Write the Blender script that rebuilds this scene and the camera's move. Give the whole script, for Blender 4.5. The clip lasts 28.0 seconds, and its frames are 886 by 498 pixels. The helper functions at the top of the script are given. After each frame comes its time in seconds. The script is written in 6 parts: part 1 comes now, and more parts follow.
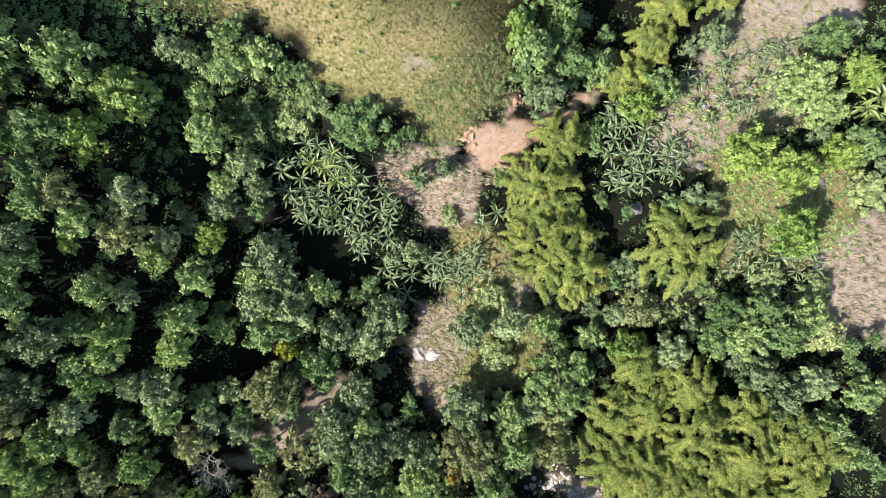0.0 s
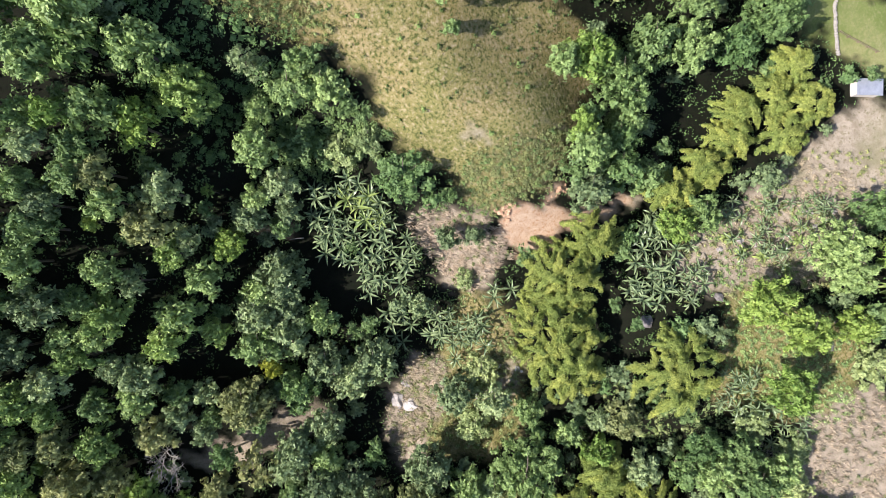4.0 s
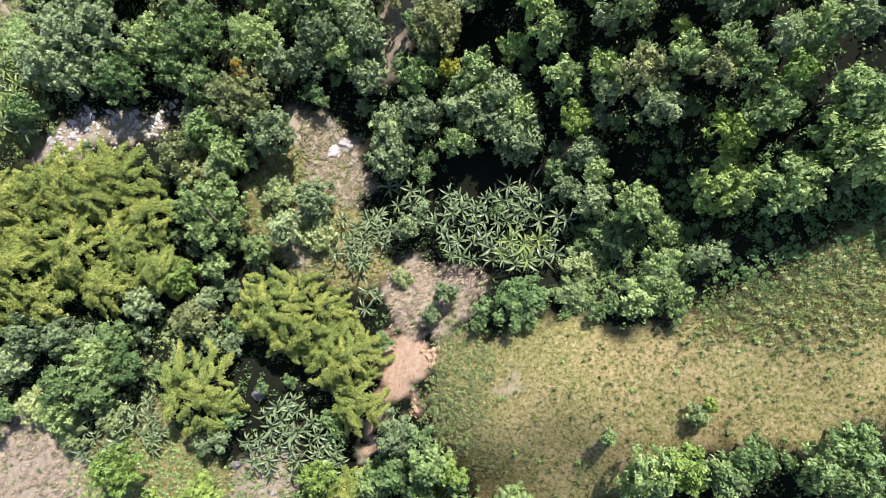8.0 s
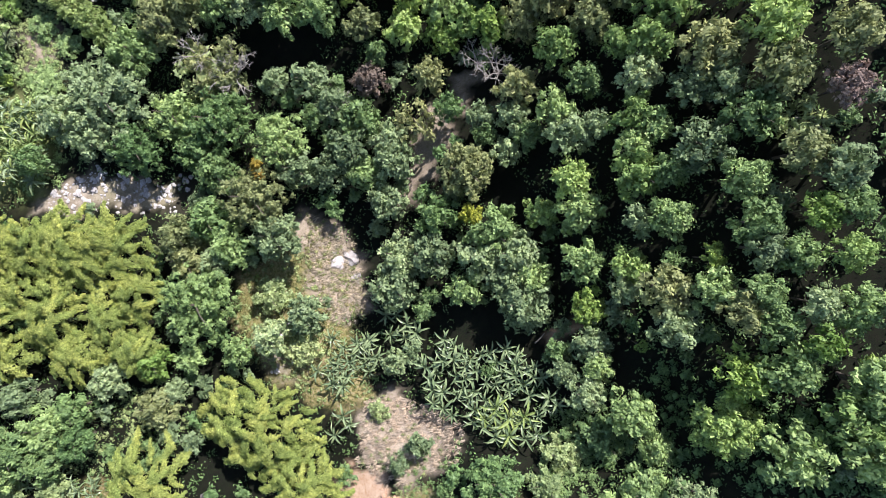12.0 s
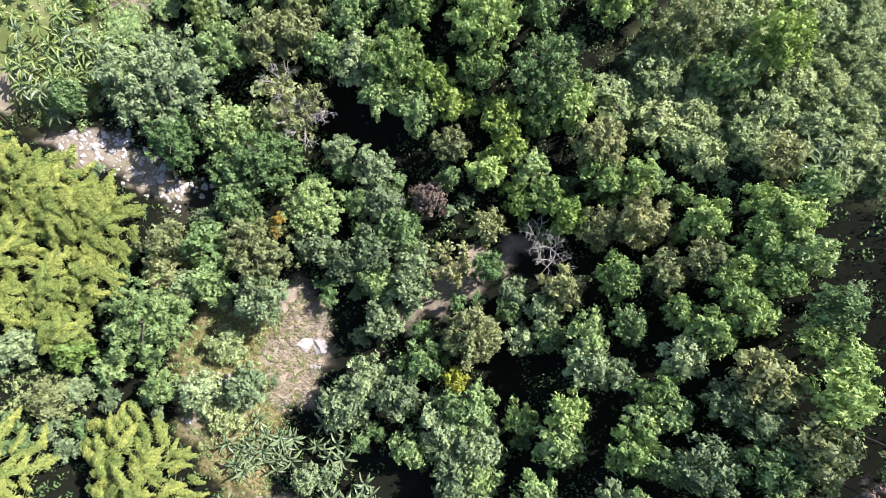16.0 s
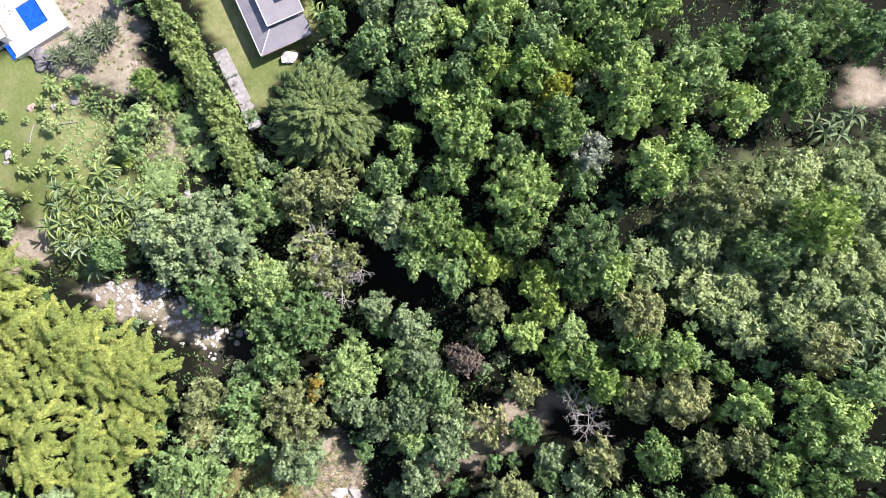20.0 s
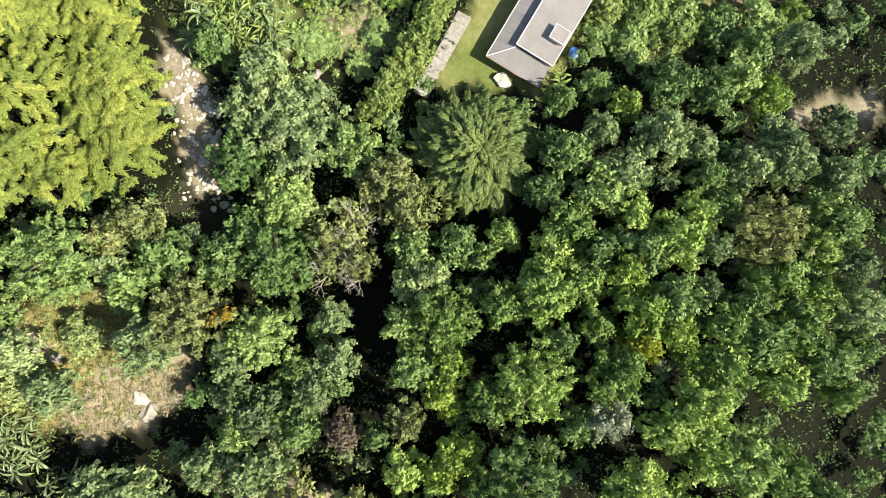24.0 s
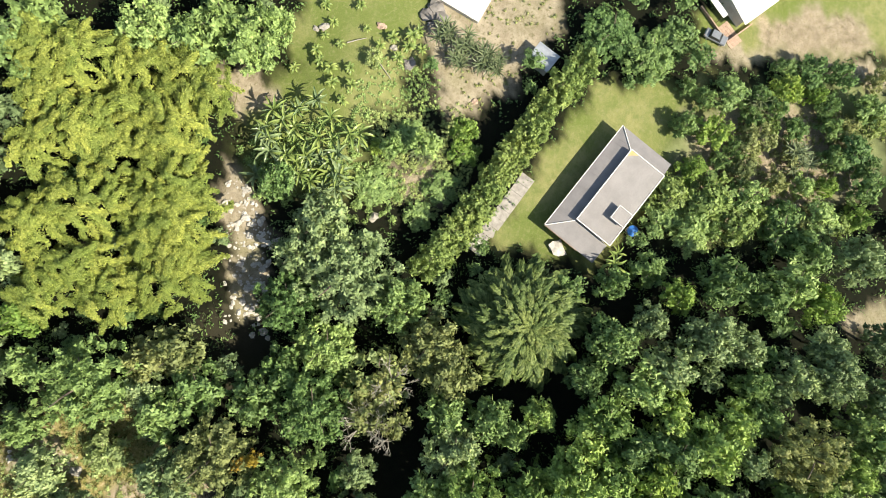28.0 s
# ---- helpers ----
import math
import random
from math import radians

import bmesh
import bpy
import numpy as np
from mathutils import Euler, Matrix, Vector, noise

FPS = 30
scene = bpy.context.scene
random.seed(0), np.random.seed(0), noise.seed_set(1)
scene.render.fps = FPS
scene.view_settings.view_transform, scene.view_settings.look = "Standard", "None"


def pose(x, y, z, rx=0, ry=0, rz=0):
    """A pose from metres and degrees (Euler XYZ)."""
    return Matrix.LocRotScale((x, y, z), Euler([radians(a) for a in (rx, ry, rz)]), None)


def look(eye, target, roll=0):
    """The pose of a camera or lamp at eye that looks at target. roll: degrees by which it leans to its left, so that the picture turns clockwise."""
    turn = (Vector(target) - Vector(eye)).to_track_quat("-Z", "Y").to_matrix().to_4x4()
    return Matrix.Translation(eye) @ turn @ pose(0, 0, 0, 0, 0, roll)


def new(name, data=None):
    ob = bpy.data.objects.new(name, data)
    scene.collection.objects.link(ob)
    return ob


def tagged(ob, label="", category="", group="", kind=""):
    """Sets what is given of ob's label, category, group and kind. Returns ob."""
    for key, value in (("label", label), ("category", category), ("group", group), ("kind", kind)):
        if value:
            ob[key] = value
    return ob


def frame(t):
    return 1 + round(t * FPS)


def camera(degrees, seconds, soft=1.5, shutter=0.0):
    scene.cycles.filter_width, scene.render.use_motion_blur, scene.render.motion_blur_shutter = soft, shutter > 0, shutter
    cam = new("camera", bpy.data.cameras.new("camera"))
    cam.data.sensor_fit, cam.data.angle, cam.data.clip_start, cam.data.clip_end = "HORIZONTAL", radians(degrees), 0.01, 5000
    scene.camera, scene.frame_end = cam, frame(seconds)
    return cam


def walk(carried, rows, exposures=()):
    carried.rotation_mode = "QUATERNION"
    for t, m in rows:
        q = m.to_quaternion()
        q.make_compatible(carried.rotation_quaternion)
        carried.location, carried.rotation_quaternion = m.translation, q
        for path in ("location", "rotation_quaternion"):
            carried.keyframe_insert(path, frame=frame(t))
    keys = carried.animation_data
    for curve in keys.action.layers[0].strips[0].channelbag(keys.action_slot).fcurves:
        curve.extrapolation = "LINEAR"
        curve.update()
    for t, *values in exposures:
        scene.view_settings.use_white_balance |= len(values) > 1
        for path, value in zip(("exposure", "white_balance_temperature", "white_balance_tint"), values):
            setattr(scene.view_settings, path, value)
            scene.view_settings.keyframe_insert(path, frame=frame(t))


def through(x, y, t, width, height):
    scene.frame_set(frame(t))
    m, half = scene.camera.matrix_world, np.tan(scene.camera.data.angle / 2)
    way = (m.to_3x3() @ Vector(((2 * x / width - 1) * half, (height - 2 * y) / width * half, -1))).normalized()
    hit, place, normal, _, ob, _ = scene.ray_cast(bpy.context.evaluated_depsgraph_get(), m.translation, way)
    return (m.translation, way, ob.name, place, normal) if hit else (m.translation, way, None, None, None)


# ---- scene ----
cam = camera(70.00, 28.0, soft=0.6)
PATH = [
    (0, -10.10, -1.35, 109.93, 0.25, 0.53, -139.66),
    (0.5, -10.54, -1.24, 109.43, 0.39, 0.66, -139.64),
    (1, -9.76, -1.82, 109.41, 0.28, 0.63, -139.66),
    (1.5, -8.92, -3.09, 109.61, 0.31, 0.74, -139.63),
    (2, -7.64, -4.61, 109.62, 0.47, 0.74, -139.66),
    (2.5, -6.30, -5.87, 109.76, 0.85, 0.79, -139.73),
    (4.5, 1.60, -6.24, 109.81, -0.01, -0.09, -104.93),
    (5, -0.68, -3.66, 109.97, 0.71, -1.49, -73.18),
    (5.5, 0.66, -2.42, 109.37, -1.15, -1.58, -40.73),
    (6, 1.78, -0.76, 108.70, -2.95, -0.45, -8.94),
    (6.5, 1.19, -0.06, 108.57, -3.32, -0.08, 3.47),
    (7, 1.18, 0.95, 108.54, -3.20, -0.07, 3.57),
    (7.5, 1.27, 2.88, 108.31, -3.14, 0.05, 3.52),
    (8, 1.35, 5.67, 108.05, -3.19, 0.19, 3.39),
    (8.5, 1.28, 8.57, 107.77, -3.08, 0.27, 3.30),
    (9, 1.43, 11.25, 107.43, -2.83, 0.43, 3.27),
    (9.5, 1.47, 13.85, 107.01, -2.64, 0.55, 3.22),
    (10, 1.13, 16.44, 106.21, -2.41, 0.55, 3.20),
    (10.5, 0.52, 18.94, 104.81, -2.14, 0.39, 3.15),
    (11, 0.60, 22.01, 103.54, -1.96, 0.78, 8.64),
    (11.5, -0.66, 24.60, 103.18, -1.72, 0.86, 15.38),
    (12, -1.60, 27.03, 103.09, -1.35, 0.81, 15.18),
    (12.5, -1.71, 28.83, 102.22, -0.53, 1.06, 15.09),
    (14.5, -7.32, 38.02, 96.94, 0.98, 0.17, 19.15),
    (15, -9.39, 39.75, 95.89, 1.26, 0.15, 19.26),
    (15.5, -12.03, 41.25, 95.69, 1.39, -0.30, 32.94),
    (16, -14.62, 41.11, 96.17, 1.51, -1.20, 43.83),
    (16.5, -16.99, 42.64, 96.34, 1.49, -1.14, 44.11),
    (17, -19.57, 44.37, 96.56, 1.64, -1.10, 44.07),
    (17.5, -22.18, 46.32, 96.70, 1.74, -0.96, 44.04),
    (18, -24.72, 47.97, 96.70, 2.02, -0.89, 44.00),
    (18.5, -27.46, 49.57, 96.81, 2.26, -0.93, 43.96),
    (19, -30.31, 51.40, 96.98, 2.28, -0.94, 44.02),
    (19.5, -32.99, 53.66, 97.09, 2.13, -0.76, 44.02),
    (20, -36.39, 55.87, 97.13, 1.71, -0.90, 44.00),
    (20.5, -38.96, 57.81, 96.38, 1.86, -0.84, 44.03),
    (21, -40.82, 59.25, 94.94, 1.93, -0.74, 44.06),
    (21.5, -42.12, 59.80, 93.03, 2.33, -0.75, 44.10),
    (23.5, -47.97, 55.10, 88.56, 1.39, -3.41, 92.02),
    (24, -48.56, 53.48, 88.25, 1.11, -3.69, 98.97),
    (24.5, -50.48, 52.28, 88.29, 0.96, -3.52, 99.63),
    (25, -53.16, 50.75, 88.30, 0.37, -3.56, 107.44),
    (25.5, -55.53, 49.22, 88.21, 0.63, -3.48, 108.06),
    (26, -58.16, 47.30, 88.14, 0.81, -3.57, 108.06),
    (26.5, -60.94, 45.66, 88.12, 0.94, -3.58, 108.06),
    (27, -63.99, 44.51, 88.17, 1.10, -3.43, 108.09),
    (27.5, -66.97, 43.49, 88.22, 1.33, -3.37, 107.85),
    (28, -69.85, 42.75, 87.95, 1.72, -3.26, 107.00),
]
EXPOSURES = [(0, 1.00, 6350, 18), (10, 1.00, 6200, 20), (12.5, 1.12, 6050, 21), (16, 1.20, 6050, 22), (21.5, 1.12, 6200, 20), (23.5, 1.10, 7500, 4), (28, 1.05, 7500, 4)]
walk(cam, [(t, pose(*row)) for t, *row in PATH], EXPOSURES)


# ---- sky and sun: clear day, the sun in the north-north-east of the plan, fairly high ----
SUN_ELEVATION, SUN_X, SUN_Y = 46.0, 0.24, 0.97
world = bpy.data.worlds.new("sky")
scene.world = world
world.use_nodes = True
wn = world.node_tree.nodes
sky = wn.new("ShaderNodeTexSky")
sky.sky_type, sky.sun_disc = "NISHITA", False
sky.sun_elevation, sky.sun_rotation = radians(SUN_ELEVATION), math.atan2(SUN_X, SUN_Y)
world.node_tree.links.new(sky.outputs[0], wn["Background"].inputs[0])
wn["Background"].inputs[1].default_value = 0.11
sun = new("sun", bpy.data.lights.new("sun", "SUN"))
sun.data.energy, sun.data.angle, sun.data.color = 4.9, radians(0.53), (1.0, 0.96, 0.90)
ce = math.cos(radians(SUN_ELEVATION))
sun.matrix_world = look((SUN_X * ce * 300, SUN_Y * ce * 300, math.sin(radians(SUN_ELEVATION)) * 300), (0, 0, 0))

# ---- materials ----
def nodes_of(name):
    m = bpy.data.materials.new(name)
    m.use_nodes = True
    nt = m.node_tree
    return m, nt, nt.nodes, nt.links, nt.nodes["Principled BSDF"]


def mixer(nt, blend, fac, a, b):
    n = nt.nodes.new("ShaderNodeMix")
    n.data_type, n.blend_type = "RGBA", blend
    for socket, value in ((n.inputs[0], fac), (n.inputs[6], a), (n.inputs[7], b)):
        if isinstance(value, bpy.types.NodeSocket):
            nt.links.new(value, socket)
        elif isinstance(value, (tuple, list)):
            socket.default_value = (*value[:3], 1)
        else:
            socket.default_value = value
    return n.outputs[2]


def noise_of(nt, scale, detail=4, rough=0.55, coords="Object"):
    tex, tc = nt.nodes.new("ShaderNodeTexNoise"), nt.nodes.new("ShaderNodeTexCoord")
    tex.inputs["Scale"].default_value, tex.inputs["Detail"].default_value, tex.inputs["Roughness"].default_value = scale, detail, rough
    nt.links.new(tc.outputs[coords], tex.inputs["Vector"])
    return tex.outputs[0]


def ramp(nt, value, stops):
    r = nt.nodes.new("ShaderNodeValToRGB")
    nt.links.new(value, r.inputs[0])
    e = r.color_ramp.elements
    e[0].position, e[0].color = stops[0][0], (*stops[0][1], 1)
    e[1].position, e[1].color = stops[-1][0], (*stops[-1][1], 1)
    for p, c in stops[1:-1]:
        e.new(p).color = (*c, 1)
    return r.outputs[0]


def span(nt, value, lo, hi):
    n = nt.nodes.new("ShaderNodeMapRange")
    nt.links.new(value, n.inputs[0])
    n.inputs[3].default_value, n.inputs[4].default_value = lo, hi
    return n.outputs[0]


def leaf_material(name, dark, light, spread=0.35, through=0.25, gloss=0.55):
    """Leaves: two tones that drift from tree to tree and from leaf to leaf, with light shining through the blade."""
    m, nt, ns, ln, bsdf = nodes_of(name)
    info, geo = ns.new("ShaderNodeObjectInfo"), ns.new("ShaderNodeNewGeometry")
    col = mixer(nt, "MIX", geo.outputs["Random Per Island"], dark, light)
    big = noise_of(nt, 0.9, 2)
    col = mixer(nt, "MULTIPLY", 0.7, col, ramp(nt, big, [(0.3, (0.55, 0.6, 0.6)), (0.7, (1.35, 1.3, 1.15))]))
    hsv = ns.new("ShaderNodeHueSaturation")
    ln.new(col, hsv.inputs["Color"])
    ln.new(span(nt, info.outputs["Random"], 0.485, 0.515), hsv.inputs["Hue"])
    ln.new(span(nt, info.outputs["Random"], 1 + spread, 1 - spread), hsv.inputs["Value"])
    ln.new(hsv.outputs[0], bsdf.inputs["Base Color"])
    bsdf.inputs["Roughness"].default_value = gloss
    bsdf.inputs["Specular IOR Level"].default_value = 0.25
    tr, mx = ns.new("ShaderNodeBsdfTranslucent"), ns.new("ShaderNodeMixShader")
    ln.new(hsv.outputs[0], tr.inputs[0])
    mx.inputs[0].default_value = through
    ln.new(bsdf.outputs[0], mx.inputs[1]), ln.new(tr.outputs[0], mx.inputs[2])
    ln.new(mx.outputs[0], ns["Material Output"].inputs[0])
    return m


def plain_material(name, a, b, scale=3.0, rough=0.8, metal=0.0, bump_size=0.3, fine=40.0):
    """A matt surface in two tones with blotches, fine grain and a little relief."""
    m, nt, ns, ln, bsdf = nodes_of(name)
    blot, grain = noise_of(nt, scale, 5), noise_of(nt, fine, 3)
    col = mixer(nt, "MIX", ramp(nt, blot, [(0.32, (0, 0, 0)), (0.68, (1, 1, 1))]), a, b)
    col = mixer(nt, "MULTIPLY", 0.5, col, ramp(nt, grain, [(0.25, (0.6, 0.6, 0.6)), (0.75, (1.3, 1.3, 1.3))]))
    ln.new(col, bsdf.inputs["Base Color"])
    bsdf.inputs["Roughness"].default_value, bsdf.inputs["Metallic"].default_value = rough, metal
    bm_ = ns.new("ShaderNodeBump")
    bm_.inputs["Strength"].default_value = bump_size
    ln.new(grain, bm_.inputs["Height"]), ln.new(bm_.outputs[0], bsdf.inputs["Normal"])
    return m


LEAF = {
    "green": leaf_material("leaf_green", (0.125, 0.200, 0.070), (0.305, 0.425, 0.160)),
    "fresh": leaf_material("leaf_fresh_green", (0.150, 0.245, 0.066), (0.355, 0.475, 0.152)),
    "grey": leaf_material("leaf_grey_green", (0.138, 0.200, 0.095), (0.325, 0.412, 0.198)),
    "dark": leaf_material("leaf_dark_green", (0.092, 0.160, 0.054), (0.220, 0.335, 0.120), 0.2),
    "lime": leaf_material("leaf_lime", (0.140, 0.235, 0.046), (0.315, 0.425, 0.108), 0.2),
    "olive": leaf_material("leaf_olive", (0.162, 0.190, 0.075), (0.335, 0.365, 0.155), 0.2),
    "yellow": leaf_material("leaf_yellow", (0.211, 0.247, 0.030), (0.366, 0.384, 0.059), 0.2),
    "bamboo": leaf_material("leaf_bamboo", (0.165, 0.215, 0.050), (0.425, 0.485, 0.135), 0.15, 0.3),
    "brown": leaf_material("leaf_brown", (0.168, 0.125, 0.101), (0.259, 0.197, 0.163), 0.2),
    "silver": leaf_material("leaf_silver", (0.235, 0.275, 0.195), (0.400, 0.440, 0.335), 0.1),
    "orange": leaf_material("leaf_orange", (0.263, 0.180, 0.028), (0.365, 0.250, 0.048), 0.1),
    "banana": leaf_material("leaf_banana", (0.040, 0.072, 0.030), (0.250, 0.325, 0.170), 0.25, 0.2, 0.28),
    "banana_light": leaf_material("leaf_banana_light", (0.095, 0.150, 0.042), (0.275, 0.345, 0.115), 0.2, 0.25, 0.32),
    "needle": leaf_material("leaf_needle", (0.060, 0.098, 0.026), (0.215, 0.275, 0.090), 0.15),
    "scrub": leaf_material("leaf_scrub", (0.190, 0.250, 0.098), (0.395, 0.475, 0.205), 0.2),
    "straw": leaf_material("leaf_straw", (0.190, 0.160, 0.095), (0.330, 0.280, 0.175), 0.2),
    "hedge": leaf_material("leaf_hedge", (0.140, 0.195, 0.060), (0.330, 0.415, 0.135), 0.1),
    "brush": leaf_material("leaf_dry_brush", (0.350, 0.275, 0.200), (0.520, 0.430, 0.330), 0.1),
    "yucca": leaf_material("leaf_yucca", (0.055, 0.080, 0.035), (0.170, 0.205, 0.110), 0.1, 0.1, 0.35),
    "lawn": leaf_material("leaf_lawn", (0.135, 0.142, 0.046), (0.285, 0.258, 0.105), 0.2),
}
BARK = plain_material("bark", (0.055, 0.042, 0.03), (0.13, 0.105, 0.08), 4, 0.95)
PALE_BARK = plain_material("pale_bark", (0.22, 0.20, 0.165), (0.36, 0.33, 0.285), 4, 0.9)


def smooth(a):
    a = np.clip(a, 0.0, 1.0)
    return a * a * (3 - 2 * a)


def bump(x, y, cx, cy, rx, ry):
    return np.exp(-((x - cx) / rx) ** 2 - ((y - cy) / ry) ** 2)


def ground(x, y):
    """Height of the land: a valley floor with a stream, a hillside that climbs to the east and a spur across the north."""
    x, y = np.asarray(x, float), np.asarray(y, float)
    z = -13.5 + 38 * smooth((x + 15) / 75) + (10 * smooth((y - 38) / 60) - 7 * smooth((y - 96) / 45)) * smooth((x + 95) / 60)
    z = z + 5 * bump(x, y, 2, -26, 18, 16) - 4 * bump(x, y, -56, 24, 14, 26) - 2.5 * bump(x, y, -22, 20, 12, 10)
    z = z + 3 * bump(x, y, -52, -45, 30, 22) - 3 * bump(x, y, 14, 22, 9, 16)
    z = z + 6.3 * bump(x, y, 14, -22, 15, 13) + 3.0 * bump(x, y, 30, -20, 14, 12) + 0.5 * bump(x, y, 0, -27, 10, 10) + 3.0 * bump(x, y, -24, -3, 10, 10)
    z = z + 2.2 * bump(x, y, -68, 18, 9, 9) + 1.9 * bump(x, y, -28, 20, 9, 9) + 3.3 * bump(x, y, 8, -34, 10, 10) + 2.3 * bump(x, y, -93, 27, 12, 10)
    z = z + 2.1 * bump(x, y, -8, 44, 10, 10) + 2.5 * bump(x, y, -33, -30, 14, 12) - 1.8 * bump(x, y, 20, 14, 9, 9) + 1.3 * bump(x, y, -52, 15, 8, 8) + 2.0 * bump(x, y, -7, -12, 7, 6)
    z = z - 6.5 * bump(x, y, 38.5, 11, 6, 7) - 5 * bump(x, y, 28, 1, 8, 9) - 3.5 * bump(x, y, 34, 21, 8, 7) + 3 * bump(x, y, 14, -6.5, 6, 5)
    return z + 0.35 * np.sin(x * 0.31 + 1.3) * np.sin(y * 0.27) * smooth((x + 70) / 30)



# ---- the land ----
ZONES = {k: [] for k in ("meadow", "lawn", "sand", "orange", "dry", "dark_ground", "scrub", "gap")}


def zone(kind, soft, *corners):
    """A patch of one ground cover, by its outline in metres."""
    ZONES[kind].append((soft, np.array(corners)))


def inside(x, y, soft, poly):
    """1 inside an outline, 0 outside, with a soft rim."""
    a, b = poly, np.roll(poly, -1, 0)
    near, inn = np.full(x.shape, 1e9), np.zeros(x.shape, bool)
    for (ax, ay), (bx, by) in zip(a, b):
        ex, ey = bx - ax, by - ay
        u = np.clip(((x - ax) * ex + (y - ay) * ey) / (ex * ex + ey * ey + 1e-9), 0, 1)
        near = np.minimum(near, np.hypot(x - ax - u * ex, y - ay - u * ey))
        inn ^= ((ay > y) != (by > y)) & (x < ex * (y - ay) / (ey + 1e-12) + ax)
    return smooth(0.5 + np.where(inn, near, -near) / (2 * soft))


def cover(kind, x, y):
    x, y = np.asarray(x, float), np.asarray(y, float)
    wx = x + 0.9 * np.sin(y * 0.9 + x * 0.35) + 0.5 * np.sin(y * 2.3 - x * 1.1)
    wy = y + 0.9 * np.sin(x * 0.8 - y * 0.4) + 0.5 * np.sin(x * 2.1 + y * 1.7)
    return np.max([inside(wx, wy, s, p) for s, p in ZONES[kind]], axis=0)


zone("meadow", 1.5, (48.0, 1.0), (53.7, 6.5), (64.6, 7.8), (79.5, -16.0), (69.2, -18.9), (58.3, -17.9), (52.0, -20.0))
zone("meadow", 1.5, (1.5, -15.6), (8.6, -15.0), (15.5, -11.2), (21.5, -9.2), (25.6, -10.1), (29.2, -12.9), (34.3, -9.7), (37.1, -6.0), (42.9, -4.6), (49.0, -0.1), (52.1, 3.2), (59.8, 4.9), (62.0, -18.1), (55.9, -19.5), (52.7, -23.7), (47.3, -23.7), (41.9, -24.3), (37.4, -28.2), (32.6, -31.1), (29.8, -37.0), (26.5, -43.3), (19.2, -46.2), (11.8, -45.4), (6.3, -38.3), (0.9, -29.9))
zone("lawn", 1.5, (29.0, -69.5), (24.1, -94.1), (-7.7, -100.6), (-4.0, -86.3), (12.4, -86.7), (18.7, -80.0))
zone("lawn", 1.2, (27.8, -67.0), (43.3, -64.2), (29.6, -92.3), (15.8, -86.8))
zone("orange", 0.5, (-9.8, -19.0), (-7.5, -16.5), (-3.1, -16.3), (-1.5, -17.5), (1.6, -17.9), (1.5, -20.8), (-0.9, -21.3), (-2.1, -24.1), (-1.1, -27.9), (-1.3, -30.9), (-2.7, -31.1), (-2.6, -26.8), (-5.1, -26.4), (-6.6, -29.4), (-9.7, -38.3), (-11.3, -41.0), (-11.9, -39.8), (-9.8, -34.1), (-8.6, -28.2), (-9.8, -24.2))
zone("sand", 0.8, (-6.8, -30.9), (-10.9, -39.8), (-7.1, -49.3), (-12.2, -41.0), (-10.3, -32.4))
zone("dry", 1.2, (-8.2, -6.2), (-5.3, -2.8), (-0.9, -4.6), (7.3, -4.4), (8.3, -7.5), (6.1, -10.8), (2.9, -15.4), (-2.2, -14.7), (-7.6, -13.9), (-9.0, -10.4))
zone("dry", 1.2, (-30.7, 23.2), (-24.4, 24.2), (-19.0, 19.7), (-15.3, 14.4), (-13.3, 9.0), (-15.7, 5.6), (-23.5, 9.6), (-28.2, 16.9))
zone("meadow", 1.2, (-37.7, 8.6), (-28.3, 19.0), (-23.5, 9.6), (-16.8, 5.5), (-12.1, 0.4), (-7.4, -4.7), (-13.5, -10.4), (-26.4, -6.8), (-36.1, 1.1))
zone("sand", 1, (-28.9, 3.1), (-26.2, 3.9), (-23.9, -3.5), (-22.3, -6.6), (-28.7, -5.4))
zone("sand", 0.8, (-77.1, 10.2), (-76.9, 13.6), (-67.6, 20.6), (-55.0, 21.8), (-52.8, 19.4), (-55.2, 16.4), (-63.5, 16.0), (-70.6, 11.3))
zone("sand", 1, (-91.4, 0.1), (-92.8, 5.7), (-91.4, 13.6), (-88.5, 16.5), (-85.8, 10.6), (-88.2, 3.4))
zone("dark_ground", 1, (-52.0, 12.0), (-55.3, 16.9), (-53.7, 23.6), (-49.4, 27.9), (-44.0, 28.0), (-42.9, 21.0), (-48.3, 14.7))
zone("dark_ground", 1, (-54.2, 21.2), (-49.1, 23.3), (-44.8, 19.5), (-46.9, 14.7), (-52.6, 16.0))
zone("sand", 1.2, (-21.7, -71.8), (-34.9, -81.6), (-40.1, -73.7), (-44.6, -62.1), (-36.9, -52.6), (-28.5, -44.1), (-24.2, -35.4), (-26.4, -50.2), (-28.4, -63.7))
zone("dry", 1.2, (-64.5, -42.8), (-65.6, -57.1), (-76.4, -65.6), (-91.2, -48.2), (-75.1, -34.6))
zone("meadow", 1.2, (-20.6, -45.4), (-37.4, -53.8), (-59.8, -64.3), (-66.9, -51.9), (-62.0, -40.6), (-52.2, -32.3), (-40.1, -44.5))
zone("dry", 1.0, (-11.5, 48.9), (-6.8, 48.8), (-7.7, 35.8), (-10.6, 29.5), (-13.9, 30.4))
zone("dry", 1.0, (-9.2, 38.7), (-5.5, 43.2), (-6.4, 46.8), (-4.3, 55.5), (-8.2, 54.3), (-7.7, 48.2), (-10.2, 39.8))
zone("orange", 1, (18.5, 14.4), (20.7, 19.1), (21.0, 15.3), (19.0, 11.4))
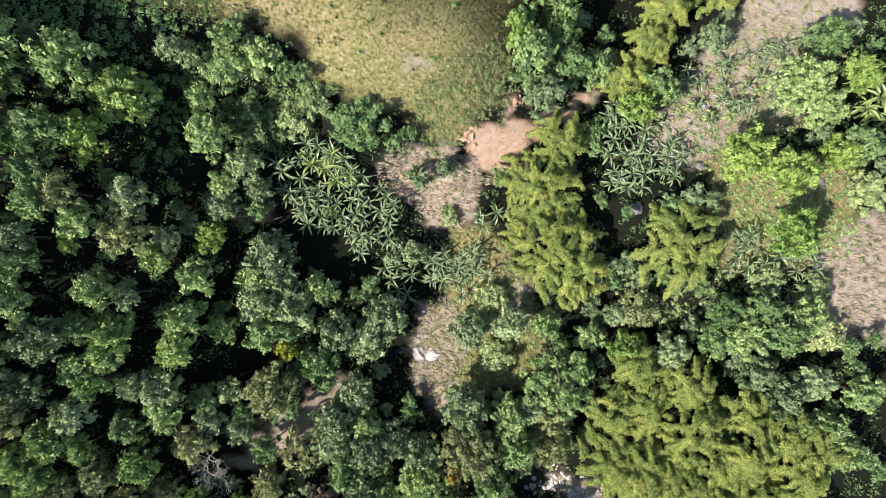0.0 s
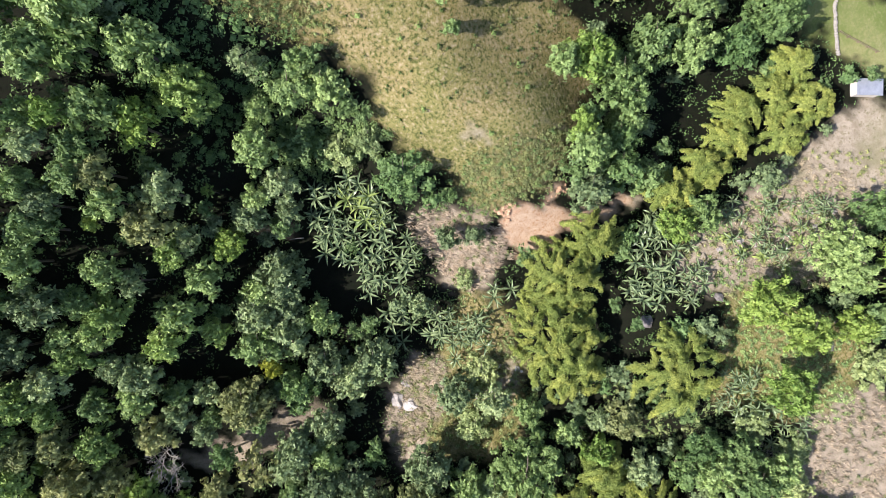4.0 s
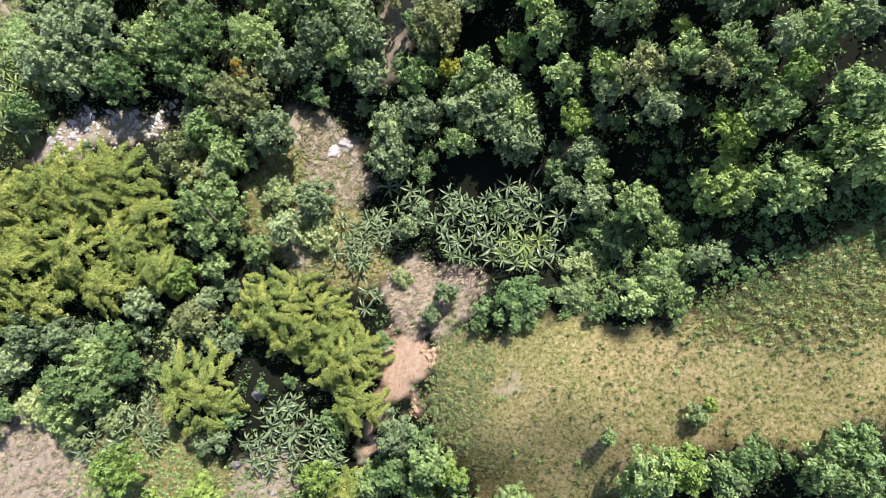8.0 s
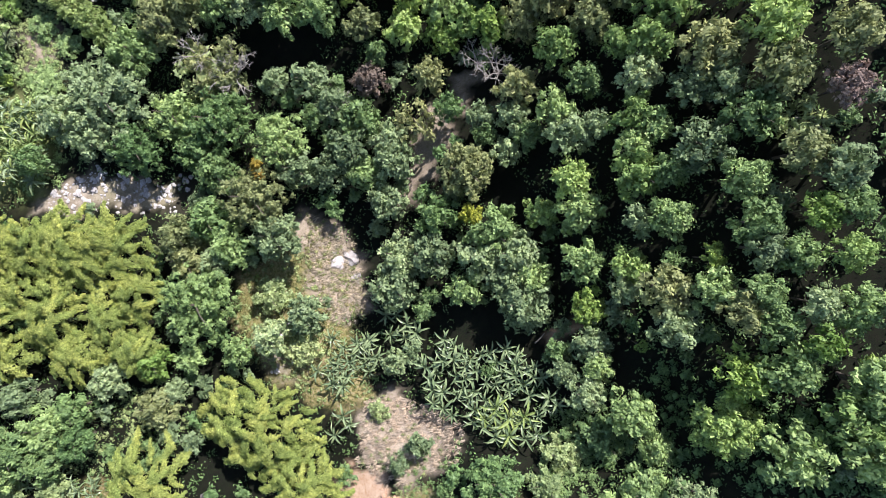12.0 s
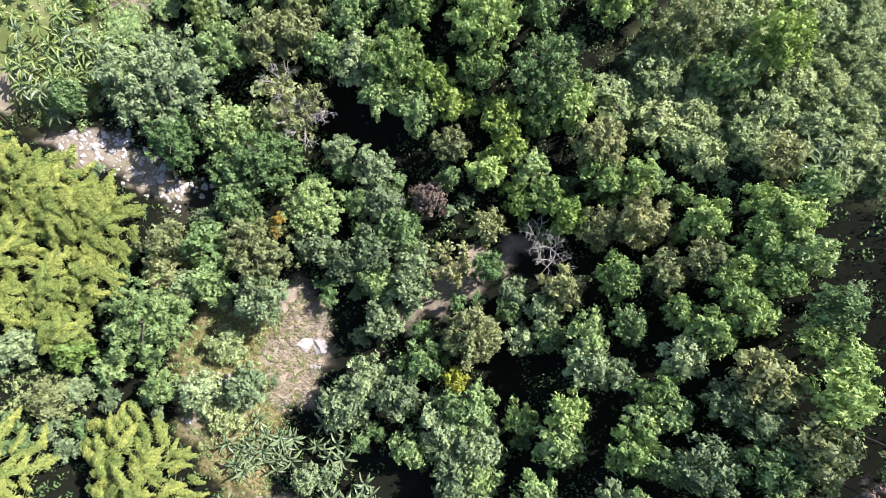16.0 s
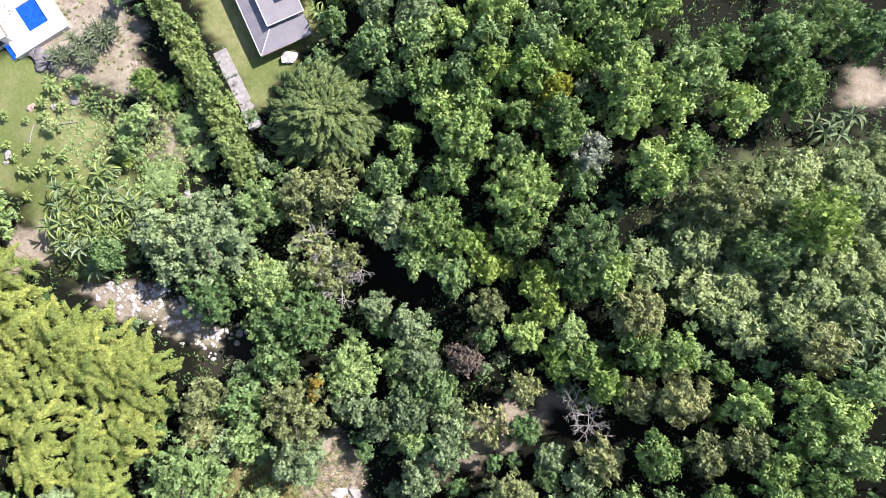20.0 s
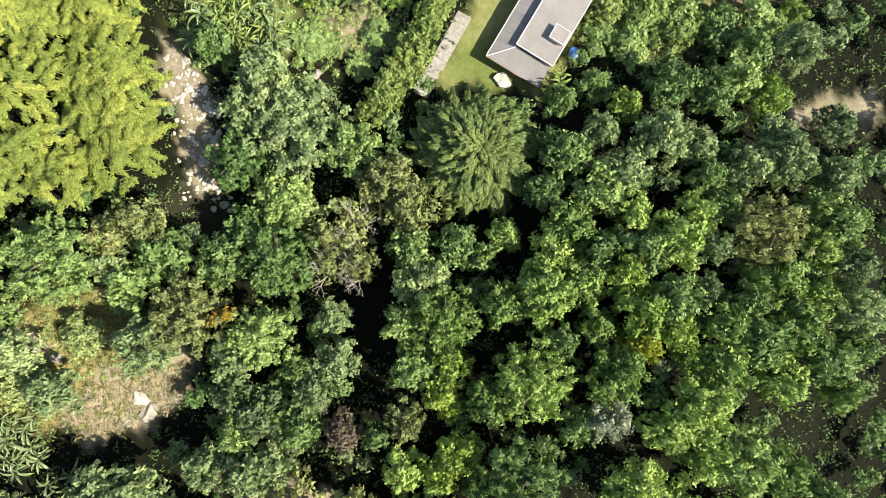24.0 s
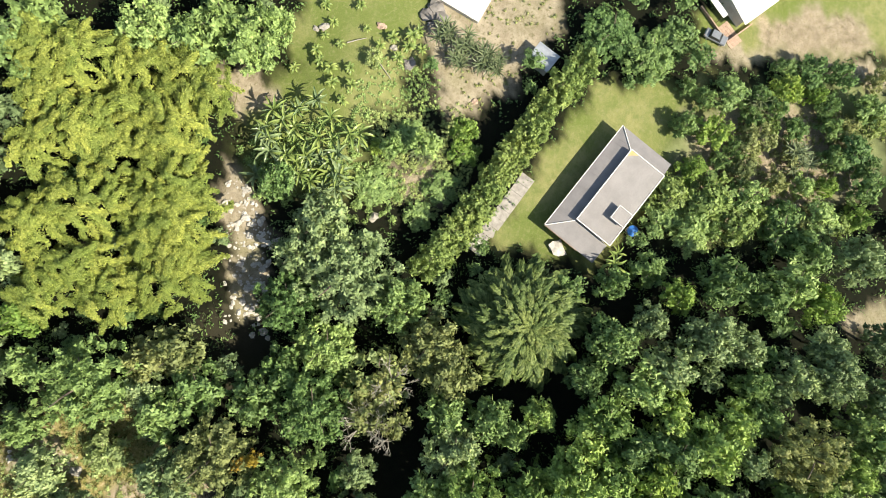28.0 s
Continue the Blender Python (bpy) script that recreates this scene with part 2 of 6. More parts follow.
zone("lawn", 1.2, (-77.4, 53.7), (-90.2, 57.6), (-107.8, 64.0), (-109.9, 70.3), (-115.1, 81.7), (-111.2, 81.9), (-103.2, 77.2), (-98.3, 80.2), (-78.6, 71.4), (-78.7, 65.7))
zone("lawn", 1.2, (-98.2, 13.8), (-112.1, 14.5), (-117.6, 30.9), (-107.1, 35.1), (-92.5, 33.0), (-89.3, 27.5), (-90.2, 19.7))
zone("sand", 1.2, (-107.0, 34.6), (-118.7, 34.4), (-125.0, 53.0), (-113.7, 54.9), (-102.3, 50.0), (-96.4, 45.1), (-96.2, 40.3))
zone("sand", 0.8, (-119.5, 78.5), (-121.6, 87.9), (-124.2, 101.4), (-126.2, 117.4), (-122.0, 118.6), (-122.0, 101.0), (-119.9, 88.4), (-117.3, 79.1))
zone("lawn", 1.2, (-136.7, 93.8), (-143.0, 112.7), (-130.8, 116.1), (-125.5, 103.1), (-120.2, 88.3), (-118.3, 77.8), (-124.0, 77.1), (-128.6, 84.9))
zone("dry", 1.2, (-126.2, 86.6), (-131.9, 96.2), (-132.0, 104.4), (-127.2, 106.7), (-122.5, 93.7), (-121.6, 87.9))
zone("sand", 1.5, (-84.1, 113.4), (-89.3, 127.6), (-83.8, 128.9), (-81.0, 116.0))
zone("dry", 1.5, (-114.1, 97.2), (-117.3, 102.4), (-110.8, 107.3), (-105.4, 102.7), (-106.9, 98.2))
zone("dry", 1.5, (-107.5, 106.2), (-110.8, 110.4), (-105.6, 112.9), (-102.3, 108.7))
zone("dry", 1.5, (-9.4, 128.0), (0.4, 136.6), (3.3, 130.6), (-4.7, 123.6))
zone("dry", 2, (-84.1, 35.5), (-87.2, 42.1), (-82.3, 44.6), (-79.8, 39.7))
zone("lawn", 3, (-95.9, 16.0), (-91.0, 28.8), (-80.7, 33.7), (-76.1, 25.8), (-77.2, 14.4), (-85.8, 10.6))
zone("scrub", 4, (-15.2, 88.3), (-12.4, 101.1), (5.4, 125.5), (21.3, 90.2), (10.8, 87.2), (2.3, 82.8), (-5.8, 79.6))
zone("sand", 1.5, (-23.3, -61.7), (-23.2, -69.9), (-20.6, -89.8), (-25.8, -96.7), (-39.7, -93.1), (-43.0, -64.0), (-34.9, -43.0), (-25.3, -40.2))
# gap: no filler growth here, so in the wood the shade-coloured floor shows
zone("gap", 1.2, (34.1, 16.4), (40.3, 17.3), (41.2, 6.4), (61.4, 11.3), (61.7, 5.4), (42.6, -1.6), (37.5, 0.2))
zone("gap", 1.2, (-0.2, 17.5), (19.2, 17.3), (18.6, 11.9), (1.4, 9.2))
zone("gap", 2, (-50.5, 52.5), (-49.9, 63.5), (-35.2, 45.3), (-39.5, 41.1))
zone("gap", 2, (-7.3, 51.0), (-1.4, 57.8), (4.9, 45.3), (-2.4, 37.6))
zone("gap", 2, (-58.2, 61.2), (-65.7, 79.1), (-55.4, 74.4), (-49.5, 61.8))
zone("gap", 2, (-36.1, 43.8), (-45.2, 52.2), (-49.5, 61.8), (-37.6, 63.5), (-31.8, 47.0))
zone("gap", 2, (13.0, 57.2), (20.4, 64.6), (27.5, 62.2), (27.3, 55.0), (20.9, 51.2))
zone("gap", 2, (-1.9, 39.4), (3.0, 43.4), (10.4, 35.0), (7.7, 31.7))
zone("gap", 2, (46.5, -43.8), (48.4, -56.3), (33.1, -62.1), (39.4, -50.2))
zone("gap", 2, (-51.0, 18.3), (-52.8, 26.7), (-44.0, 28.0), (-42.9, 21.0))
zone("lawn", 1.2, (31.4, -64.9), (35.9, -72.5), (-19.7, -112.7), (-21.0, -96.9), (-11.5, -91.4), (3.6, -89.7))
zone("sand", 0.22, (14.6, -18.4), (13.3, -19.5), (11.7, -21.9), (10.1, -24.4), (8.5, -27.5), (7.4, -31.4), (6.6, -36.1), (7.2, -36.2), (7.8, -31.6), (8.9, -27.8), (10.5, -24.7), (12.1, -22.2), (13.7, -19.8))
zone("gap", 2, (-88.1, 9.0), (-100.3, 46.8), (-92.6, 53.0), (-75.7, 44.7), (-71.9, 27.1), (-74.3, 14.4))
zone("gap", 2, (-108.9, 76.5), (-127.7, 112.8), (-107.4, 118.5), (-93.9, 104.0), (-88.7, 93.3), (-85.3, 82.3), (-92.3, 73.5))
zone("dry", 2, (-107.0, 80.0), (-116.0, 100.0), (-106.0, 108.0), (-96.0, 103.0), (-91.5, 93.0), (-92.0, 84.0))
zone("scrub", 3, (-108.3, 77.7), (-124.9, 110.3), (-108.9, 114.0), (-95.7, 103.5), (-90.5, 92.8), (-87.3, 82.7), (-93.4, 77.1))


def land_material():
    m, nt, ns, ln, bsdf = nodes_of("land")
    big, mid, fine, speck = noise_of(nt, 0.08, 5), noise_of(nt, 0.7, 6, 0.65), noise_of(nt, 6.0, 4, 0.7), noise_of(nt, 1.9, 3, 0.7)
    # forest floor near black: deep shade under the crowns is put into this colour
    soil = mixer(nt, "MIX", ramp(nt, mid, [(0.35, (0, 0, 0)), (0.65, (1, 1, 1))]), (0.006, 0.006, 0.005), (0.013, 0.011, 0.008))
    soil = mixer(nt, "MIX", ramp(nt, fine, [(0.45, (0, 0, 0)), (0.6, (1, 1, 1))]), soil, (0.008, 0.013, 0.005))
    grass = mixer(nt, "MIX", ramp(nt, mid, [(0.35, (0, 0, 0)), (0.62, (1, 1, 1))]), (0.185, 0.156, 0.056), (0.290, 0.228, 0.112))
    grass = mixer(nt, "MIX", ramp(nt, big, [(0.4, (0, 0, 0)), (0.6, (0.85, 0.85, 0.85))]), grass, (0.180, 0.172, 0.060))
    grass = mixer(nt, "MIX", ramp(nt, speck, [(0.52, (0, 0, 0)), (0.60, (1, 1, 1))]), grass, (0.078, 0.090, 0.026))
    grass = mixer(nt, "MIX", ramp(nt, speck, [(0.34, (1, 1, 1)), (0.44, (0, 0, 0))]), grass, (0.330, 0.270, 0.165))
    lawn = mixer(nt, "MIX", ramp(nt, mid, [(0.35, (0, 0, 0)), (0.65, (1, 1, 1))]), (0.150, 0.172, 0.060), (0.240, 0.232, 0.100))
    lawn = mixer(nt, "MIX", ramp(nt, big, [(0.42, (0, 0, 0)), (0.58, (1, 1, 1))]), lawn, (0.128, 0.160, 0.045))
    lawn = mixer(nt, "MIX", ramp(nt, speck, [(0.50, (0, 0, 0)), (0.72, (0.6, 0.6, 0.6))]), lawn, (0.235, 0.228, 0.115))
    sand = mixer(nt, "MIX", ramp(nt, mid, [(0.35, (0, 0, 0)), (0.65, (1, 1, 1))]), (0.225, 0.185, 0.130), (0.350, 0.300, 0.225))
    sand = mixer(nt, "MIX", ramp(nt, speck, [(0.55, (0, 0, 0)), (0.66, (1, 1, 1))]), sand, (0.165, 0.145, 0.085))
    sand = mixer(nt, "MIX", ramp(nt, big, [(0.48, (0, 0, 0)), (0.66, (0.7, 0.7, 0.7))]), sand, (0.180, 0.170, 0.090))
    orange = mixer(nt, "MIX", ramp(nt, mid, [(0.3, (0, 0, 0)), (0.7, (1, 1, 1))]), (0.390, 0.250, 0.150), (0.520, 0.390, 0.270))
    orange = mixer(nt, "MIX", ramp(nt, speck, [(0.52, (0, 0, 0)), (0.62, (0.7, 0.7, 0.7))]), orange, (0.330, 0.185, 0.095))
    dry = mixer(nt, "MIX", ramp(nt, mid, [(0.35, (0, 0, 0)), (0.65, (1, 1, 1))]), (0.245, 0.195, 0.145), (0.400, 0.325, 0.250))
    dry = mixer(nt, "MIX", ramp(nt, fine, [(0.5, (0, 0, 0)), (0.62, (1, 1, 1))]), dry, (0.130, 0.130, 0.055))
    # one even dark brown at the end of the stream bed
    dark_ground = (0.030, 0.028, 0.018)
    scrub = mixer(nt, "MIX", mid, (0.130, 0.155, 0.065), (0.220, 0.245, 0.115))
    at = {}
    for layer in ("cover_a", "cover_b"):
        a, s = ns.new("ShaderNodeAttribute"), ns.new("ShaderNodeSeparateColor")
        a.attribute_name = layer
        ln.new(a.outputs["Color"], s.inputs[0])
        at[layer] = [*s.outputs[:3], a.outputs["Alpha"]]
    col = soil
    for tone, mask in ((scrub, at["cover_b"][2]), (grass, at["cover_a"][0]), (lawn, at["cover_a"][1]), (dry, at["cover_b"][0]), (sand, at["cover_a"][2]), (orange, at["cover_a"][3]), (dark_ground, at["cover_b"][1])):
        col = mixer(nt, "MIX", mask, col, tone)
    col = mixer(nt, "MULTIPLY", 0.6, col, ramp(nt, fine, [(0.3, (0.62, 0.62, 0.62)), (0.7, (1.25, 1.25, 1.25))]))
    ln.new(col, bsdf.inputs["Base Color"])
    bsdf.inputs["Roughness"].default_value, bsdf.inputs["Specular IOR Level"].default_value = 0.95, 0.08
    b = ns.new("ShaderNodeBump")
    b.inputs["Strength"].default_value, b.inputs["Distance"].default_value = 0.6, 0.12
    ln.new(fine, b.inputs["Height"]), ln.new(b.outputs[0], bsdf.inputs["Normal"])
    return m


def mesh_of(name, verts, faces, mats=(), smooth_shade=False):
    me = bpy.data.meshes.new(name)
    me.from_pydata(np.asarray(verts).tolist() if isinstance(verts, np.ndarray) else verts, [], np.asarray(faces).tolist() if isinstance(faces, np.ndarray) else faces)
    for mat in mats:
        me.materials.append(mat)
    if smooth_shade:
        me.polygons.foreach_set("use_smooth", [True] * len(me.polygons))
    me.update()
    return me


def land():
    """One sheet: close-meshed where the camera flies, with ever wider cells out to the horizon."""
    def axis(lo, hi, step):
        mid = np.arange(lo, hi + step, step)
        out = np.cumsum(step * 1.35 ** np.arange(1, 24))
        return np.concatenate([lo - out[::-1], mid, mid[-1] + out])
    xs, ys = axis(-185, 95, 1.0), axis(-105, 160, 1.0)
    X, Y = np.meshgrid(xs, ys)
    far = np.maximum(0, np.maximum(np.maximum(-185 - X, X - 95), np.maximum(-105 - Y, Y - 160)))
    Z = ground(np.clip(X, -200, 110), np.clip(Y, -120, 175)) + 6 * np.sin(X * 0.006) * np.cos(Y * 0.007) * smooth(far / 300)
    rough = 0.10 * np.sin(X * 1.7 + Y * 0.6) * np.sin(Y * 1.9 - X * 0.4) + 0.06 * np.sin(X * 3.9 + 1.1) * np.sin(Y * 4.3)
    flat = np.maximum(cover("lawn", X, Y), cover("sand", X, Y))
    Z = Z + rough * (1 - 0.8 * flat)
    n, w = len(ys), len(xs)
    i = (np.arange(n - 1)[:, None] * w + np.arange(w - 1)).ravel()
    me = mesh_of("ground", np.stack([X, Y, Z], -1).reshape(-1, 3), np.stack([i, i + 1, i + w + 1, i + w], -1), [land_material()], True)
    wood = smooth(far / 40)
    for layer, kinds in (("cover_a", ("meadow", "lawn", "sand", "orange")), ("cover_b", ("dry", "dark_ground", "scrub", None))):
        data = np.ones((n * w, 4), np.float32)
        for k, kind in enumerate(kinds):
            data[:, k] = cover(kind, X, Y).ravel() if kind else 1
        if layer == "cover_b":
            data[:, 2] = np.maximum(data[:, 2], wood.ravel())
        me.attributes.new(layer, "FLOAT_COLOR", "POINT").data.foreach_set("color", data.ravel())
    return tagged(new("ground", me), "sloping valley land with meadow, bare soil and forest floor darkened with painted shade", "ground", kind="structure")


land()


# ---- plants ----
rng = np.random.default_rng(7)
OCTA = np.array([(1, 0, 0), (-1, 0, 0), (0, 1, 0), (0, -1, 0), (0, 0, 1), (0, 0, -1)], float)
OCTA_F = np.array([(0, 2, 4), (2, 1, 4), (1, 3, 4), (3, 0, 4), (2, 0, 5), (1, 2, 5), (3, 1, 5), (0, 3, 5)])


def unit(v):
    return v / (np.linalg.norm(v, axis=-1, keepdims=True) + 1e-9)


def leaves(centre, normal, along, length, width, fold=0.15):
    """Leaf blades: one bent rhombus a leaf. Returns vertices (n*4, 3) and quads (n, 4)."""
    n = len(centre)
    along = unit(along - (along * normal).sum(-1, keepdims=True) * normal)
    side = np.cross(normal, along)
    L, Wd = np.reshape(length, (-1, 1)), np.reshape(width, (-1, 1))
    v = np.stack([centre - along * L / 2, centre + side * Wd / 2 + normal * L * fold * 0.5, centre + along * L / 2 - normal * L * fold, centre - side * Wd / 2 + normal * L * fold * 0.5], 1)
    return v.reshape(-1, 3), (np.arange(n)[:, None] * 4 + np.arange(4))


def blades(centre, normal, along, length, width):
    """Small pointed leaves: one triangle each, a little drooping. Returns vertices (n*3, 3) and triangles (n, 3)."""
    n = len(centre)
    along = unit(along - (along * normal).sum(-1, keepdims=True) * normal)
    side = np.cross(normal, along)
    L, Wd = np.reshape(length, (-1, 1)), np.reshape(width, (-1, 1))
    v = np.stack([centre - along * L * 0.4 + side * Wd * 0.55, centre - along * L * 0.4 - side * Wd * 0.55, centre + along * L * 0.65 - normal * L * 0.12], 1)
    return v.reshape(-1, 3), (np.arange(n)[:, None] * 3 + np.arange(3))


def clump(c, r, n, size, up=0.3, stretch=(1, 1, 1), slim=0.62):
    """A ball of foliage round c: sprays of a few leaves each, with gaps between them."""
    n = int(n * 1.4)
    k = max(1, n // 6)
    d0 = unit(rng.normal(size=(k, 3)))
    d0[:, 2] = np.where(d0[:, 2] < -0.15, -d0[:, 2], d0[:, 2])
    tips = c + d0 * r * np.array(stretch) * rng.uniform(0.72, 1.12, (k, 1))
    i = np.arange(n) % k
    p = tips[i] + rng.normal(size=(n, 3)) * size * 0.5
    lean = rng.normal(size=(k, 3)) * 0.42
    nor = unit(d0[i] * 0.8 + lean[i] + rng.normal(size=(n, 3)) * 0.16 + np.array([0, 0, up]))
    s = size * rng.uniform(0.65, 1.4, n)
    return blades(p, nor, d0[i] * 0.5 + rng.normal(size=(n, 3)), s * 1.12, s * slim * 1.15)


def joined(pieces):
    vs, fs, k = [], [], 0
    for v, f in pieces:
        vs.append(v), fs.extend([i + k for i in q] for q in (f.tolist() if isinstance(f, np.ndarray) else f))
        k += len(v)
    return np.concatenate(vs), fs


def core(c, r, stretch=(1, 1, 1)):
    return c + OCTA * r * np.array(stretch) * rng.uniform(0.9, 1.2, (6, 1)), OCTA_F


def limb(a, b, ra, rb, sides=6, bend=0.0):
    """A tapered limb from a to b, bowed sideways by bend."""
    a, b = np.array(a, float), np.array(b, float)
    way = unit(b - a)
    s = unit(np.cross(way, (0.3, 0.9, 0.2)))
    u = np.cross(way, s)
    rings, ang = [], np.arange(sides) * 2 * np.pi / sides
    for k in (0.0, 0.5, 1.0):
        mid = a + (b - a) * k + s * bend * math.sin(math.pi * k)
        rings.append(mid + (ra + (rb - ra) * k) * (np.cos(ang)[:, None] * s + np.sin(ang)[:, None] * u))
    f = [(i * sides + j, i * sides + (j + 1) % sides, (i + 1) * sides + (j + 1) % sides, (i + 1) * sides + j) for i in (0, 1) for j in range(sides)]
    f.append(tuple(range(2 * sides, 3 * sides)))
    return np.concatenate(rings), f


def crown_broad(radius, clumps, n, size, flat=0.75, gap=0.0, fill=0.6):
    """A lumpy crown about the origin, its outline uneven, as foliage alone. Top near z = 0."""
    out = []
    for k in range(clumps):
        a, q = 2.399963 * k + rng.uniform(-0.5, 0.5), math.sqrt((k + 0.5) / clumps)
        rr = radius * q * rng.uniform(0.66, 0.98)
        zz = -flat * radius * (1 - math.sqrt(max(0, 1 - q * q * 0.92))) - 0.30 * radius + rng.uniform(-0.36, 0.16) * radius
        r = radius * rng.uniform(0.75, 1.3) * 1.35 / math.sqrt(clumps + 4) * (1 - 0.12 * q)
        c = np.array([rr * math.cos(a), rr * math.sin(a), zz])
        if rng.random() < gap:
            continue
        out.append(core(c, r * fill, (1, 1, 0.8)))
        out.append(clump(c, r, int(n * (r * math.sqrt(clumps + 4) / (1.38 * radius)) ** 2), size, stretch=(1, 1, 0.85)))
    out.append(core(np.array([0, 0, -0.75 * radius]), radius * 0.48 * (fill / 0.6) ** 2, (1, 1, 0.7)))
    return joined(out)


def trunk_of(height, spread, r0):
    """Trunk and limbs that end inside the crown; the foot is at the origin."""
    out = [limb((0, 0, -0.6), (0.1, -0.05, height * 0.55), r0, r0 * 0.7, 8, 0.1), limb((0.1, -0.05, height * 0.55), (0, 0.1, height * 0.9), r0 * 0.7, r0 * 0.25, 6)]
    for k in range(6):
        a, z = k * 2.4, height * (0.42 + 0.07 * k)
        out.append(limb((0.05, 0, z), (math.cos(a) * spread * 0.6, math.sin(a) * spread * 0.6, min(height * 0.93, z + spread * 0.6)), r0 * 0.38, r0 * 0.12, 5, 0.15))
    return joined(out)


SHAPES, STANDS = {}, []


def shapes_of(kind, make, count):
    SHAPES[kind] = [mesh_of(f"{kind}_crown", *make()) for _ in range(count)]
    for me in SHAPES[kind]:
        me.materials.append(LEAF["green"])


# crowns of 2 to 8 m radius
shapes_of("small", lambda: crown_broad(2.0, 18, 50, 0.31), 6)
shapes_of("medium", lambda: crown_broad(3.5, 40, 46, 0.37), 10)
shapes_of("large", lambda: crown_broad(6.0, 90, 54, 0.43, 0.6), 5)
shapes_of("loose", lambda: crown_broad(3.5, 44, 32, 0.36, 0.9, 0.3, 0.4), 6)
shapes_of("fine", lambda: crown_broad(3.5, 56, 60, 0.27, 0.55), 4)
shapes_of("broad", lambda: crown_broad(8.0, 150, 46, 0.36, 0.45), 2)
shapes_of("round", lambda: crown_broad(3.0, 34, 44, 0.32, 0.9), 5)
shapes_of("hedge", lambda: crown_broad(3.2, 30, 60, 0.34, 0.5), 4)
REACH = {"small": 2.0, "medium": 3.5, "large": 6.0, "loose": 3.5, "fine": 3.5, "hedge": 3.2, "round": 3.0, "broad": 8.0}
TRUNK = mesh_of("tree_trunk", *trunk_of(10.0, 3.0, 0.22), [BARK])

TREE_LABEL = {
    "green": "broadleaf tree with a mid-green lumpy crown", "grey": "forest tree with a grey-green leafy crown", "dark": "tree with a dense dark green crown",
    "fresh": "tree with a fresh bright green crown", "lime": "tree with a bright lime-green crown", "olive": "tree with an olive-green crown", "yellow": "tree with yellow-green foliage",
    "brown": "tree with dry brown foliage", "silver": "tree with pale silver-grey foliage", "orange": "small tree with orange blossom", "scrub": "pale green bushy tree in the scrub", "hedge": "tall clipped mid-green hedge shrub between garden and lawn",
}


def tree(x, y, r, h, tone="green", shape="", name=""):
    """A broadleaf tree: crown radius r, total height h."""
    STANDS.append((x, y, r))
    kind = shape or ("small" if r < 2.4 else "medium" if r < 4.8 else "large")
    z = float(ground(x, y))
    root = new(name or ("bush" if h <= 3.2 else "large_tree" if r > 4.3 else "young_tree" if r < 2.7 else "tree"))
    root.matrix_world = pose(x, y, z)
    label = TREE_LABEL[tone] if h > 3.2 else TREE_LABEL[tone].replace("tree", "bush")
    tagged(root, label, "tree" if h > 3.2 else "bush", "forest trees" if h > 3.2 else "bushes")
    body = new("trunk", TRUNK)
    body.parent, body.scale = root, (max(0.35, r / 3.2), max(0.35, r / 3.2), h / 10.0 * 0.93)
    me = SHAPES[kind][int(rng.integers(len(SHAPES[kind])))]
    top = new("crown", me)
    k = r / REACH[kind]
    top.parent, top.location, top.scale, top.rotation_euler = root, (0, 0, h), (k, k, min(1.65 * k, h / (REACH[kind] * 1.35))), (0, 0, float(rng.uniform(0, 6.28)))
    top.material_slots[0].link = "OBJECT"
    top.material_slots[0].material = LEAF[tone]
    return root


def plume_shape(length=3.0):
    """One bamboo culm's top: a full spray of narrow leaves that arches out along +x, thins out a little and hangs at its end."""
    out = []
    for k in range(7):
        u = k / 6
        c = np.array([length * (u - 0.2), rng.uniform(-0.35, 0.35), -0.45 * u * u * length + rng.uniform(-0.15, 0.15)])
        r = length * 0.178 * (0.95 + 0.45 * math.sin(math.pi * min(1, u + 0.15)) - 0.4 * u)
        out.append(core(c, r * 0.66, (1.2, 1.0, 0.7)))
        n = 46
        d = unit(rng.normal(size=(n, 3)))
        d[:, 2] = np.abs(d[:, 2]) * 0.9
        p = c + d * r * np.array([1.25, 1.15, 0.85]) * rng.uniform(0.65, 1.2, (n, 1))
        nor = unit(d + rng.normal(size=(n, 3)) * 0.3 + np.array([0, 0, 0.35]))
        s = 0.50 * rng.uniform(0.6, 1.35, n)
        out.append(leaves(p, nor, d + np.array([0.7, 0, -0.2]) + rng.normal(size=(n, 3)) * 0.65, s * 0.9, s * 0.34))
    return joined(out)


PLUMES = [mesh_of("bamboo_plume", *plume_shape(), [LEAF["bamboo"]]) for _ in range(6)]
CULM = mesh_of("bamboo_culm", *limb((0, 0, -0.4), (0, 0, 10), 0.07, 0.035, 6, 0.35), [plain_material("culm", (0.16, 0.18, 0.04), (0.30, 0.30, 0.09), 5, 0.5)])


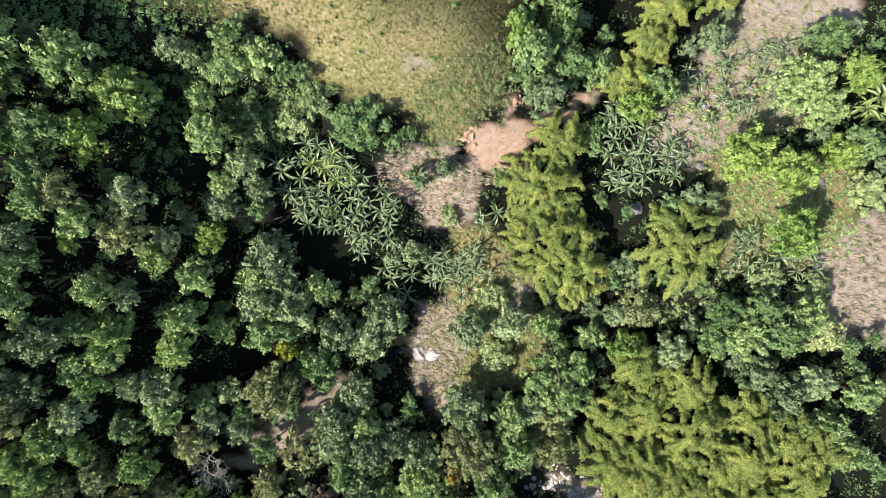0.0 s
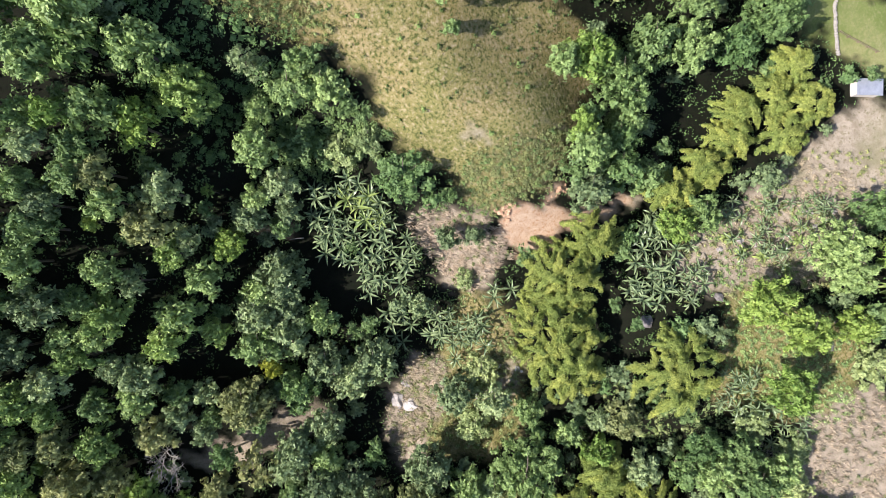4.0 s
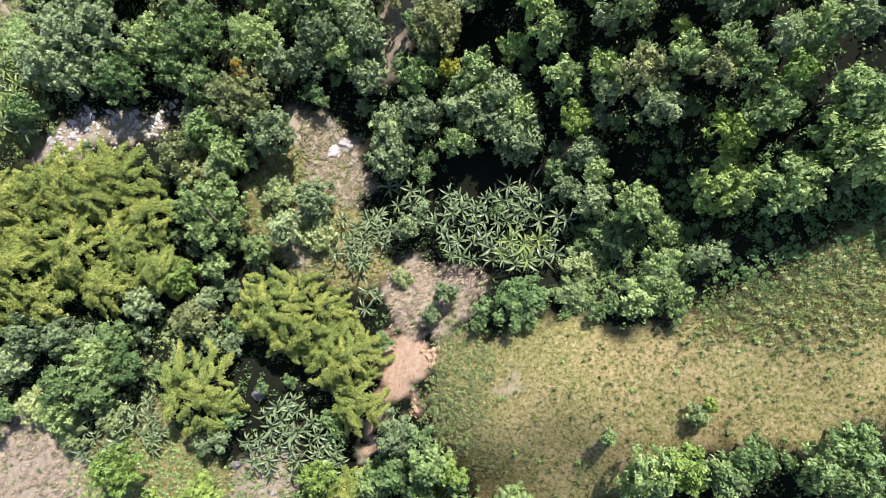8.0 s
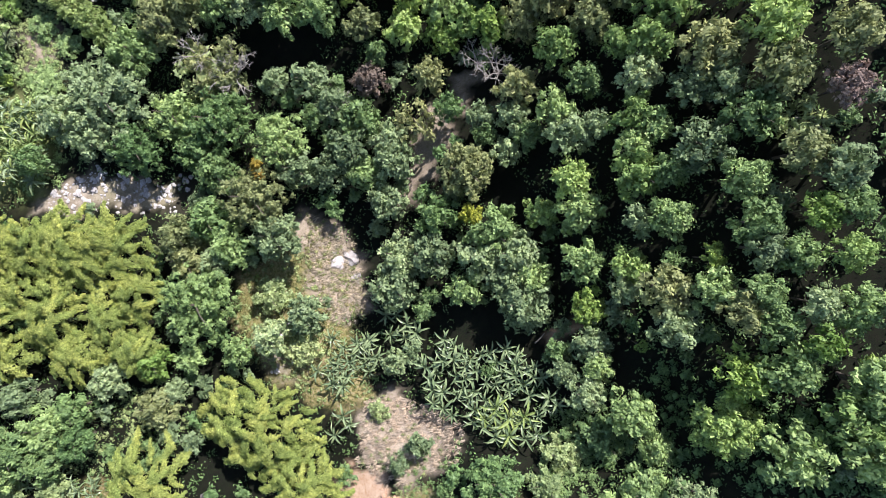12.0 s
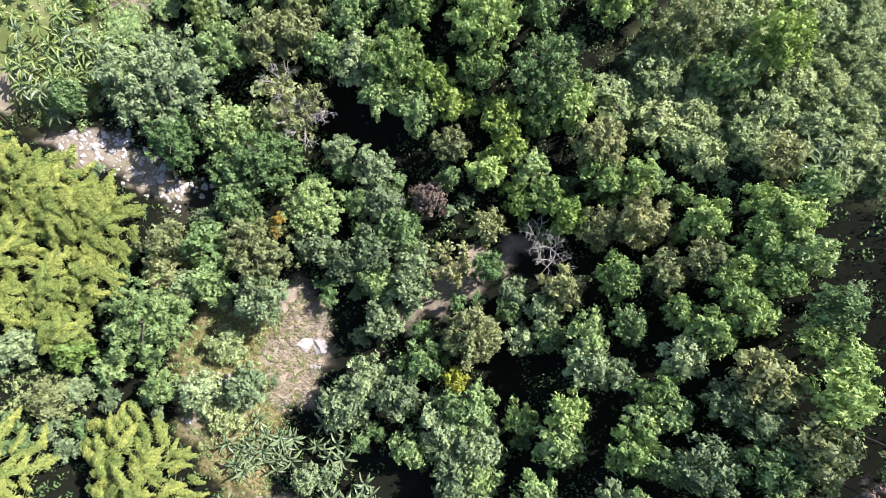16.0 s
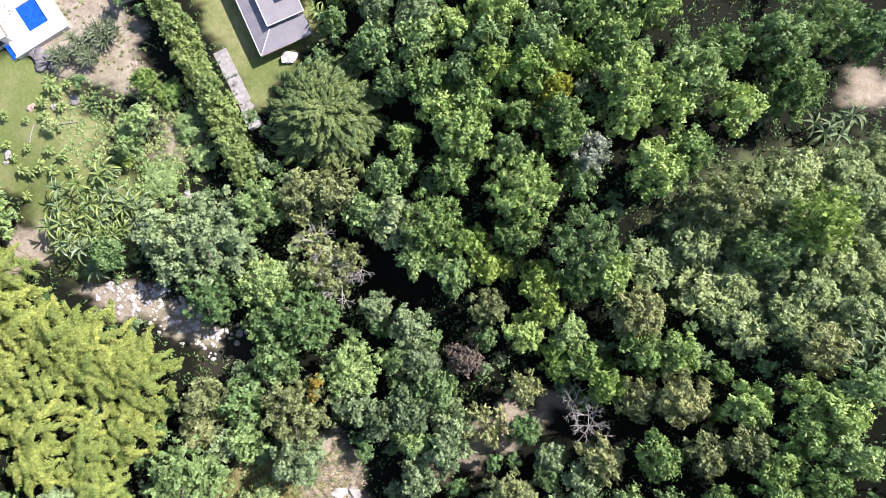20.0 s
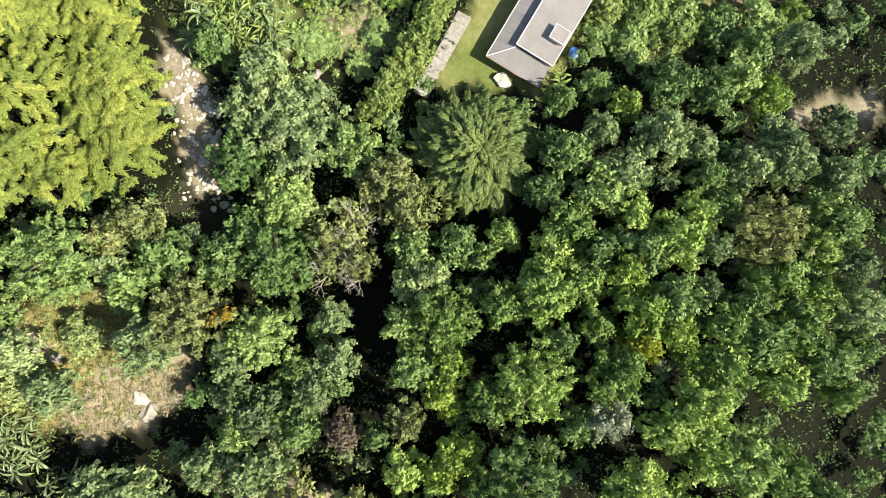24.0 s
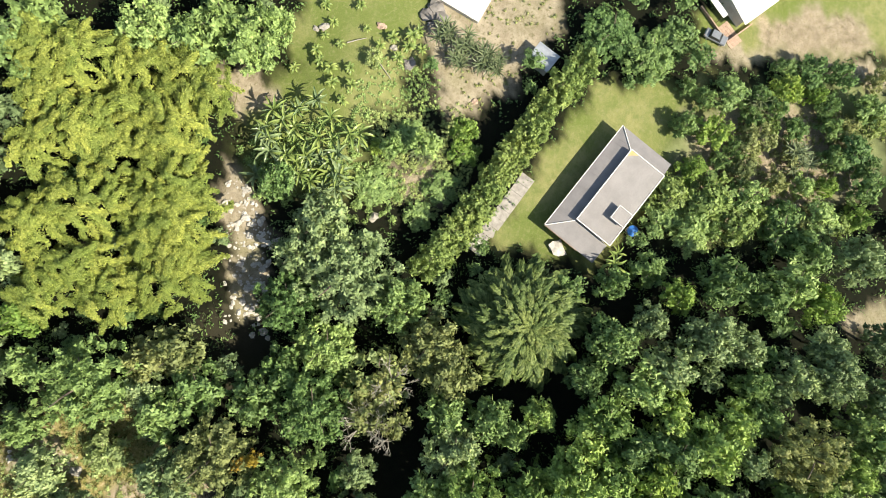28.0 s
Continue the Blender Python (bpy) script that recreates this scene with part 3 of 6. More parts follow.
def bamboo(x, y, rx, ry, turn, h, n, fall=(0, -1)):
    """A clump of bamboo, longer one way than the other, its plumes arching outwards."""
    z = float(ground(x, y))
    root = new("bamboo_clump")
    root.matrix_world = pose(x, y, z)
    tagged(root, "tall bamboo clump with arching yellow-green plumes", "bamboo", "bamboo clumps")
    ct, st = math.cos(radians(turn)), math.sin(radians(turn))
    for k in range(n):
        a, q = 2.399963 * k + rng.uniform(-0.3, 0.3), math.sqrt((k + 0.5) / n)
        u, v = q * rx * math.cos(a), q * ry * math.sin(a)
        px, py = u * ct - v * st, u * st + v * ct
        zz = h * (1.0 - 0.42 * q ** 2.2) + rng.uniform(-1.9, 0.9)
        head = math.atan2(py + fall[1] * 1.3, px + fall[0] * 1.3) + rng.uniform(-0.9, 0.9)
        top = new("plume", PLUMES[int(rng.integers(6))])
        s = float(rng.uniform(0.7, 1.15))
        top.parent, top.location = root, (px - 1.0 * math.cos(head), py - 1.0 * math.sin(head), zz)
        top.rotation_euler, top.scale = (float(rng.uniform(-0.3, 0.3)), float(rng.uniform(-0.15, 0.35)), head), (s, s, s)
        if k % 3 == 0:
            stem = new("culm", CULM)
            stem.parent, stem.location, stem.scale = root, (px * 0.55, py * 0.55, 0), (1, 1, max(0.2, zz / 10.5))
            stem.rotation_euler = (-py * 0.45 / max(zz, 2), px * 0.45 / max(zz, 2), 0)
    return root


def banana_leaf():
    """A long arching blade with a raised midrib fold and notched edges; it grows along +x."""
    n, v, f = 9, [], []
    for i in range(n):
        u = i / (n - 1)
        w = 0.20 * math.sin(math.pi * min(1, u * 0.93 + 0.04)) ** 0.6
        x, z = 2.2 * u, 0.72 * math.sin(u * 2.5) - 0.75 * u * u
        v += [(x, -w * (0.9 + 0.2 * (i % 2)), z + 0.12), (x, 0, z), (x, w * (0.9 + 0.2 * ((i + 1) % 2)), z + 0.12)]
    for i in range(n - 1):
        f += [(3 * i, 3 * i + 3, 3 * i + 4, 3 * i + 1), (3 * i + 1, 3 * i + 4, 3 * i + 5, 3 * i + 2)]
    return np.array(v), f


BANANA_LEAF = mesh_of("banana_leaf", *banana_leaf(), [LEAF["banana"]])
BANANA_LIGHT = mesh_of("banana_leaf_light", *banana_leaf(), [LEAF["banana_light"]])
BANANA_STEM = mesh_of("banana_stem", *limb((0, 0, -0.3), (0, 0, 2.4), 0.16, 0.08, 7), [plain_material("banana_stem", (0.10, 0.12, 0.04), (0.20, 0.20, 0.08), 4, 0.6)])


def banana(x, y, size=1.0, n=8, light=False, lift=0.0):
    z = float(ground(x, y))
    root = new("banana_plant")
    root.matrix_world = pose(x, y, z, 0, 0, float(rng.uniform(0, 360))) @ Matrix.Diagonal((size, size, size, 1))
    tagged(root, "banana plant with long glossy " + ("yellow-green" if light else "grey-green") + " leaves", "banana plant", "banana grove")
    tall = 1.0 + lift
    stem = new("stem", BANANA_STEM)
    stem.parent, stem.scale = root, (1, 1, tall)
    for k in range(n):
        leaf = new("leaf", BANANA_LIGHT if light else BANANA_LEAF)
        leaf.parent, leaf.location = root, (0, 0, 2.3 * tall + 0.06 * k)
        s = float(rng.uniform(0.75, 1.12))
        leaf.rotation_euler, leaf.scale = (float(rng.uniform(-0.35, 0.35)), -0.75 + 0.9 * (1 - k / n) + float(rng.uniform(-0.2, 0.2)), k * 2.399 + float(rng.uniform(-0.2, 0.2))), (s, s * float(rng.uniform(0.8, 1.15)), s)
    return root


def sword_leaf(length):
    """A stiff narrow sword leaf along +x, folded along its midrib and drooping at the tip."""
    vs, fs = [], []
    for u, w in ((0.0, 0.05), (0.35, 0.115), (0.75, 0.085)):
        x, z = length * u, -0.25 * length * u * u
        vs += [(x, -w, z + 0.03), (x, 0, z), (x, w, z + 0.03)]
    vs.append((length, 0, -0.3 * length))
    for i in (0, 3):
        fs += [(i, i + 3, i + 4, i + 1), (i + 1, i + 4, i + 5, i + 2)]
    return np.array(vs), fs + [(6, 9, 7), (7, 9, 8)]


SWORD = mesh_of("sword_leaf", *sword_leaf(1.75), [LEAF["yucca"]])
ROSETTE_HEART = mesh_of("rosette_heart", *limb((0, 0, -0.1), (0, 0, 0.3), 0.1, 0.03, 6), [LEAF["yucca"]])
YUCCA_STEM = mesh_of("yucca_stem", *limb((0, 0, -0.3), (0, 0, 1.0), 0.13, 0.08, 7), [BARK])


def yucca(x, y, r, heads):
    """A many-headed yucca: bare stems that each end in a rosette."""
    root = new("yucca")
    root.matrix_world = pose(x, y, float(ground(x, y)))
    tagged(root, "many-headed yucca with dark narrow sword leaves", "yucca", "yuccas")
    for k in range(heads):
        a, q = 2.399963 * k + rng.uniform(-0.4, 0.4), math.sqrt((k + 0.2) / heads) * max(0.05, r - 1.0)
        px, py, h = q * math.cos(a), q * math.sin(a), 1.2 + 1.3 * rng.random() + 0.6 * (1 - k / heads)
        stem = new("stem", YUCCA_STEM)
        stem.parent, stem.scale, stem.location = root, (1, 1, h), (px * 0.4, py * 0.4, 0)
        stem.rotation_euler = (-py * 0.6 / h, px * 0.6 / h, 0)
        top = new("rosette", ROSETTE_HEART)
        for j in range(16):
            blade = new("leaf", SWORD)
            blade.parent, blade.rotation_euler = top, (float(rng.uniform(-0.2, 0.2)), -0.1 - 1.1 * j / 16, j * 2.399963)
            blade.scale = (float(rng.uniform(0.8, 1.15)),) * 3
        s = float(rng.uniform(0.8, 1.1))
        top.parent, top.location, top.scale = root, (px, py, h), (s, s, s)
        top.rotation_euler = (-py * 0.25, px * 0.25, float(rng.uniform(0, 6.28)))
    return root


PALM_LEAF = mesh_of("palm_leaf", *banana_leaf(), [LEAF["banana_light"]])


def garden_palm(x, y, r):
    """A small feathery garden palm with arching yellow-green fronds."""
    root = new("garden_palm")
    s = r / 2.0
    root.matrix_world = pose(x, y, float(ground(x, y)), 0, 0, float(rng.uniform(0, 360))) @ Matrix.Diagonal((s, s, s, 1))
    tagged(root, "small garden palm with arching yellow-green fronds", "palm", "garden palms")
    stem = new("stem", BANANA_STEM)
    stem.parent, stem.scale = root, (0.8, 0.8, 0.55)
    for k in range(11):
        leaf = new("frond", PALM_LEAF)
        q = float(rng.uniform(0.75, 1.05))
        leaf.parent, leaf.location, leaf.scale = root, (0, 0, 1.25 + 0.03 * k), (q * 0.8, q * 1.45, q * 0.8)
        leaf.rotation_euler = (float(rng.uniform(-0.3, 0.3)), -0.7 + 0.8 * (1 - k / 11) + float(rng.uniform(-0.1, 0.1)), k * 2.399 + float(rng.uniform(-0.25, 0.25)))
    return root


def needle_bough(length):
    """A bough of drooping needle sprays along +x."""
    out = []
    for k in range(12):
        u = (k + 1) / 12
        c = np.array([length * u, rng.uniform(-0.24, 0.24) * length * (1.1 - u * 0.6), 0.25 * length * u * (1 - u) + rng.uniform(-0.15, 0.15)])
        r = length * 0.11 * (1.15 - 0.5 * u)
        n = 40
        d = unit(rng.normal(size=(n, 3)))
        d[:, 2] = np.abs(d[:, 2])
        p = c + d * r * np.array([1.6, 0.8, 0.5])
        s = 0.75 * rng.uniform(0.6, 1.4, n)
        side = np.sign(c[1]) * 0.6
        out.append(leaves(p, unit(d * 0.5 + rng.normal(size=(n, 3)) * 0.3 + np.array([0, 0, 0.7])), np.array([1.0, side, -0.15]) + rng.normal(size=(n, 3)) * 0.4, s, s * 0.22))
        out.append(core(c, r * 0.5, (1.7, 0.7, 0.4)))
    out.append(limb((0, 0, -0.1), (length * 0.9, 0, 0), 0.07, 0.02, 5))
    return joined(out)


BOUGHS = [mesh_of("bough", *needle_bough(5.0), [LEAF["needle"]]) for _ in range(5)]


def conifer(x, y, r, h):
    """A wide needle tree: whorls of boughs that grow longer from the tip down."""
    z = float(ground(x, y))
    root = new("conifer")
    root.matrix_world = pose(x, y, z)
    tagged(root, "wide feathery needle tree beside the house lawn", "conifer")
    body = new("trunk", TRUNK)
    body.parent, body.scale = root, (1.6, 1.6, h / 10.0)
    rows = 11
    for i in range(rows):
        u = (i + 0.5) / rows
        m = 6 + int(1.4 * i)
        for k in range(m):
            b = new("bough", BOUGHS[int(rng.integers(5))])
            s = r / 5.0 * (0.25 + 0.78 * u ** 0.8) * float(rng.uniform(0.85, 1.1))
            b.parent, b.location = root, (0, 0, h * (1 - 0.72 * u))
            b.rotation_euler, b.scale = (float(rng.uniform(-0.2, 0.2)), -0.45 + 0.55 * u, k * 2 * math.pi / m + i * 0.7 + float(rng.uniform(-0.3, 0.3))), (s, s, s * 0.8)
    return root


def bare_crown(r):
    """Leafless forking twigs."""
    out = []

    def fork(p, d, length, rad, depth):
        q = p + d * length
        out.append(limb(p, q, rad, rad * 0.6, 4, length * 0.06))
        if depth:
            for _ in range(3):
                fork(q, unit(d + rng.normal(size=3) * 0.55 + np.array([0, 0, 0.1])), length * rng.uniform(0.55, 0.8), rad * 0.6, depth - 1)
    for k in range(5):
        a = k * 1.2566 + rng.uniform(-0.3, 0.3)
        fork(np.array([0, 0, -r]), unit(np.array([math.cos(a), math.sin(a), 0.9])), r * 0.5, 0.09, 3)
    return joined(out)


TWIGS = [mesh_of("bare_crown", *bare_crown(2.6), [PALE_BARK]) for _ in range(3)]


def bare_tree(x, y, r, h, tone="pale grey"):
    z = float(ground(x, y))
    root = new("bare_tree")
    root.matrix_world = pose(x, y, z)
    tagged(root, f"leafless tree with {tone} forking branches", "tree", "bare trees")
    body = new("trunk", TRUNK)
    body.parent, body.scale = root, (0.6, 0.6, h / 13.0)
    top = new("bare_crown", TWIGS[int(rng.integers(3))])
    k = r / 2.6
    top.parent, top.location, top.scale, top.rotation_euler = root, (0, 0, h - 0.3 * r), (k, k, k), (0, 0, float(rng.uniform(0, 6.28)))
    return root


def in_outline(x, y, poly):
    return bool(inside(np.array([x]), np.array([y]), 0.01, poly)[0] > 0.5)


def grove(n, size, light, lift, leafs, *corners):
    """Banana plants spread evenly inside an outline."""
    poly, got = np.array(corners), []
    lo, hi = poly.min(0), poly.max(0)
    for _ in range(n * 40):
        q = rng.uniform(lo, hi)
        if len(got) < n and in_outline(*q, poly) and all(np.hypot(*(q - p)) > 1.3 * size for p in got):
            got.append(q)
    for q in got:
        banana(float(q[0]), float(q[1]), size * float(rng.uniform(0.8, 1.15)), leafs, light, lift * float(rng.uniform(0.4, 1.2)))


# the bamboo, the needle tree and the bare trees
bamboo(-24.8, -14.1, 11.2, 8.5, -12, 11.0, 95)
bamboo(-14.8, -21.4, 7.4, 7.4, -37, 10.5, 55)
bamboo(-12.4, -30.0, 4.5, 5.5, -27, 9.0, 30)
bamboo(-40.9, -29.3, 7.3, 9.3, 3, 9.0, 62)
bamboo(-85.4, -12.7, 8.7, 5.0, 107, 11.0, 50)
bamboo(-76.0, -8.9, 7.9, 5.4, 97, 11.0, 48)
bamboo(-79.9, 2.7, 5.8, 6.7, 77, 10.0, 42)
bamboo(-65.8, -5.1, 8.3, 5.8, 107, 11.0, 50)
bamboo(-67.7, 7.2, 7.2, 6.8, 107, 10.0, 48)
bamboo(-57.9, 8.7, 7.8, 5.2, 127, 9.0, 38)
bamboo(-55.9, -4.3, 7.6, 4.6, 107, 10.0, 38)
bamboo(-71.0, 5.3, 8.2, 6.1, 3, 10.0, 36)
bamboo(-73.0, -3.0, 8.2, 5.1, 3, 9.0, 30)
bamboo(-63.6, 3.7, 6.2, 5.2, 3, 9.0, 26)
bamboo(-87.5, -4.2, 5.3, 5.0, 97, 9.7, 26)
bamboo(-70.9, -14.0, 4.7, 4.7, 82, 9.1, 26)
bamboo(-53.1, 1.2, 5.4, 4.9, 74, 9.8, 26)
bamboo(-62.4, 9.1, 4.7, 4.6, 84, 10.2, 26)
bamboo(-60.4, -11.9, 4.7, 4.9, 78, 9.7, 26)
bamboo(-85.6, 6.7, 5.2, 4.8, 95, 10.2, 26)
bamboo(-68.7, 6.6, 4.7, 4.7, 85, 9.0, 26)
bamboo(-78.6, -15.4, 5.0, 4.4, 98, 9.3, 26)
bamboo(-85.7, -19.0, 4.8, 4.7, 66, 9.6, 26)
bamboo(-49.8, -8.3, 4.8, 4.3, 103, 9.2, 26)
bamboo(-80.8, -4.1, 5.1, 4.2, 103, 8.9, 26)
bamboo(-88.3, 2.0, 5.4, 4.8, 105, 9.7, 26)
bamboo(-77.1, 2.5, 5.3, 4.4, 83, 9.8, 26)
bamboo(-13.9, -46.8, 4.6, 4.0, 40, 9.0, 24)
bamboo(-13.9, -54.6, 4.6, 4.0, 50, 9.0, 24)
bamboo(-11.8, -61.8, 4.4, 3.8, 60, 9.0, 24)
bamboo(-8.3, -66.0, 4.2, 3.6, 50, 9.0, 24)
bamboo(-9.5, -72.8, 4.8, 4.2, 110, 9.0, 24)
bamboo(-16.7, -71.0, 4.8, 4.2, 70, 9.0, 24)
bamboo(-14.7, -78.1, 4.8, 4.2, 80, 9.0, 24)
bamboo(-6.7, -78.1, 4.0, 3.4, 50, 9.0, 24)
conifer(-66.9, 62.3, 9.5, 9.5)
bare_tree(-1.1, 55.0, 3.3, 8)
bare_tree(-45.7, 43.6, 4.1, 11)
bare_tree(-52.9, 45.6, 3.7, 11)
bare_tree(-2.7, 56.2, 2.6, 9)
bare_tree(-66.1, -33.2, 4.7, 5)
bare_tree(-5.0, 56.1, 3.4, 9)
bare_tree(-67.6, -35.4, 4.1, 5)
bare_tree(-70.8, -23.1, 4.2, 5)
bare_tree(-45.6, 46.6, 3.4, 10)
bare_tree(-26.1, 43.5, 2.7, 9)
for x, y, r in ((-47.0, 43.0, 3.6), (-51.8, 44.8, 3.8), (-47.2, 47.6, 3.2), (-49.6, 41.2, 3.0)):
    tree(x, y, r, 10.2, "olive", "loose")

# banana groves
grove(62, 0.95, False, 0.6, 8, (-0.6, 7.5), (2.4, 9.7), (7.4, 9.4), (13.5, 11.7), (19.6, 8.5), (21.2, 5.3), (19.9, -0.3), (10.7, -2.7), (3.1, -2.0), (-0.9, 3.3))
grove(6, 1.1, True, 0.5, 8, (10.6, 1.7), (19.7, 2.9), (18.6, -0.9), (11.6, -2.1))
grove(14, 0.95, False, 0.0, 8, (-18.4, 3.3), (-10.1, 4.8), (-8.7, -0.4), (-13.5, -5.9), (-18.8, -5.3))
grove(3, 1.0, False, 0.0, 8, (-12.8, -9.1), (-9.0, -8.2), (-8.8, -11.7), (-12.5, -13.2))
grove(6, 1.0, False, 0.0, 8, (-9.4, 11.2), (-3.5, 12.0), (-2.7, 6.8), (-9.1, 6.0))
grove(9, 1.1, False, 0.0, 8, (-29.8, -32.1), (-24.8, -29.9), (-23.6, -37.5), (-28.9, -39.0))
grove(14, 1.0, False, 0.0, 8, (-26.7, -38.8), (-15.1, -37.1), (-14.8, -46.3), (-24.5, -47.9))
grove(14, 0.8, False, 0.0, 8, (-64.5, -34.7), (-50.5, -30.5), (-49.9, -44.4), (-62.7, -47.5))
grove(20, 1.0, True, 0.4, 9, (-86.4, 12.9), (-90.7, 21.8), (-87.4, 30.0), (-80.1, 32.7), (-76.8, 25.9), (-78.7, 17.2))
grove(14, 1.0, False, 0.4, 8, (-86.4, 12.9), (-90.7, 21.8), (-87.4, 30.0), (-80.1, 32.7), (-76.8, 25.9), (-78.7, 17.2))
garden_palm(-98.5, 19.1, 1.35)
garden_palm(-96.9, 20.3, 1.44)
garden_palm(-96.2, 22.2, 1.44)
garden_palm(-94.1, 23.1, 1.35)
garden_palm(-97.1, 25.1, 1.26)
garden_palm(-94.5, 26.2, 1.44)
garden_palm(-94.8, 16.6, 1.26)
garden_palm(-103.7, 20.3, 1.17)
garden_palm(-107.6, 23.5, 1.35)
garden_palm(-106.2, 18.3, 1.26)
garden_palm(-104.3, 25.6, 0.99)
garden_palm(-102.2, 28.4, 1.35)
garden_palm(-104.1, 29.9, 1.53)
garden_palm(-105.4, 32.8, 1.79)
garden_palm(-103.4, 32.7, 1.61)
garden_palm(-103.8, 34.8, 1.26)
garden_palm(-101.3, 31.7, 1.44)
garden_palm(-91.8, 25.5, 1.26)
garden_palm(-100.5, 22.4, 1.08)
garden_palm(-101.2, 19.6, 0.99)
garden_palm(-106.6, 33.5, 1.35)
garden_palm(-53.5, -72.4, 2.83)
garden_palm(-38.7, -58.2, 1.62)
garden_palm(-35.4, -63.3, 1.52)
garden_palm(-34.2, -65.9, 1.30)
garden_palm(-33.9, -55.6, 1.73)
garden_palm(-31.0, -53.1, 1.61)
garden_palm(-27.2, -52.0, 1.51)
yucca(-107.2, 37.8, 2.67, 6)
yucca(-106.6, 41.1, 2.85, 7)
yucca(-105.8, 44.7, 2.67, 6)
yucca(-104.8, 46.7, 2.31, 5)
yucca(-103.8, 40.9, 2.14, 4)
yucca(-88.1, 39.9, 2.31, 5)
yucca(-105.1, 99.1, 3.03, 8)
yucca(-112.2, 89.3, 1.78, 3)
yucca(-106.3, 97.2, 1.96, 3)
grove(2, 1.0, True, 0.0, 8, (-81.2, 72.4), (-82.5, 75.0), (-79.0, 75.8), (-78.6, 73.1))
grove(34, 0.85, False, 0.0, 8, (-21.4, -55.5), (-25.3, -66.0), (-34.6, -76.7), (-41.0, -64.8), (-36.3, -53.7), (-27.6, -49.2))
grove(12, 1.0, False, 0.0, 8, (-14.4, -40.9), (-18.1, -44.1), (-27.3, -32.0), (-24.6, -29.7))
grove(16, 0.9, False, 0.0, 8, (-23.2, -38.4), (-30.3, -45.7), (-33.9, -39.0), (-26.1, -35.3))
grove(26, 0.85, False, 0.0, 8, (-47.2, -36.5), (-59.7, -49.8), (-64.4, -42.8), (-53.1, -31.7))
grove(3, 1.5, True, 0.0, 12, (-49.7, -72.4), (-54.3, -76.4), (-57.4, -72.7), (-53.2, -69.0))
grove(10, 0.9, False, 0.0, 8, (-18.3, -1.9), (-12.5, 6.5), (-6.6, 3.6), (-14.5, -4.4))
grove(6, 1.0, False, 0.0, 8, (-21.9, 111.0), (-14.6, 114.5), (-15.0, 108.6))
grove(6, 1.2, False, 0.0, 8, (-9.5, 115.4), (-5.4, 120.8), (-3.5, 117.0), (-7.1, 112.9))
grove(8, 1.1, False, 0.0, 8, (10.4, 88.3), (14.1, 92.2), (16.1, 88.9), (13.0, 85.5))
grove(5, 1.0, False, 0.0, 8, (-82.2, 29.2), (-77.0, 30.6), (-76.7, 23.5), (-82.1, 23.0))
grove(8, 1.0, False, 0.0, 8, (-82.0, 22.0), (-75.6, 22.5), (-75.5, 16.3), (-81.8, 15.6))

# the woods
tree(-66.3, 34.5, 8.68, 13.8, "grey", "broad")
tree(-72.5, 28.7, 4.63, 11.5, "grey")
tree(-59.5, 26.9, 5.42, 12.8, "dark", "broad")
tree(-45.8, 35.4, 6.47, 13.8, "dark", "broad")
tree(-49.9, 29.8, 4.52, 11.3, "dark")
tree(-54.9, 34.6, 5.07, 12.2, "green")
tree(-34.5, 34.8, 5.50, 12.9, "green", "broad")
tree(-35.8, 24.0, 6.41, 13.8, "olive", "broad")
tree(-37.1, 29.6, 1.21, 10.0, "orange")
tree(-23.1, 36.7, 4.39, 11.1, "grey")
tree(-19.2, 33.2, 3.29, 9.3, "green")
tree(-25.0, 32.0, 3.74, 10.1, "grey")
tree(-14.1, 36.3, 4.17, 10.7, "grey")
tree(-13.9, 29.7, 3.96, 10.4, "grey")
tree(-16.4, 39.8, 3.73, 10.0, "grey")
tree(-30.8, 18.5, 4.87, 11.9, "grey")
tree(-43.8, 18.2, 4.46, 11.2, "dark")
tree(-47.9, 14.2, 4.25, 10.9, "olive")
tree(-38.8, 14.8, 4.21, 10.8, "green")
tree(-41.2, 10.8, 3.09, 9.0, "grey")
tree(-40.7, 3.8, 7.48, 13.8, "dark", "broad")
tree(-53.5, -14.1, 3.73, 10.0, "grey")
tree(-73.9, -21.4, 4.36, 11.1, "grey")
tree(-68.0, -21.0, 3.70, 10.0, "grey")
tree(-58.0, -20.6, 3.70, 10.0, "dark")
tree(-61.2, -24.6, 4.56, 11.4, "green", "fine")
tree(-55.5, -25.5, 3.68, 10.0, "dark", "fine")
tree(-65.6, -29.5, 4.97, 12.1, "green", "fine")
tree(-73.3, -34.9, 4.32, 5.8, "scrub", "fine")
tree(-43.5, -16.0, 3.82, 10.2, "olive")
tree(-40.3, -6.2, 3.08, 9.0, "green")
tree(-41.4, -12.5, 2.41, 7.9, "grey")
tree(-30.2, 7.6, 3.75, 5.2, "scrub")
tree(-22.5, 6.8, 3.95, 10.4, "grey")
tree(-27.1, 1.6, 3.51, 9.7, "grey")
tree(-22.0, 0.7, 3.50, 4.9, "scrub")
tree(-32.2, -2.7, 3.06, 9.0, "dark")
tree(-5.3, 2.9, 2.59, 8.2, "grey")
tree(2.4, -8.0, 2.28, 7.7, "grey")
tree(-5.8, -6.5, 1.92, 3.1, "scrub")
tree(-0.1, -12.2, 1.86, 6.2, "grey")
tree(14.3, -7.6, 5.00, 5.6, "dark", "fine")
tree(28.4, 3.1, 4.07, 5.8, "green")
tree(29.9, 8.8, 3.64, 9.9, "green")
tree(34.7, 5.1, 2.70, 5.8, "green")
tree(23.8, -1.2, 3.47, 4.9, "scrub")
tree(21.9, -6.0, 3.14, 4.5, "scrub")
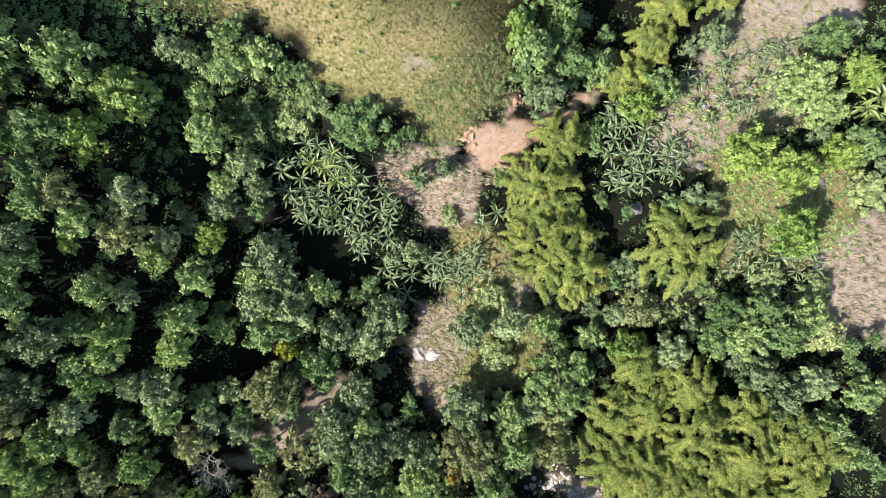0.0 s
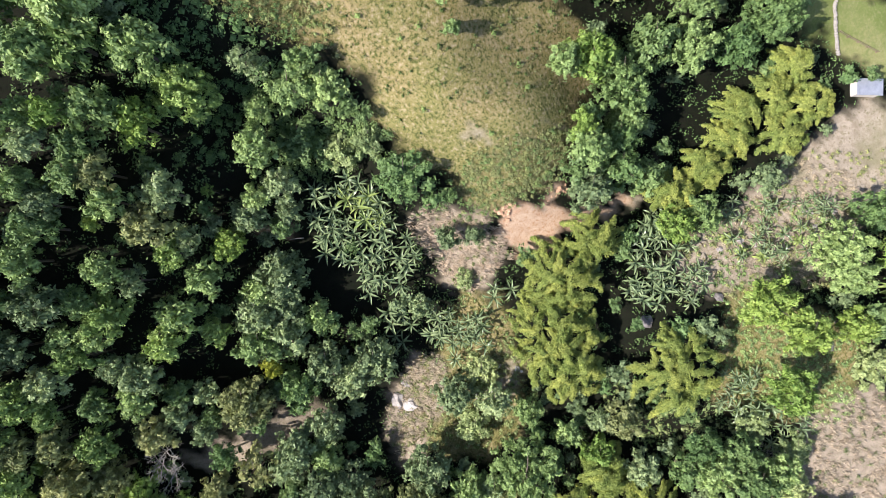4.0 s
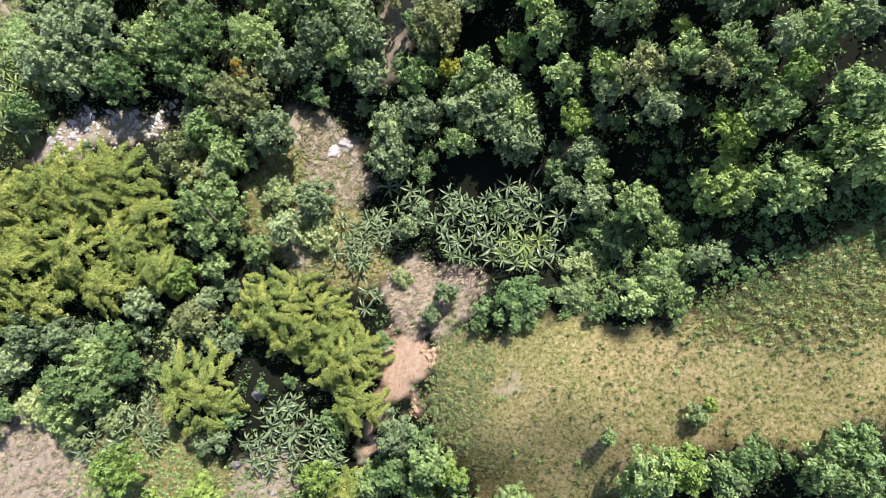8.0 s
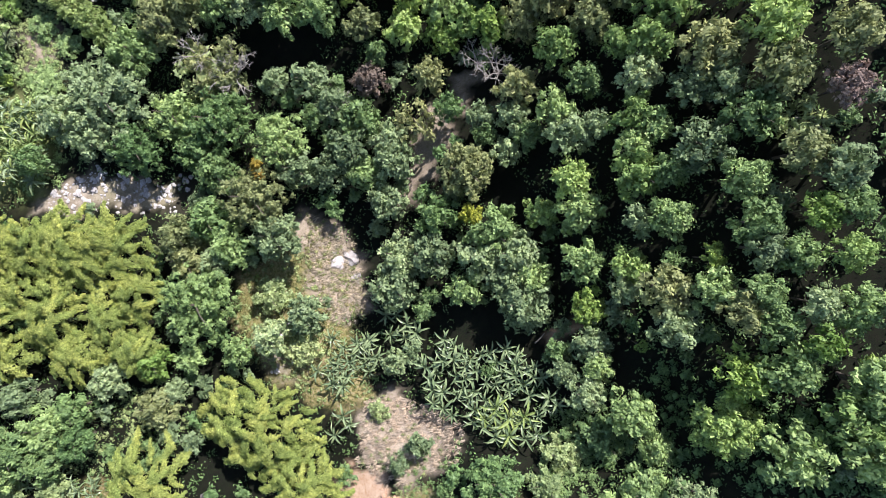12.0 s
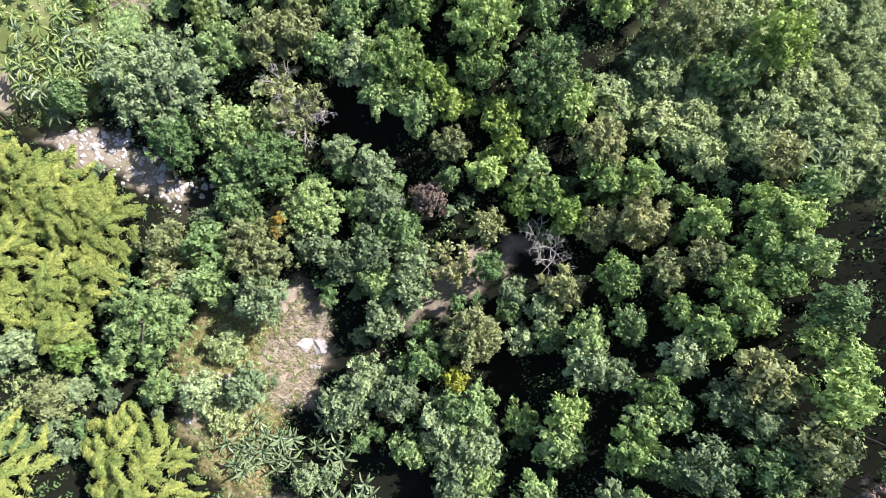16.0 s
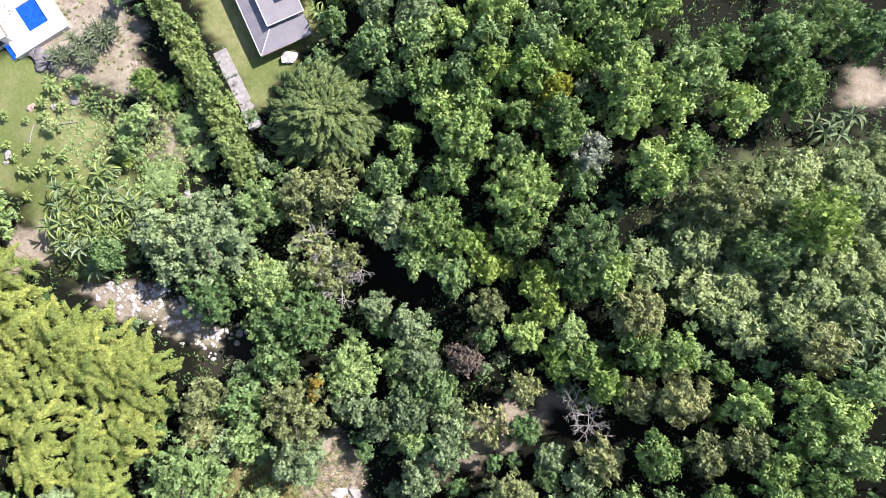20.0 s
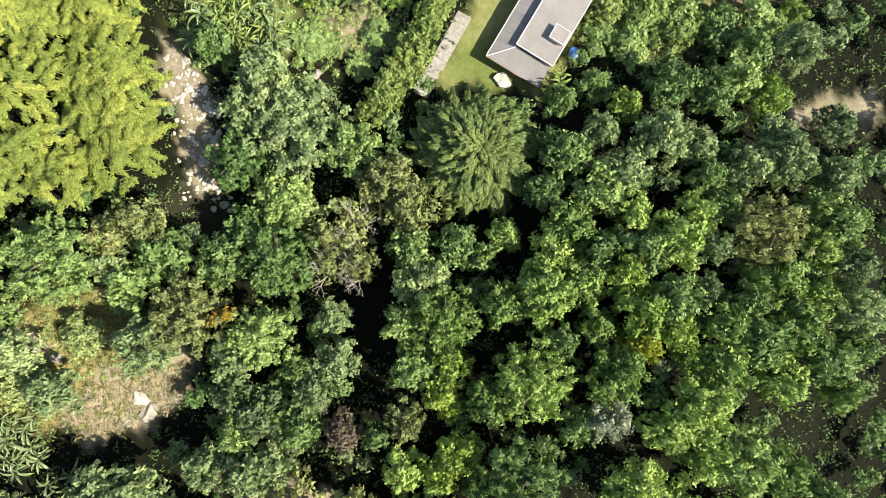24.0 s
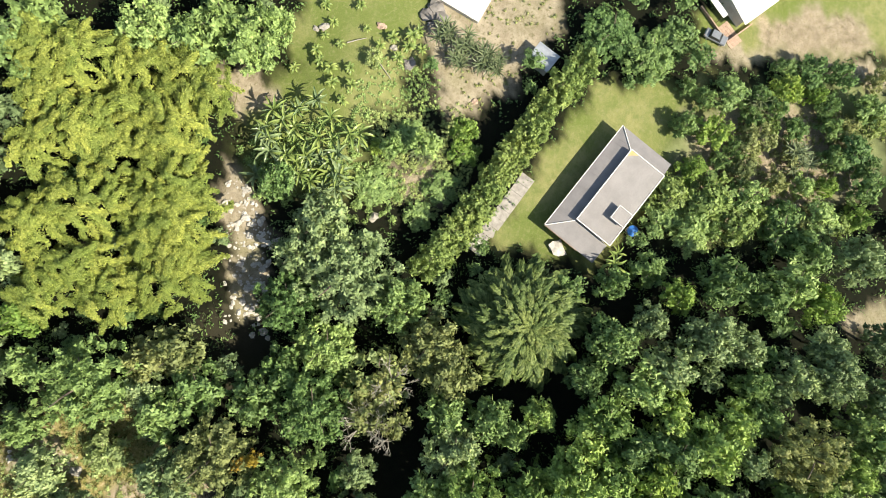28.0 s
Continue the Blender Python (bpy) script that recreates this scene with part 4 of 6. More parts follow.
tree(34.3, -0.9, 3.69, 5.8, "green")
tree(31.6, -4.9, 3.93, 5.8, "green")
tree(35.4, -3.8, 2.32, 5.8, "green")
tree(23.9, 9.4, 3.09, 9.0, "grey")
tree(20.3, 11.1, 2.45, 8.0, "grey")
tree(-1.9, 37.8, 5.12, 12.3, "olive")
tree(-4.5, 29.4, 4.10, 10.6, "dark")
tree(0.8, 30.6, 2.21, 7.6, "yellow")
tree(4.8, 29.4, 4.57, 11.4, "green")
tree(4.4, 24.4, 4.38, 11.1, "grey")
tree(9.4, 26.6, 4.52, 11.3, "grey")
tree(12.7, 23.7, 3.44, 9.6, "green")
tree(-4.3, 22.6, 4.53, 11.3, "grey")
tree(-9.3, 21.3, 4.16, 10.7, "grey")
tree(-8.8, 15.6, 4.58, 11.4, "grey")
tree(3.2, 18.5, 3.57, 9.8, "green")
tree(12.7, 19.1, 4.63, 11.5, "grey")
tree(8.4, 21.8, 3.29, 9.3, "grey")
tree(11.2, 33.9, 2.83, 8.6, "fresh")
tree(16.4, 35.5, 4.07, 10.6, "green")
tree(18.7, 28.3, 3.63, 9.9, "green")
tree(21.1, 21.8, 3.20, 9.2, "lime", "fine")
tree(24.3, 29.2, 3.07, 9.0, "fresh")
tree(24.7, 26.0, 2.53, 8.1, "grey")
tree(28.2, 27.4, 3.82, 13.7, "olive")
tree(30.9, 22.9, 3.40, 13.0, "grey")
tree(32.4, 32.9, 1.43, 9.0, "lime")
tree(33.1, 29.1, 3.01, 12.4, "green")
tree(36.7, 27.3, 3.08, 12.5, "olive")
tree(37.5, 30.1, 2.73, 11.9, "green")
tree(42.5, 30.5, 2.62, 11.7, "grey")
tree(44.3, 26.2, 2.30, 11.2, "lime")
tree(42.7, 22.1, 3.78, 12.0, "green")
tree(46.2, 31.6, 2.72, 11.9, "green")
tree(49.2, 31.9, 2.83, 12.1, "grey")
tree(50.3, 25.3, 1.05, 6.3, "lime")
tree(50.1, 22.8, 3.78, 12.0, "green")
tree(39.5, 19.5, 3.78, 12.0, "lime")
tree(28.8, 18.6, 1.14, 6.4, "lime", "loose")
tree(49.9, 18.2, 4.45, 12.0, "fresh")
tree(40.4, 12.0, 4.81, 12.0, "fresh")
tree(45.8, 12.2, 4.24, 12.0, "green")
tree(39.1, 2.0, 2.25, 7.6, "grey", "loose")
tree(22.9, 16.5, 3.15, 9.1, "grey")
tree(24.6, 13.8, 2.55, 8.1, "green")
tree(19.2, 13.7, 2.30, 7.7, "green")
tree(32.4, -28.4, 3.98, 10.4, "green")
tree(36.4, -27.0, 3.40, 9.5, "lime")
tree(40.9, -26.8, 3.46, 9.6, "green")
tree(44.0, -23.9, 2.93, 8.7, "dark")
tree(50.9, -23.8, 3.42, 9.5, "green")
tree(54.4, -20.5, 3.53, 9.7, "dark")
tree(54.9, -24.7, 3.37, 9.5, "green")
tree(29.9, -31.1, 2.38, 7.9, "green")
tree(38.4, -20.3, 1.78, 3.0, "scrub")
tree(39.6, -18.6, 1.12, 2.9, "lime")
tree(27.3, -25.7, 1.39, 3.3, "green")
tree(-4.8, -33.4, 3.96, 10.4, "grey")
tree(-4.6, -40.2, 4.44, 11.2, "dark")
tree(1.5, -36.3, 4.28, 10.9, "green")
tree(-8.7, -44.1, 3.88, 10.3, "green")
tree(5.1, -36.8, 2.60, 8.2, "lime")
tree(0.0, -42.3, 3.73, 10.1, "dark")
tree(-19.0, -43.8, 3.89, 10.3, "lime", "fine")
tree(-55.1, -43.8, 4.91, 12.0, "lime", "fine")
tree(-58.2, -35.9, 3.65, 5.1, "scrub", "fine")
tree(-66.6, -39.7, 3.65, 5.1, "scrub", "fine")
tree(-60.1, -30.5, 3.88, 10.3, "green", "fine")
tree(-44.7, 26.7, 4.45, 11.2, "green")
tree(-35.9, 28.0, 1.00, 10.0, "orange")
tree(-64.3, 43.2, 4.82, 11.8, "green")
tree(-60.0, 49.4, 4.99, 12.1, "olive")
tree(-57.0, 53.5, 4.55, 11.4, "olive")
tree(-51.8, 43.5, 6.64, 8.4, "scrub", "loose")
tree(-51.1, 54.6, 3.94, 10.4, "green")
tree(-51.9, 61.1, 3.68, 10.0, "green")
tree(-50.9, 64.9, 2.30, 7.7, "green")
tree(-67.2, 26.6, 4.24, 10.9, "grey")
tree(-41.3, 60.7, 5.97, 13.7, "fresh", "broad")
tree(-34.8, 62.6, 3.82, 10.2, "lime")
tree(-30.6, 62.0, 3.05, 8.9, "lime")
tree(-33.8, 57.5, 4.06, 10.6, "green")
tree(-39.4, 55.4, 3.88, 10.3, "green")
tree(-25.7, 57.5, 3.48, 9.6, "olive", "fine")
tree(-22.7, 66.0, 3.98, 10.5, "lime")
tree(-18.9, 63.7, 3.44, 9.6, "lime")
tree(-34.9, 74.1, 6.48, 13.8, "fresh", "broad")
tree(-30.6, 69.0, 3.94, 10.4, "fresh")
tree(-22.2, 74.7, 6.46, 13.8, "green", "broad")
tree(-16.2, 74.1, 4.26, 10.9, "fresh")
tree(-18.2, 70.1, 3.37, 9.5, "fresh")
tree(-31.5, 85.2, 3.43, 9.6, "silver", "fine")
tree(-37.7, 85.2, 5.08, 12.2, "fresh")
tree(-29.7, 81.5, 3.28, 9.3, "dark")
tree(-47.4, 74.1, 5.24, 12.5, "fresh")
tree(-44.7, 68.7, 3.97, 10.4, "fresh")
tree(-57.1, 76.5, 4.15, 10.7, "fresh")
tree(-54.2, 81.3, 3.91, 10.3, "green")
tree(-51.6, 84.6, 3.86, 10.3, "lime")
tree(-47.0, 87.9, 4.54, 11.4, "lime")
tree(-42.4, 88.4, 3.26, 9.3, "yellow")
tree(-55.5, 87.2, 4.26, 10.9, "green")
tree(-49.0, 92.4, 4.36, 11.1, "green")
tree(-41.2, 95.5, 2.42, 7.9, "lime")
tree(-40.4, 99.9, 4.29, 11.0, "fresh")
tree(-34.6, 97.0, 5.01, 12.1, "fresh")
tree(-31.6, 93.2, 4.12, 10.7, "fresh")
tree(-22.8, 89.9, 5.03, 12.2, "fresh")
tree(-20.9, 95.3, 4.10, 10.6, "fresh")
tree(-28.0, 99.3, 4.13, 10.7, "fresh")
tree(-28.4, 104.4, 5.04, 12.2, "green")
tree(-27.7, 110.6, 4.36, 11.1, "fresh")
tree(-20.1, 105.9, 4.34, 11.0, "fresh")
tree(-21.9, 119.0, 5.20, 12.4, "green")
tree(-15.4, 114.1, 5.16, 12.4, "fresh")
tree(-18.5, 127.1, 5.32, 12.6, "dark", "broad")
tree(-12.9, 130.6, 4.56, 11.4, "dark")
tree(-11.2, 94.3, 4.46, 11.2, "olive", "fine")
tree(-0.7, 99.6, 5.29, 12.6, "lime", "fine")
tree(-63.4, 80.5, 4.18, 10.8, "green")
tree(-68.3, 75.2, 4.24, 10.9, "green")
tree(-62.1, 72.6, 3.25, 9.3, "green")
tree(-92.4, 44.9, 2.47, 8.0, "lime")
tree(-88.7, 39.9, 2.38, 7.9, "green")
tree(-87.2, 35.3, 1.98, 6.4, "green")
tree(-32.5, 46.1, 3.75, 10.1, "grey")
tree(-27.4, 43.4, 3.55, 9.8, "grey")
tree(-30.1, 40.6, 2.76, 8.5, "green")
tree(-22.4, 49.0, 3.23, 9.2, "brown")
tree(-22.4, 42.1, 4.16, 10.7, "green")
tree(-22.3, 53.6, 2.33, 7.8, "green")
tree(-18.6, 58.5, 3.47, 9.6, "fresh")
tree(-10.8, 58.5, 2.69, 8.4, "lime")
tree(-12.3, 52.0, 3.32, 9.4, "olive")
tree(-13.6, 63.5, 3.24, 9.2, "green")
tree(-4.8, 61.5, 3.94, 10.4, "lime")
tree(-9.0, 62.0, 3.41, 9.5, "fresh")
tree(-4.5, 69.4, 4.22, 10.8, "fresh")
tree(-0.8, 72.1, 3.76, 10.1, "fresh")
tree(4.9, 74.3, 1.91, 6.3, "fresh")
tree(3.5, 67.7, 4.60, 11.5, "olive", "fine")
tree(0.2, 63.4, 3.85, 10.2, "olive", "fine")
tree(-12.9, 43.9, 4.14, 10.7, "olive", "loose")
tree(-7.8, 47.4, 2.73, 8.4, "dark")
tree(2.4, 52.6, 3.87, 10.3, "olive")
tree(9.1, 73.1, 3.87, 10.3, "fresh")
tree(10.1, 63.9, 3.58, 9.8, "olive")
tree(-9.5, 87.2, 4.48, 6.0, "scrub")
tree(-3.9, 81.8, 4.48, 6.0, "scrub")
tree(-12.2, 79.8, 4.77, 6.3, "scrub")
tree(-8.7, 72.6, 4.81, 11.8, "olive")
tree(4.2, 81.5, 3.96, 5.4, "scrub")
tree(5.9, 86.8, 3.72, 5.1, "scrub")
tree(-1.9, 86.1, 3.53, 4.9, "scrub")
tree(6.1, 91.7, 3.85, 5.3, "scrub")
tree(-5.7, 100.5, 4.07, 5.5, "scrub")
tree(-5.9, 106.4, 3.91, 5.3, "scrub")
tree(-1.1, 111.0, 3.88, 5.3, "scrub")
tree(3.7, 108.0, 3.42, 4.8, "scrub")
tree(4.7, 97.2, 3.69, 5.1, "scrub")
tree(11.6, 93.0, 3.53, 4.9, "scrub")
tree(-3.8, 91.2, 2.98, 8.8, "dark")
tree(-1.3, 93.6, 2.94, 8.8, "green")
tree(9.8, 85.3, 3.56, 9.8, "olive")
tree(0.3, 81.1, 3.17, 4.5, "scrub")
tree(12.0, 78.9, 3.24, 9.3, "fresh")
tree(15.7, 79.5, 3.59, 9.8, "fresh")
tree(15.4, 74.7, 3.50, 9.7, "fresh")
tree(19.6, 76.2, 3.33, 9.4, "green")
tree(15.9, 69.6, 3.21, 9.2, "fresh")
tree(19.5, 71.5, 3.24, 9.3, "fresh")
tree(12.6, 68.5, 3.31, 9.4, "olive")
tree(15.0, 83.7, 3.12, 9.1, "green")
tree(-53.0, 74.6, 4.11, 10.7, "fresh")
tree(-49.7, 79.5, 4.04, 10.6, "fresh")
tree(-27.7, 63.6, 1.90, 6.3, "lime")
tree(-57.7, 91.8, 4.71, 11.6, "fresh")
tree(-57.7, 97.8, 3.02, 8.9, "grey")
tree(-51.6, 96.8, 2.65, 8.3, "grey")
tree(-44.3, 92.9, 3.43, 9.6, "lime")
tree(-46.4, 99.7, 3.94, 10.4, "fresh")
tree(-50.3, 102.3, 3.98, 10.4, "green")
tree(-60.9, 105.0, 6.15, 13.8, "olive", "broad")
tree(-54.2, 107.3, 4.71, 11.6, "fresh")
tree(-44.9, 104.8, 4.61, 11.5, "green")
tree(-48.6, 110.2, 4.67, 11.6, "fresh")
tree(-44.2, 115.6, 4.72, 11.6, "green")
tree(-40.2, 109.5, 4.15, 10.7, "fresh")
tree(-51.9, 120.8, 4.83, 11.8, "grey")
tree(-58.5, 121.0, 3.99, 10.5, "grey")
tree(-64.7, 118.7, 4.02, 10.5, "green")
tree(-71.3, 117.4, 4.06, 10.6, "grey")
tree(-72.9, 108.5, 4.93, 12.0, "grey")
tree(-46.2, 122.2, 3.95, 10.4, "green")
tree(-39.9, 119.6, 3.88, 10.3, "fresh")
tree(-66.8, 83.7, 3.99, 10.5, "grey")
tree(-72.7, 88.8, 4.91, 12.0, "grey")
tree(-81.9, 89.7, 4.65, 11.5, "green")
tree(-77.6, 83.6, 2.84, 8.6, "lime")
tree(-72.8, 80.1, 3.17, 9.1, "grey")
tree(-81.6, 96.4, 4.11, 10.7, "green")
tree(-84.7, 100.4, 4.13, 10.7, "green")
tree(-68.3, 96.8, 3.11, 9.0, "dark")
tree(-71.3, 103.3, 3.67, 9.9, "grey")
tree(-77.1, 107.4, 3.19, 9.2, "grey")
tree(-91.5, 109.8, 4.34, 11.0, "grey", "fine")
tree(-43.9, 82.1, 2.99, 8.8, "fresh")
tree(-40.8, 77.3, 3.00, 8.9, "green")
tree(-80.2, 117.0, 3.58, 9.8, "grey")
tree(-64.0, 99.4, 3.08, 9.0, "green")
tree(-60.2, 115.1, 3.45, 9.6, "fresh")
tree(-52.8, 115.7, 3.40, 9.5, "fresh")
tree(-92.4, -4.1, 5.23, 11.7, "green")
tree(-92.9, 2.4, 4.69, 10.8, "green")
tree(-95.3, 10.2, 5.05, 11.4, "green")
tree(-97.0, 5.2, 4.33, 10.2, "green")
tree(-98.9, 12.9, 3.43, 8.8, "green")
tree(-89.2, -20.2, 4.32, 10.2, "dark")
tree(-80.6, -18.7, 3.24, 8.4, "dark")
tree(-46.6, -9.0, 3.43, 8.8, "lime")
tree(-45.5, 9.9, 4.22, 10.0, "olive")
tree(-47.0, 20.6, 2.22, 6.8, "grey")
tree(-115.3, 63.0, 5.05, 5.2, "dark")
tree(-113.7, 70.0, 5.05, 5.2, "dark")
tree(-117.9, 73.4, 3.97, 5.2, "green")
tree(-89.8, 79.3, 3.78, 3.6, "green")
tree(-87.7, 84.8, 3.41, 3.6, "green")
tree(-80.6, 79.2, 3.2, 5.5, "dark")
tree(-90.2, 102.6, 3.78, 9.3, "green")
tree(-83.2, 106.2, 3.75, 9.3, "lime")
tree(-76.8, 73.6, 2.84, 7.8, "dark")
tree(-73.0, 95.0, 3.66, 9.1, "grey")
tree(-60.6, 85.9, 3.91, 9.5, "fresh")
tree(-61.7, 94.8, 3.89, 9.5, "fresh")
tree(-66.9, 115.3, 3.65, 9.1, "green")
tree(-67.9, 100.7, 3.10, 8.2, "grey")
tree(-54.6, 68.0, 2.78, 7.7, "fresh")
tree(-76.7, 20.0, 3.08, 8.2, "dark")
tree(-80.5, 34.0, 3.43, 2.3, "green")
tree(-86.3, 32.9, 1.26, 3.1, "lime")
tree(-89.7, 36.8, 3.07, 2.3, "green")
tree(-83.7, 44.1, 3.07, 2.3, "green")
tree(-78.4, 42.2, 2.71, 2.3, "green")
tree(-90.0, 46.1, 2.34, 2.3, "lime")
tree(-99.7, 28.1, 1.44, 2.6, "scrub")
tree(-13.5, 59.9, 2.42, 7.9, "lime")
tree(-38.7, 44.6, 2.92, 8.7, "grey")
tree(3.1, 48.0, 3.32, 9.4, "grey")
tree(8.8, 50.0, 3.58, 12.3, "green")
tree(11.7, 54.6, 2.93, 11.2, "green")
tree(14.9, 48.5, 2.53, 10.6, "grey")
tree(18.8, 50.1, 3.29, 11.8, "fresh")
tree(20.2, 46.1, 2.95, 11.3, "green")
tree(22.0, 49.4, 2.37, 10.3, "green")
tree(6.2, 45.7, 2.70, 8.4, "green")
tree(-0.6, 44.7, 2.40, 7.9, "green")
tree(3.5, 42.7, 2.36, 7.8, "grey")
tree(21.5, 42.3, 4.13, 13.2, "fresh")
tree(25.2, 43.8, 2.83, 11.1, "green")
tree(26.6, 37.1, 3.13, 11.6, "green")
tree(23.4, 35.5, 2.38, 10.4, "grey")
tree(34.0, 32.4, 1.10, 5.3, "lime")
tree(34.9, 38.6, 3.50, 12.2, "green")
tree(32.8, 43.8, 3.24, 11.8, "green")
tree(31.2, 51.9, 4.03, 13.0, "green")
tree(37.5, 52.3, 4.15, 8.1, "scrub", "loose")
tree(37.5, 48.2, 3.10, 11.5, "olive")
tree(32.5, 57.4, 4.21, 13.3, "olive")
tree(30.2, 63.0, 4.20, 13.3, "fresh")
tree(25.0, 59.6, 4.48, 13.8, "olive")
tree(24.5, 54.8, 3.10, 11.5, "grey")
tree(27.7, 55.9, 3.01, 11.4, "grey")
tree(36.8, 35.6, 3.16, 11.6, "grey")
tree(40.1, 36.0, 2.64, 10.8, "green")
tree(41.0, 41.6, 2.63, 10.8, "lime")
tree(39.9, 27.1, 3.07, 11.5, "green")
tree(44.7, 37.3, 2.55, 10.6, "fresh")
tree(41.5, 47.0, 3.29, 11.8, "grey")
tree(43.5, 42.9, 2.57, 10.7, "green")
tree(37.5, 62.4, 3.41, 12.0, "olive")
tree(39.1, 56.4, 2.72, 10.9, "brown")
tree(46.6, 29.1, 1.97, 8.9, "green")
tree(14.4, 60.4, 2.47, 10.5, "fresh")
tree(16.5, 66.3, 2.90, 11.2, "fresh")
tree(19.9, 65.5, 3.16, 11.6, "fresh")
tree(38.1, 1.6, 2.16, 5.8, "grey", "loose")
tree(33.1, 34.3, 1.21, 5.5, "lime")
tree(27.7, 47.1, 4.04, 13.1, "grey")
tree(11.7, 46.5, 3.80, 12.7, "grey")
tree(-2.2, 47.3, 2.59, 8.2, "grey")
tree(18.2, 60.9, 3.70, 12.5, "fresh")
tree(6.3, 59.1, 3.63, 12.4, "fresh")
tree(18.2, 55.6, 3.37, 12.0, "grey")
tree(13.8, 39.6, 3.58, 12.3, "fresh")
tree(2.1, -46.2, 4.01, 10.5, "green")
tree(-20.3, -49.2, 3.98, 10.4, "dark", "fine")
tree(-40.0, -49.5, 5.25, 12.5, "lime", "fine")
tree(-48.0, -52.1, 4.78, 11.7, "lime", "fine")
tree(-38.0, -76.6, 4.23, 10.9, "dark", "fine")
tree(-39.3, -65.5, 6.17, 13.8, "green", "broad")
tree(-45.0, -65.9, 4.19, 10.8, "green", "fine")
tree(-46.4, -75.2, 4.21, 10.8, "lime", "fine")
tree(-54.7, -64.8, 4.18, 10.8, "green", "fine")
tree(-21.7, -63.0, 3.10, 9.0, "grey")
tree(-67.0, -34.4, 3.94, 10.4, "green", "fine")
tree(-76.3, -26.2, 3.98, 10.5, "grey", "fine")
tree(-84.5, -30.5, 3.99, 10.5, "green", "fine")
tree(-84.4, -22.2, 3.55, 9.8, "green")
tree(-30.3, 30.9, 4.26, 10.9, "grey")
tree(-62.4, -60.3, 4.38, 5.9, "scrub", "fine")
tree(-52.7, -60.7, 3.95, 10.4, "lime", "fine")
tree(38.1, -36.5, 4.58, 11.4, "green")
tree(26.3, -43.6, 5.02, 12.1, "dark")
tree(29.5, -49.4, 4.89, 11.9, "green")
tree(29.6, -54.5, 3.68, 10.0, "green")
tree(20.1, -56.3, 3.98, 10.5, "olive")
tree(18.9, -61.5, 4.38, 11.1, "green")
tree(13.6, -43.9, 4.53, 11.3, "lime")
tree(7.6, -46.3, 5.73, 13.3, "dark", "broad")
tree(10.2, -54.9, 4.66, 11.5, "green")
tree(6.2, -61.3, 5.21, 12.4, "green")
tree(13.2, -64.4, 5.59, 13.1, "green", "broad")
tree(2.0, -69.7, 4.48, 11.3, "dark")
tree(2.6, -76.7, 5.96, 13.7, "dark", "broad")
tree(11.0, -76.2, 4.64, 11.5, "green")
tree(23.6, -61.8, 3.68, 10.0, "grey")
tree(17.4, -68.2, 4.44, 11.2, "green")
tree(37.1, -44.4, 4.13, 10.7, "dark")
tree(35.3, -50.8, 3.86, 10.2, "dark")
tree(15.2, -39.1, 2.91, 8.7, "green")
tree(27.5, -60.7, 3.58, 9.8, "dark")
tree(24.9, -51.5, 4.20, 10.8, "green")
tree(-46.2, 57.0, 4.83, 11.8, "grey")
tree(8.5, 69.4, 1.20, 5.0, "lime")
tree(25.5, 67.5, 2.62, 10.3, "fresh")
tree(24.7, 71.7, 3.32, 11.4, "green")
tree(28.6, 66.8, 3.24, 11.2, "fresh")


# darker shrubs between the fruit trees
for x, y, r, h, tone in ((-110.3, 96.8, 2.31, 4.1, "dark"), (-111.4, 77.6, 1.74, 3.8, "green"), (-106.9, 103.8, 2.17, 4.4, "dark"), (-113.1, 105.2, 2.23, 4.2, "olive"), (-114.9, 109.7, 2.30, 3.9, "hedge"), (-96.3, 98.1, 2.35, 4.3, "dark"), (-101.2, 86.0, 1.78, 4.3, "green"), (-112.3, 92.3, 2.41, 4.5, "dark"), (-122.3, 108.1, 2.05, 3.5, "olive"), (-97.1, 108.2, 2.15, 3.5, "hedge"), (-119.0, 92.1, 2.16, 4.3, "dark"), (-101.4, 100.3, 2.17, 4.2, "green"), (-115.1, 101.1, 2.30, 4.0, "dark"), (-94.7, 101.7, 1.91, 4.3, "olive"), (-94.7, 94.3, 2.11, 4.2, "hedge"), (-110.2, 80.5, 2.01, 4.5, "dark"), (-108.0, 110.0, 2.02, 4.1, "green"), (-103.8, 88.1, 2.21, 4.0, "dark"), (-106.2, 97.3, 2.34, 3.7, "olive"), (-109.2, 92.5, 1.75, 3.6, "hedge"), (-109.7, 89.3, 2.04, 4.2, "dark"), (-90.0, 87.9, 1.82, 3.9, "green")):
    tree(x, y, r, h, tone, "round", "orchard_shrub")
# bushes grown over with vines on the scrubby slope
slope = np.array([(-15.2, 88.3), (-12.4, 101.1), (5.4, 125.5), (22.1, 89.0), (11.7, 85.9), (3.3, 81.5), (-6.4, 79.1)])
spots = []
for _ in range(900):
    q = rng.uniform(slope.min(0), slope.max(0))
    if len(spots) < 80 and in_outline(*q, slope) and all(np.hypot(*(q - p)) > 2.6 for p in spots):
        spots.append(q)
for q in spots:
    r = float(rng.uniform(1.5, 2.6))
    tree(round(float(q[0]), 2), round(float(q[1]), 2), r, 1.4 + 0.7 * r, "scrub", "medium", "vine_covered_bush")
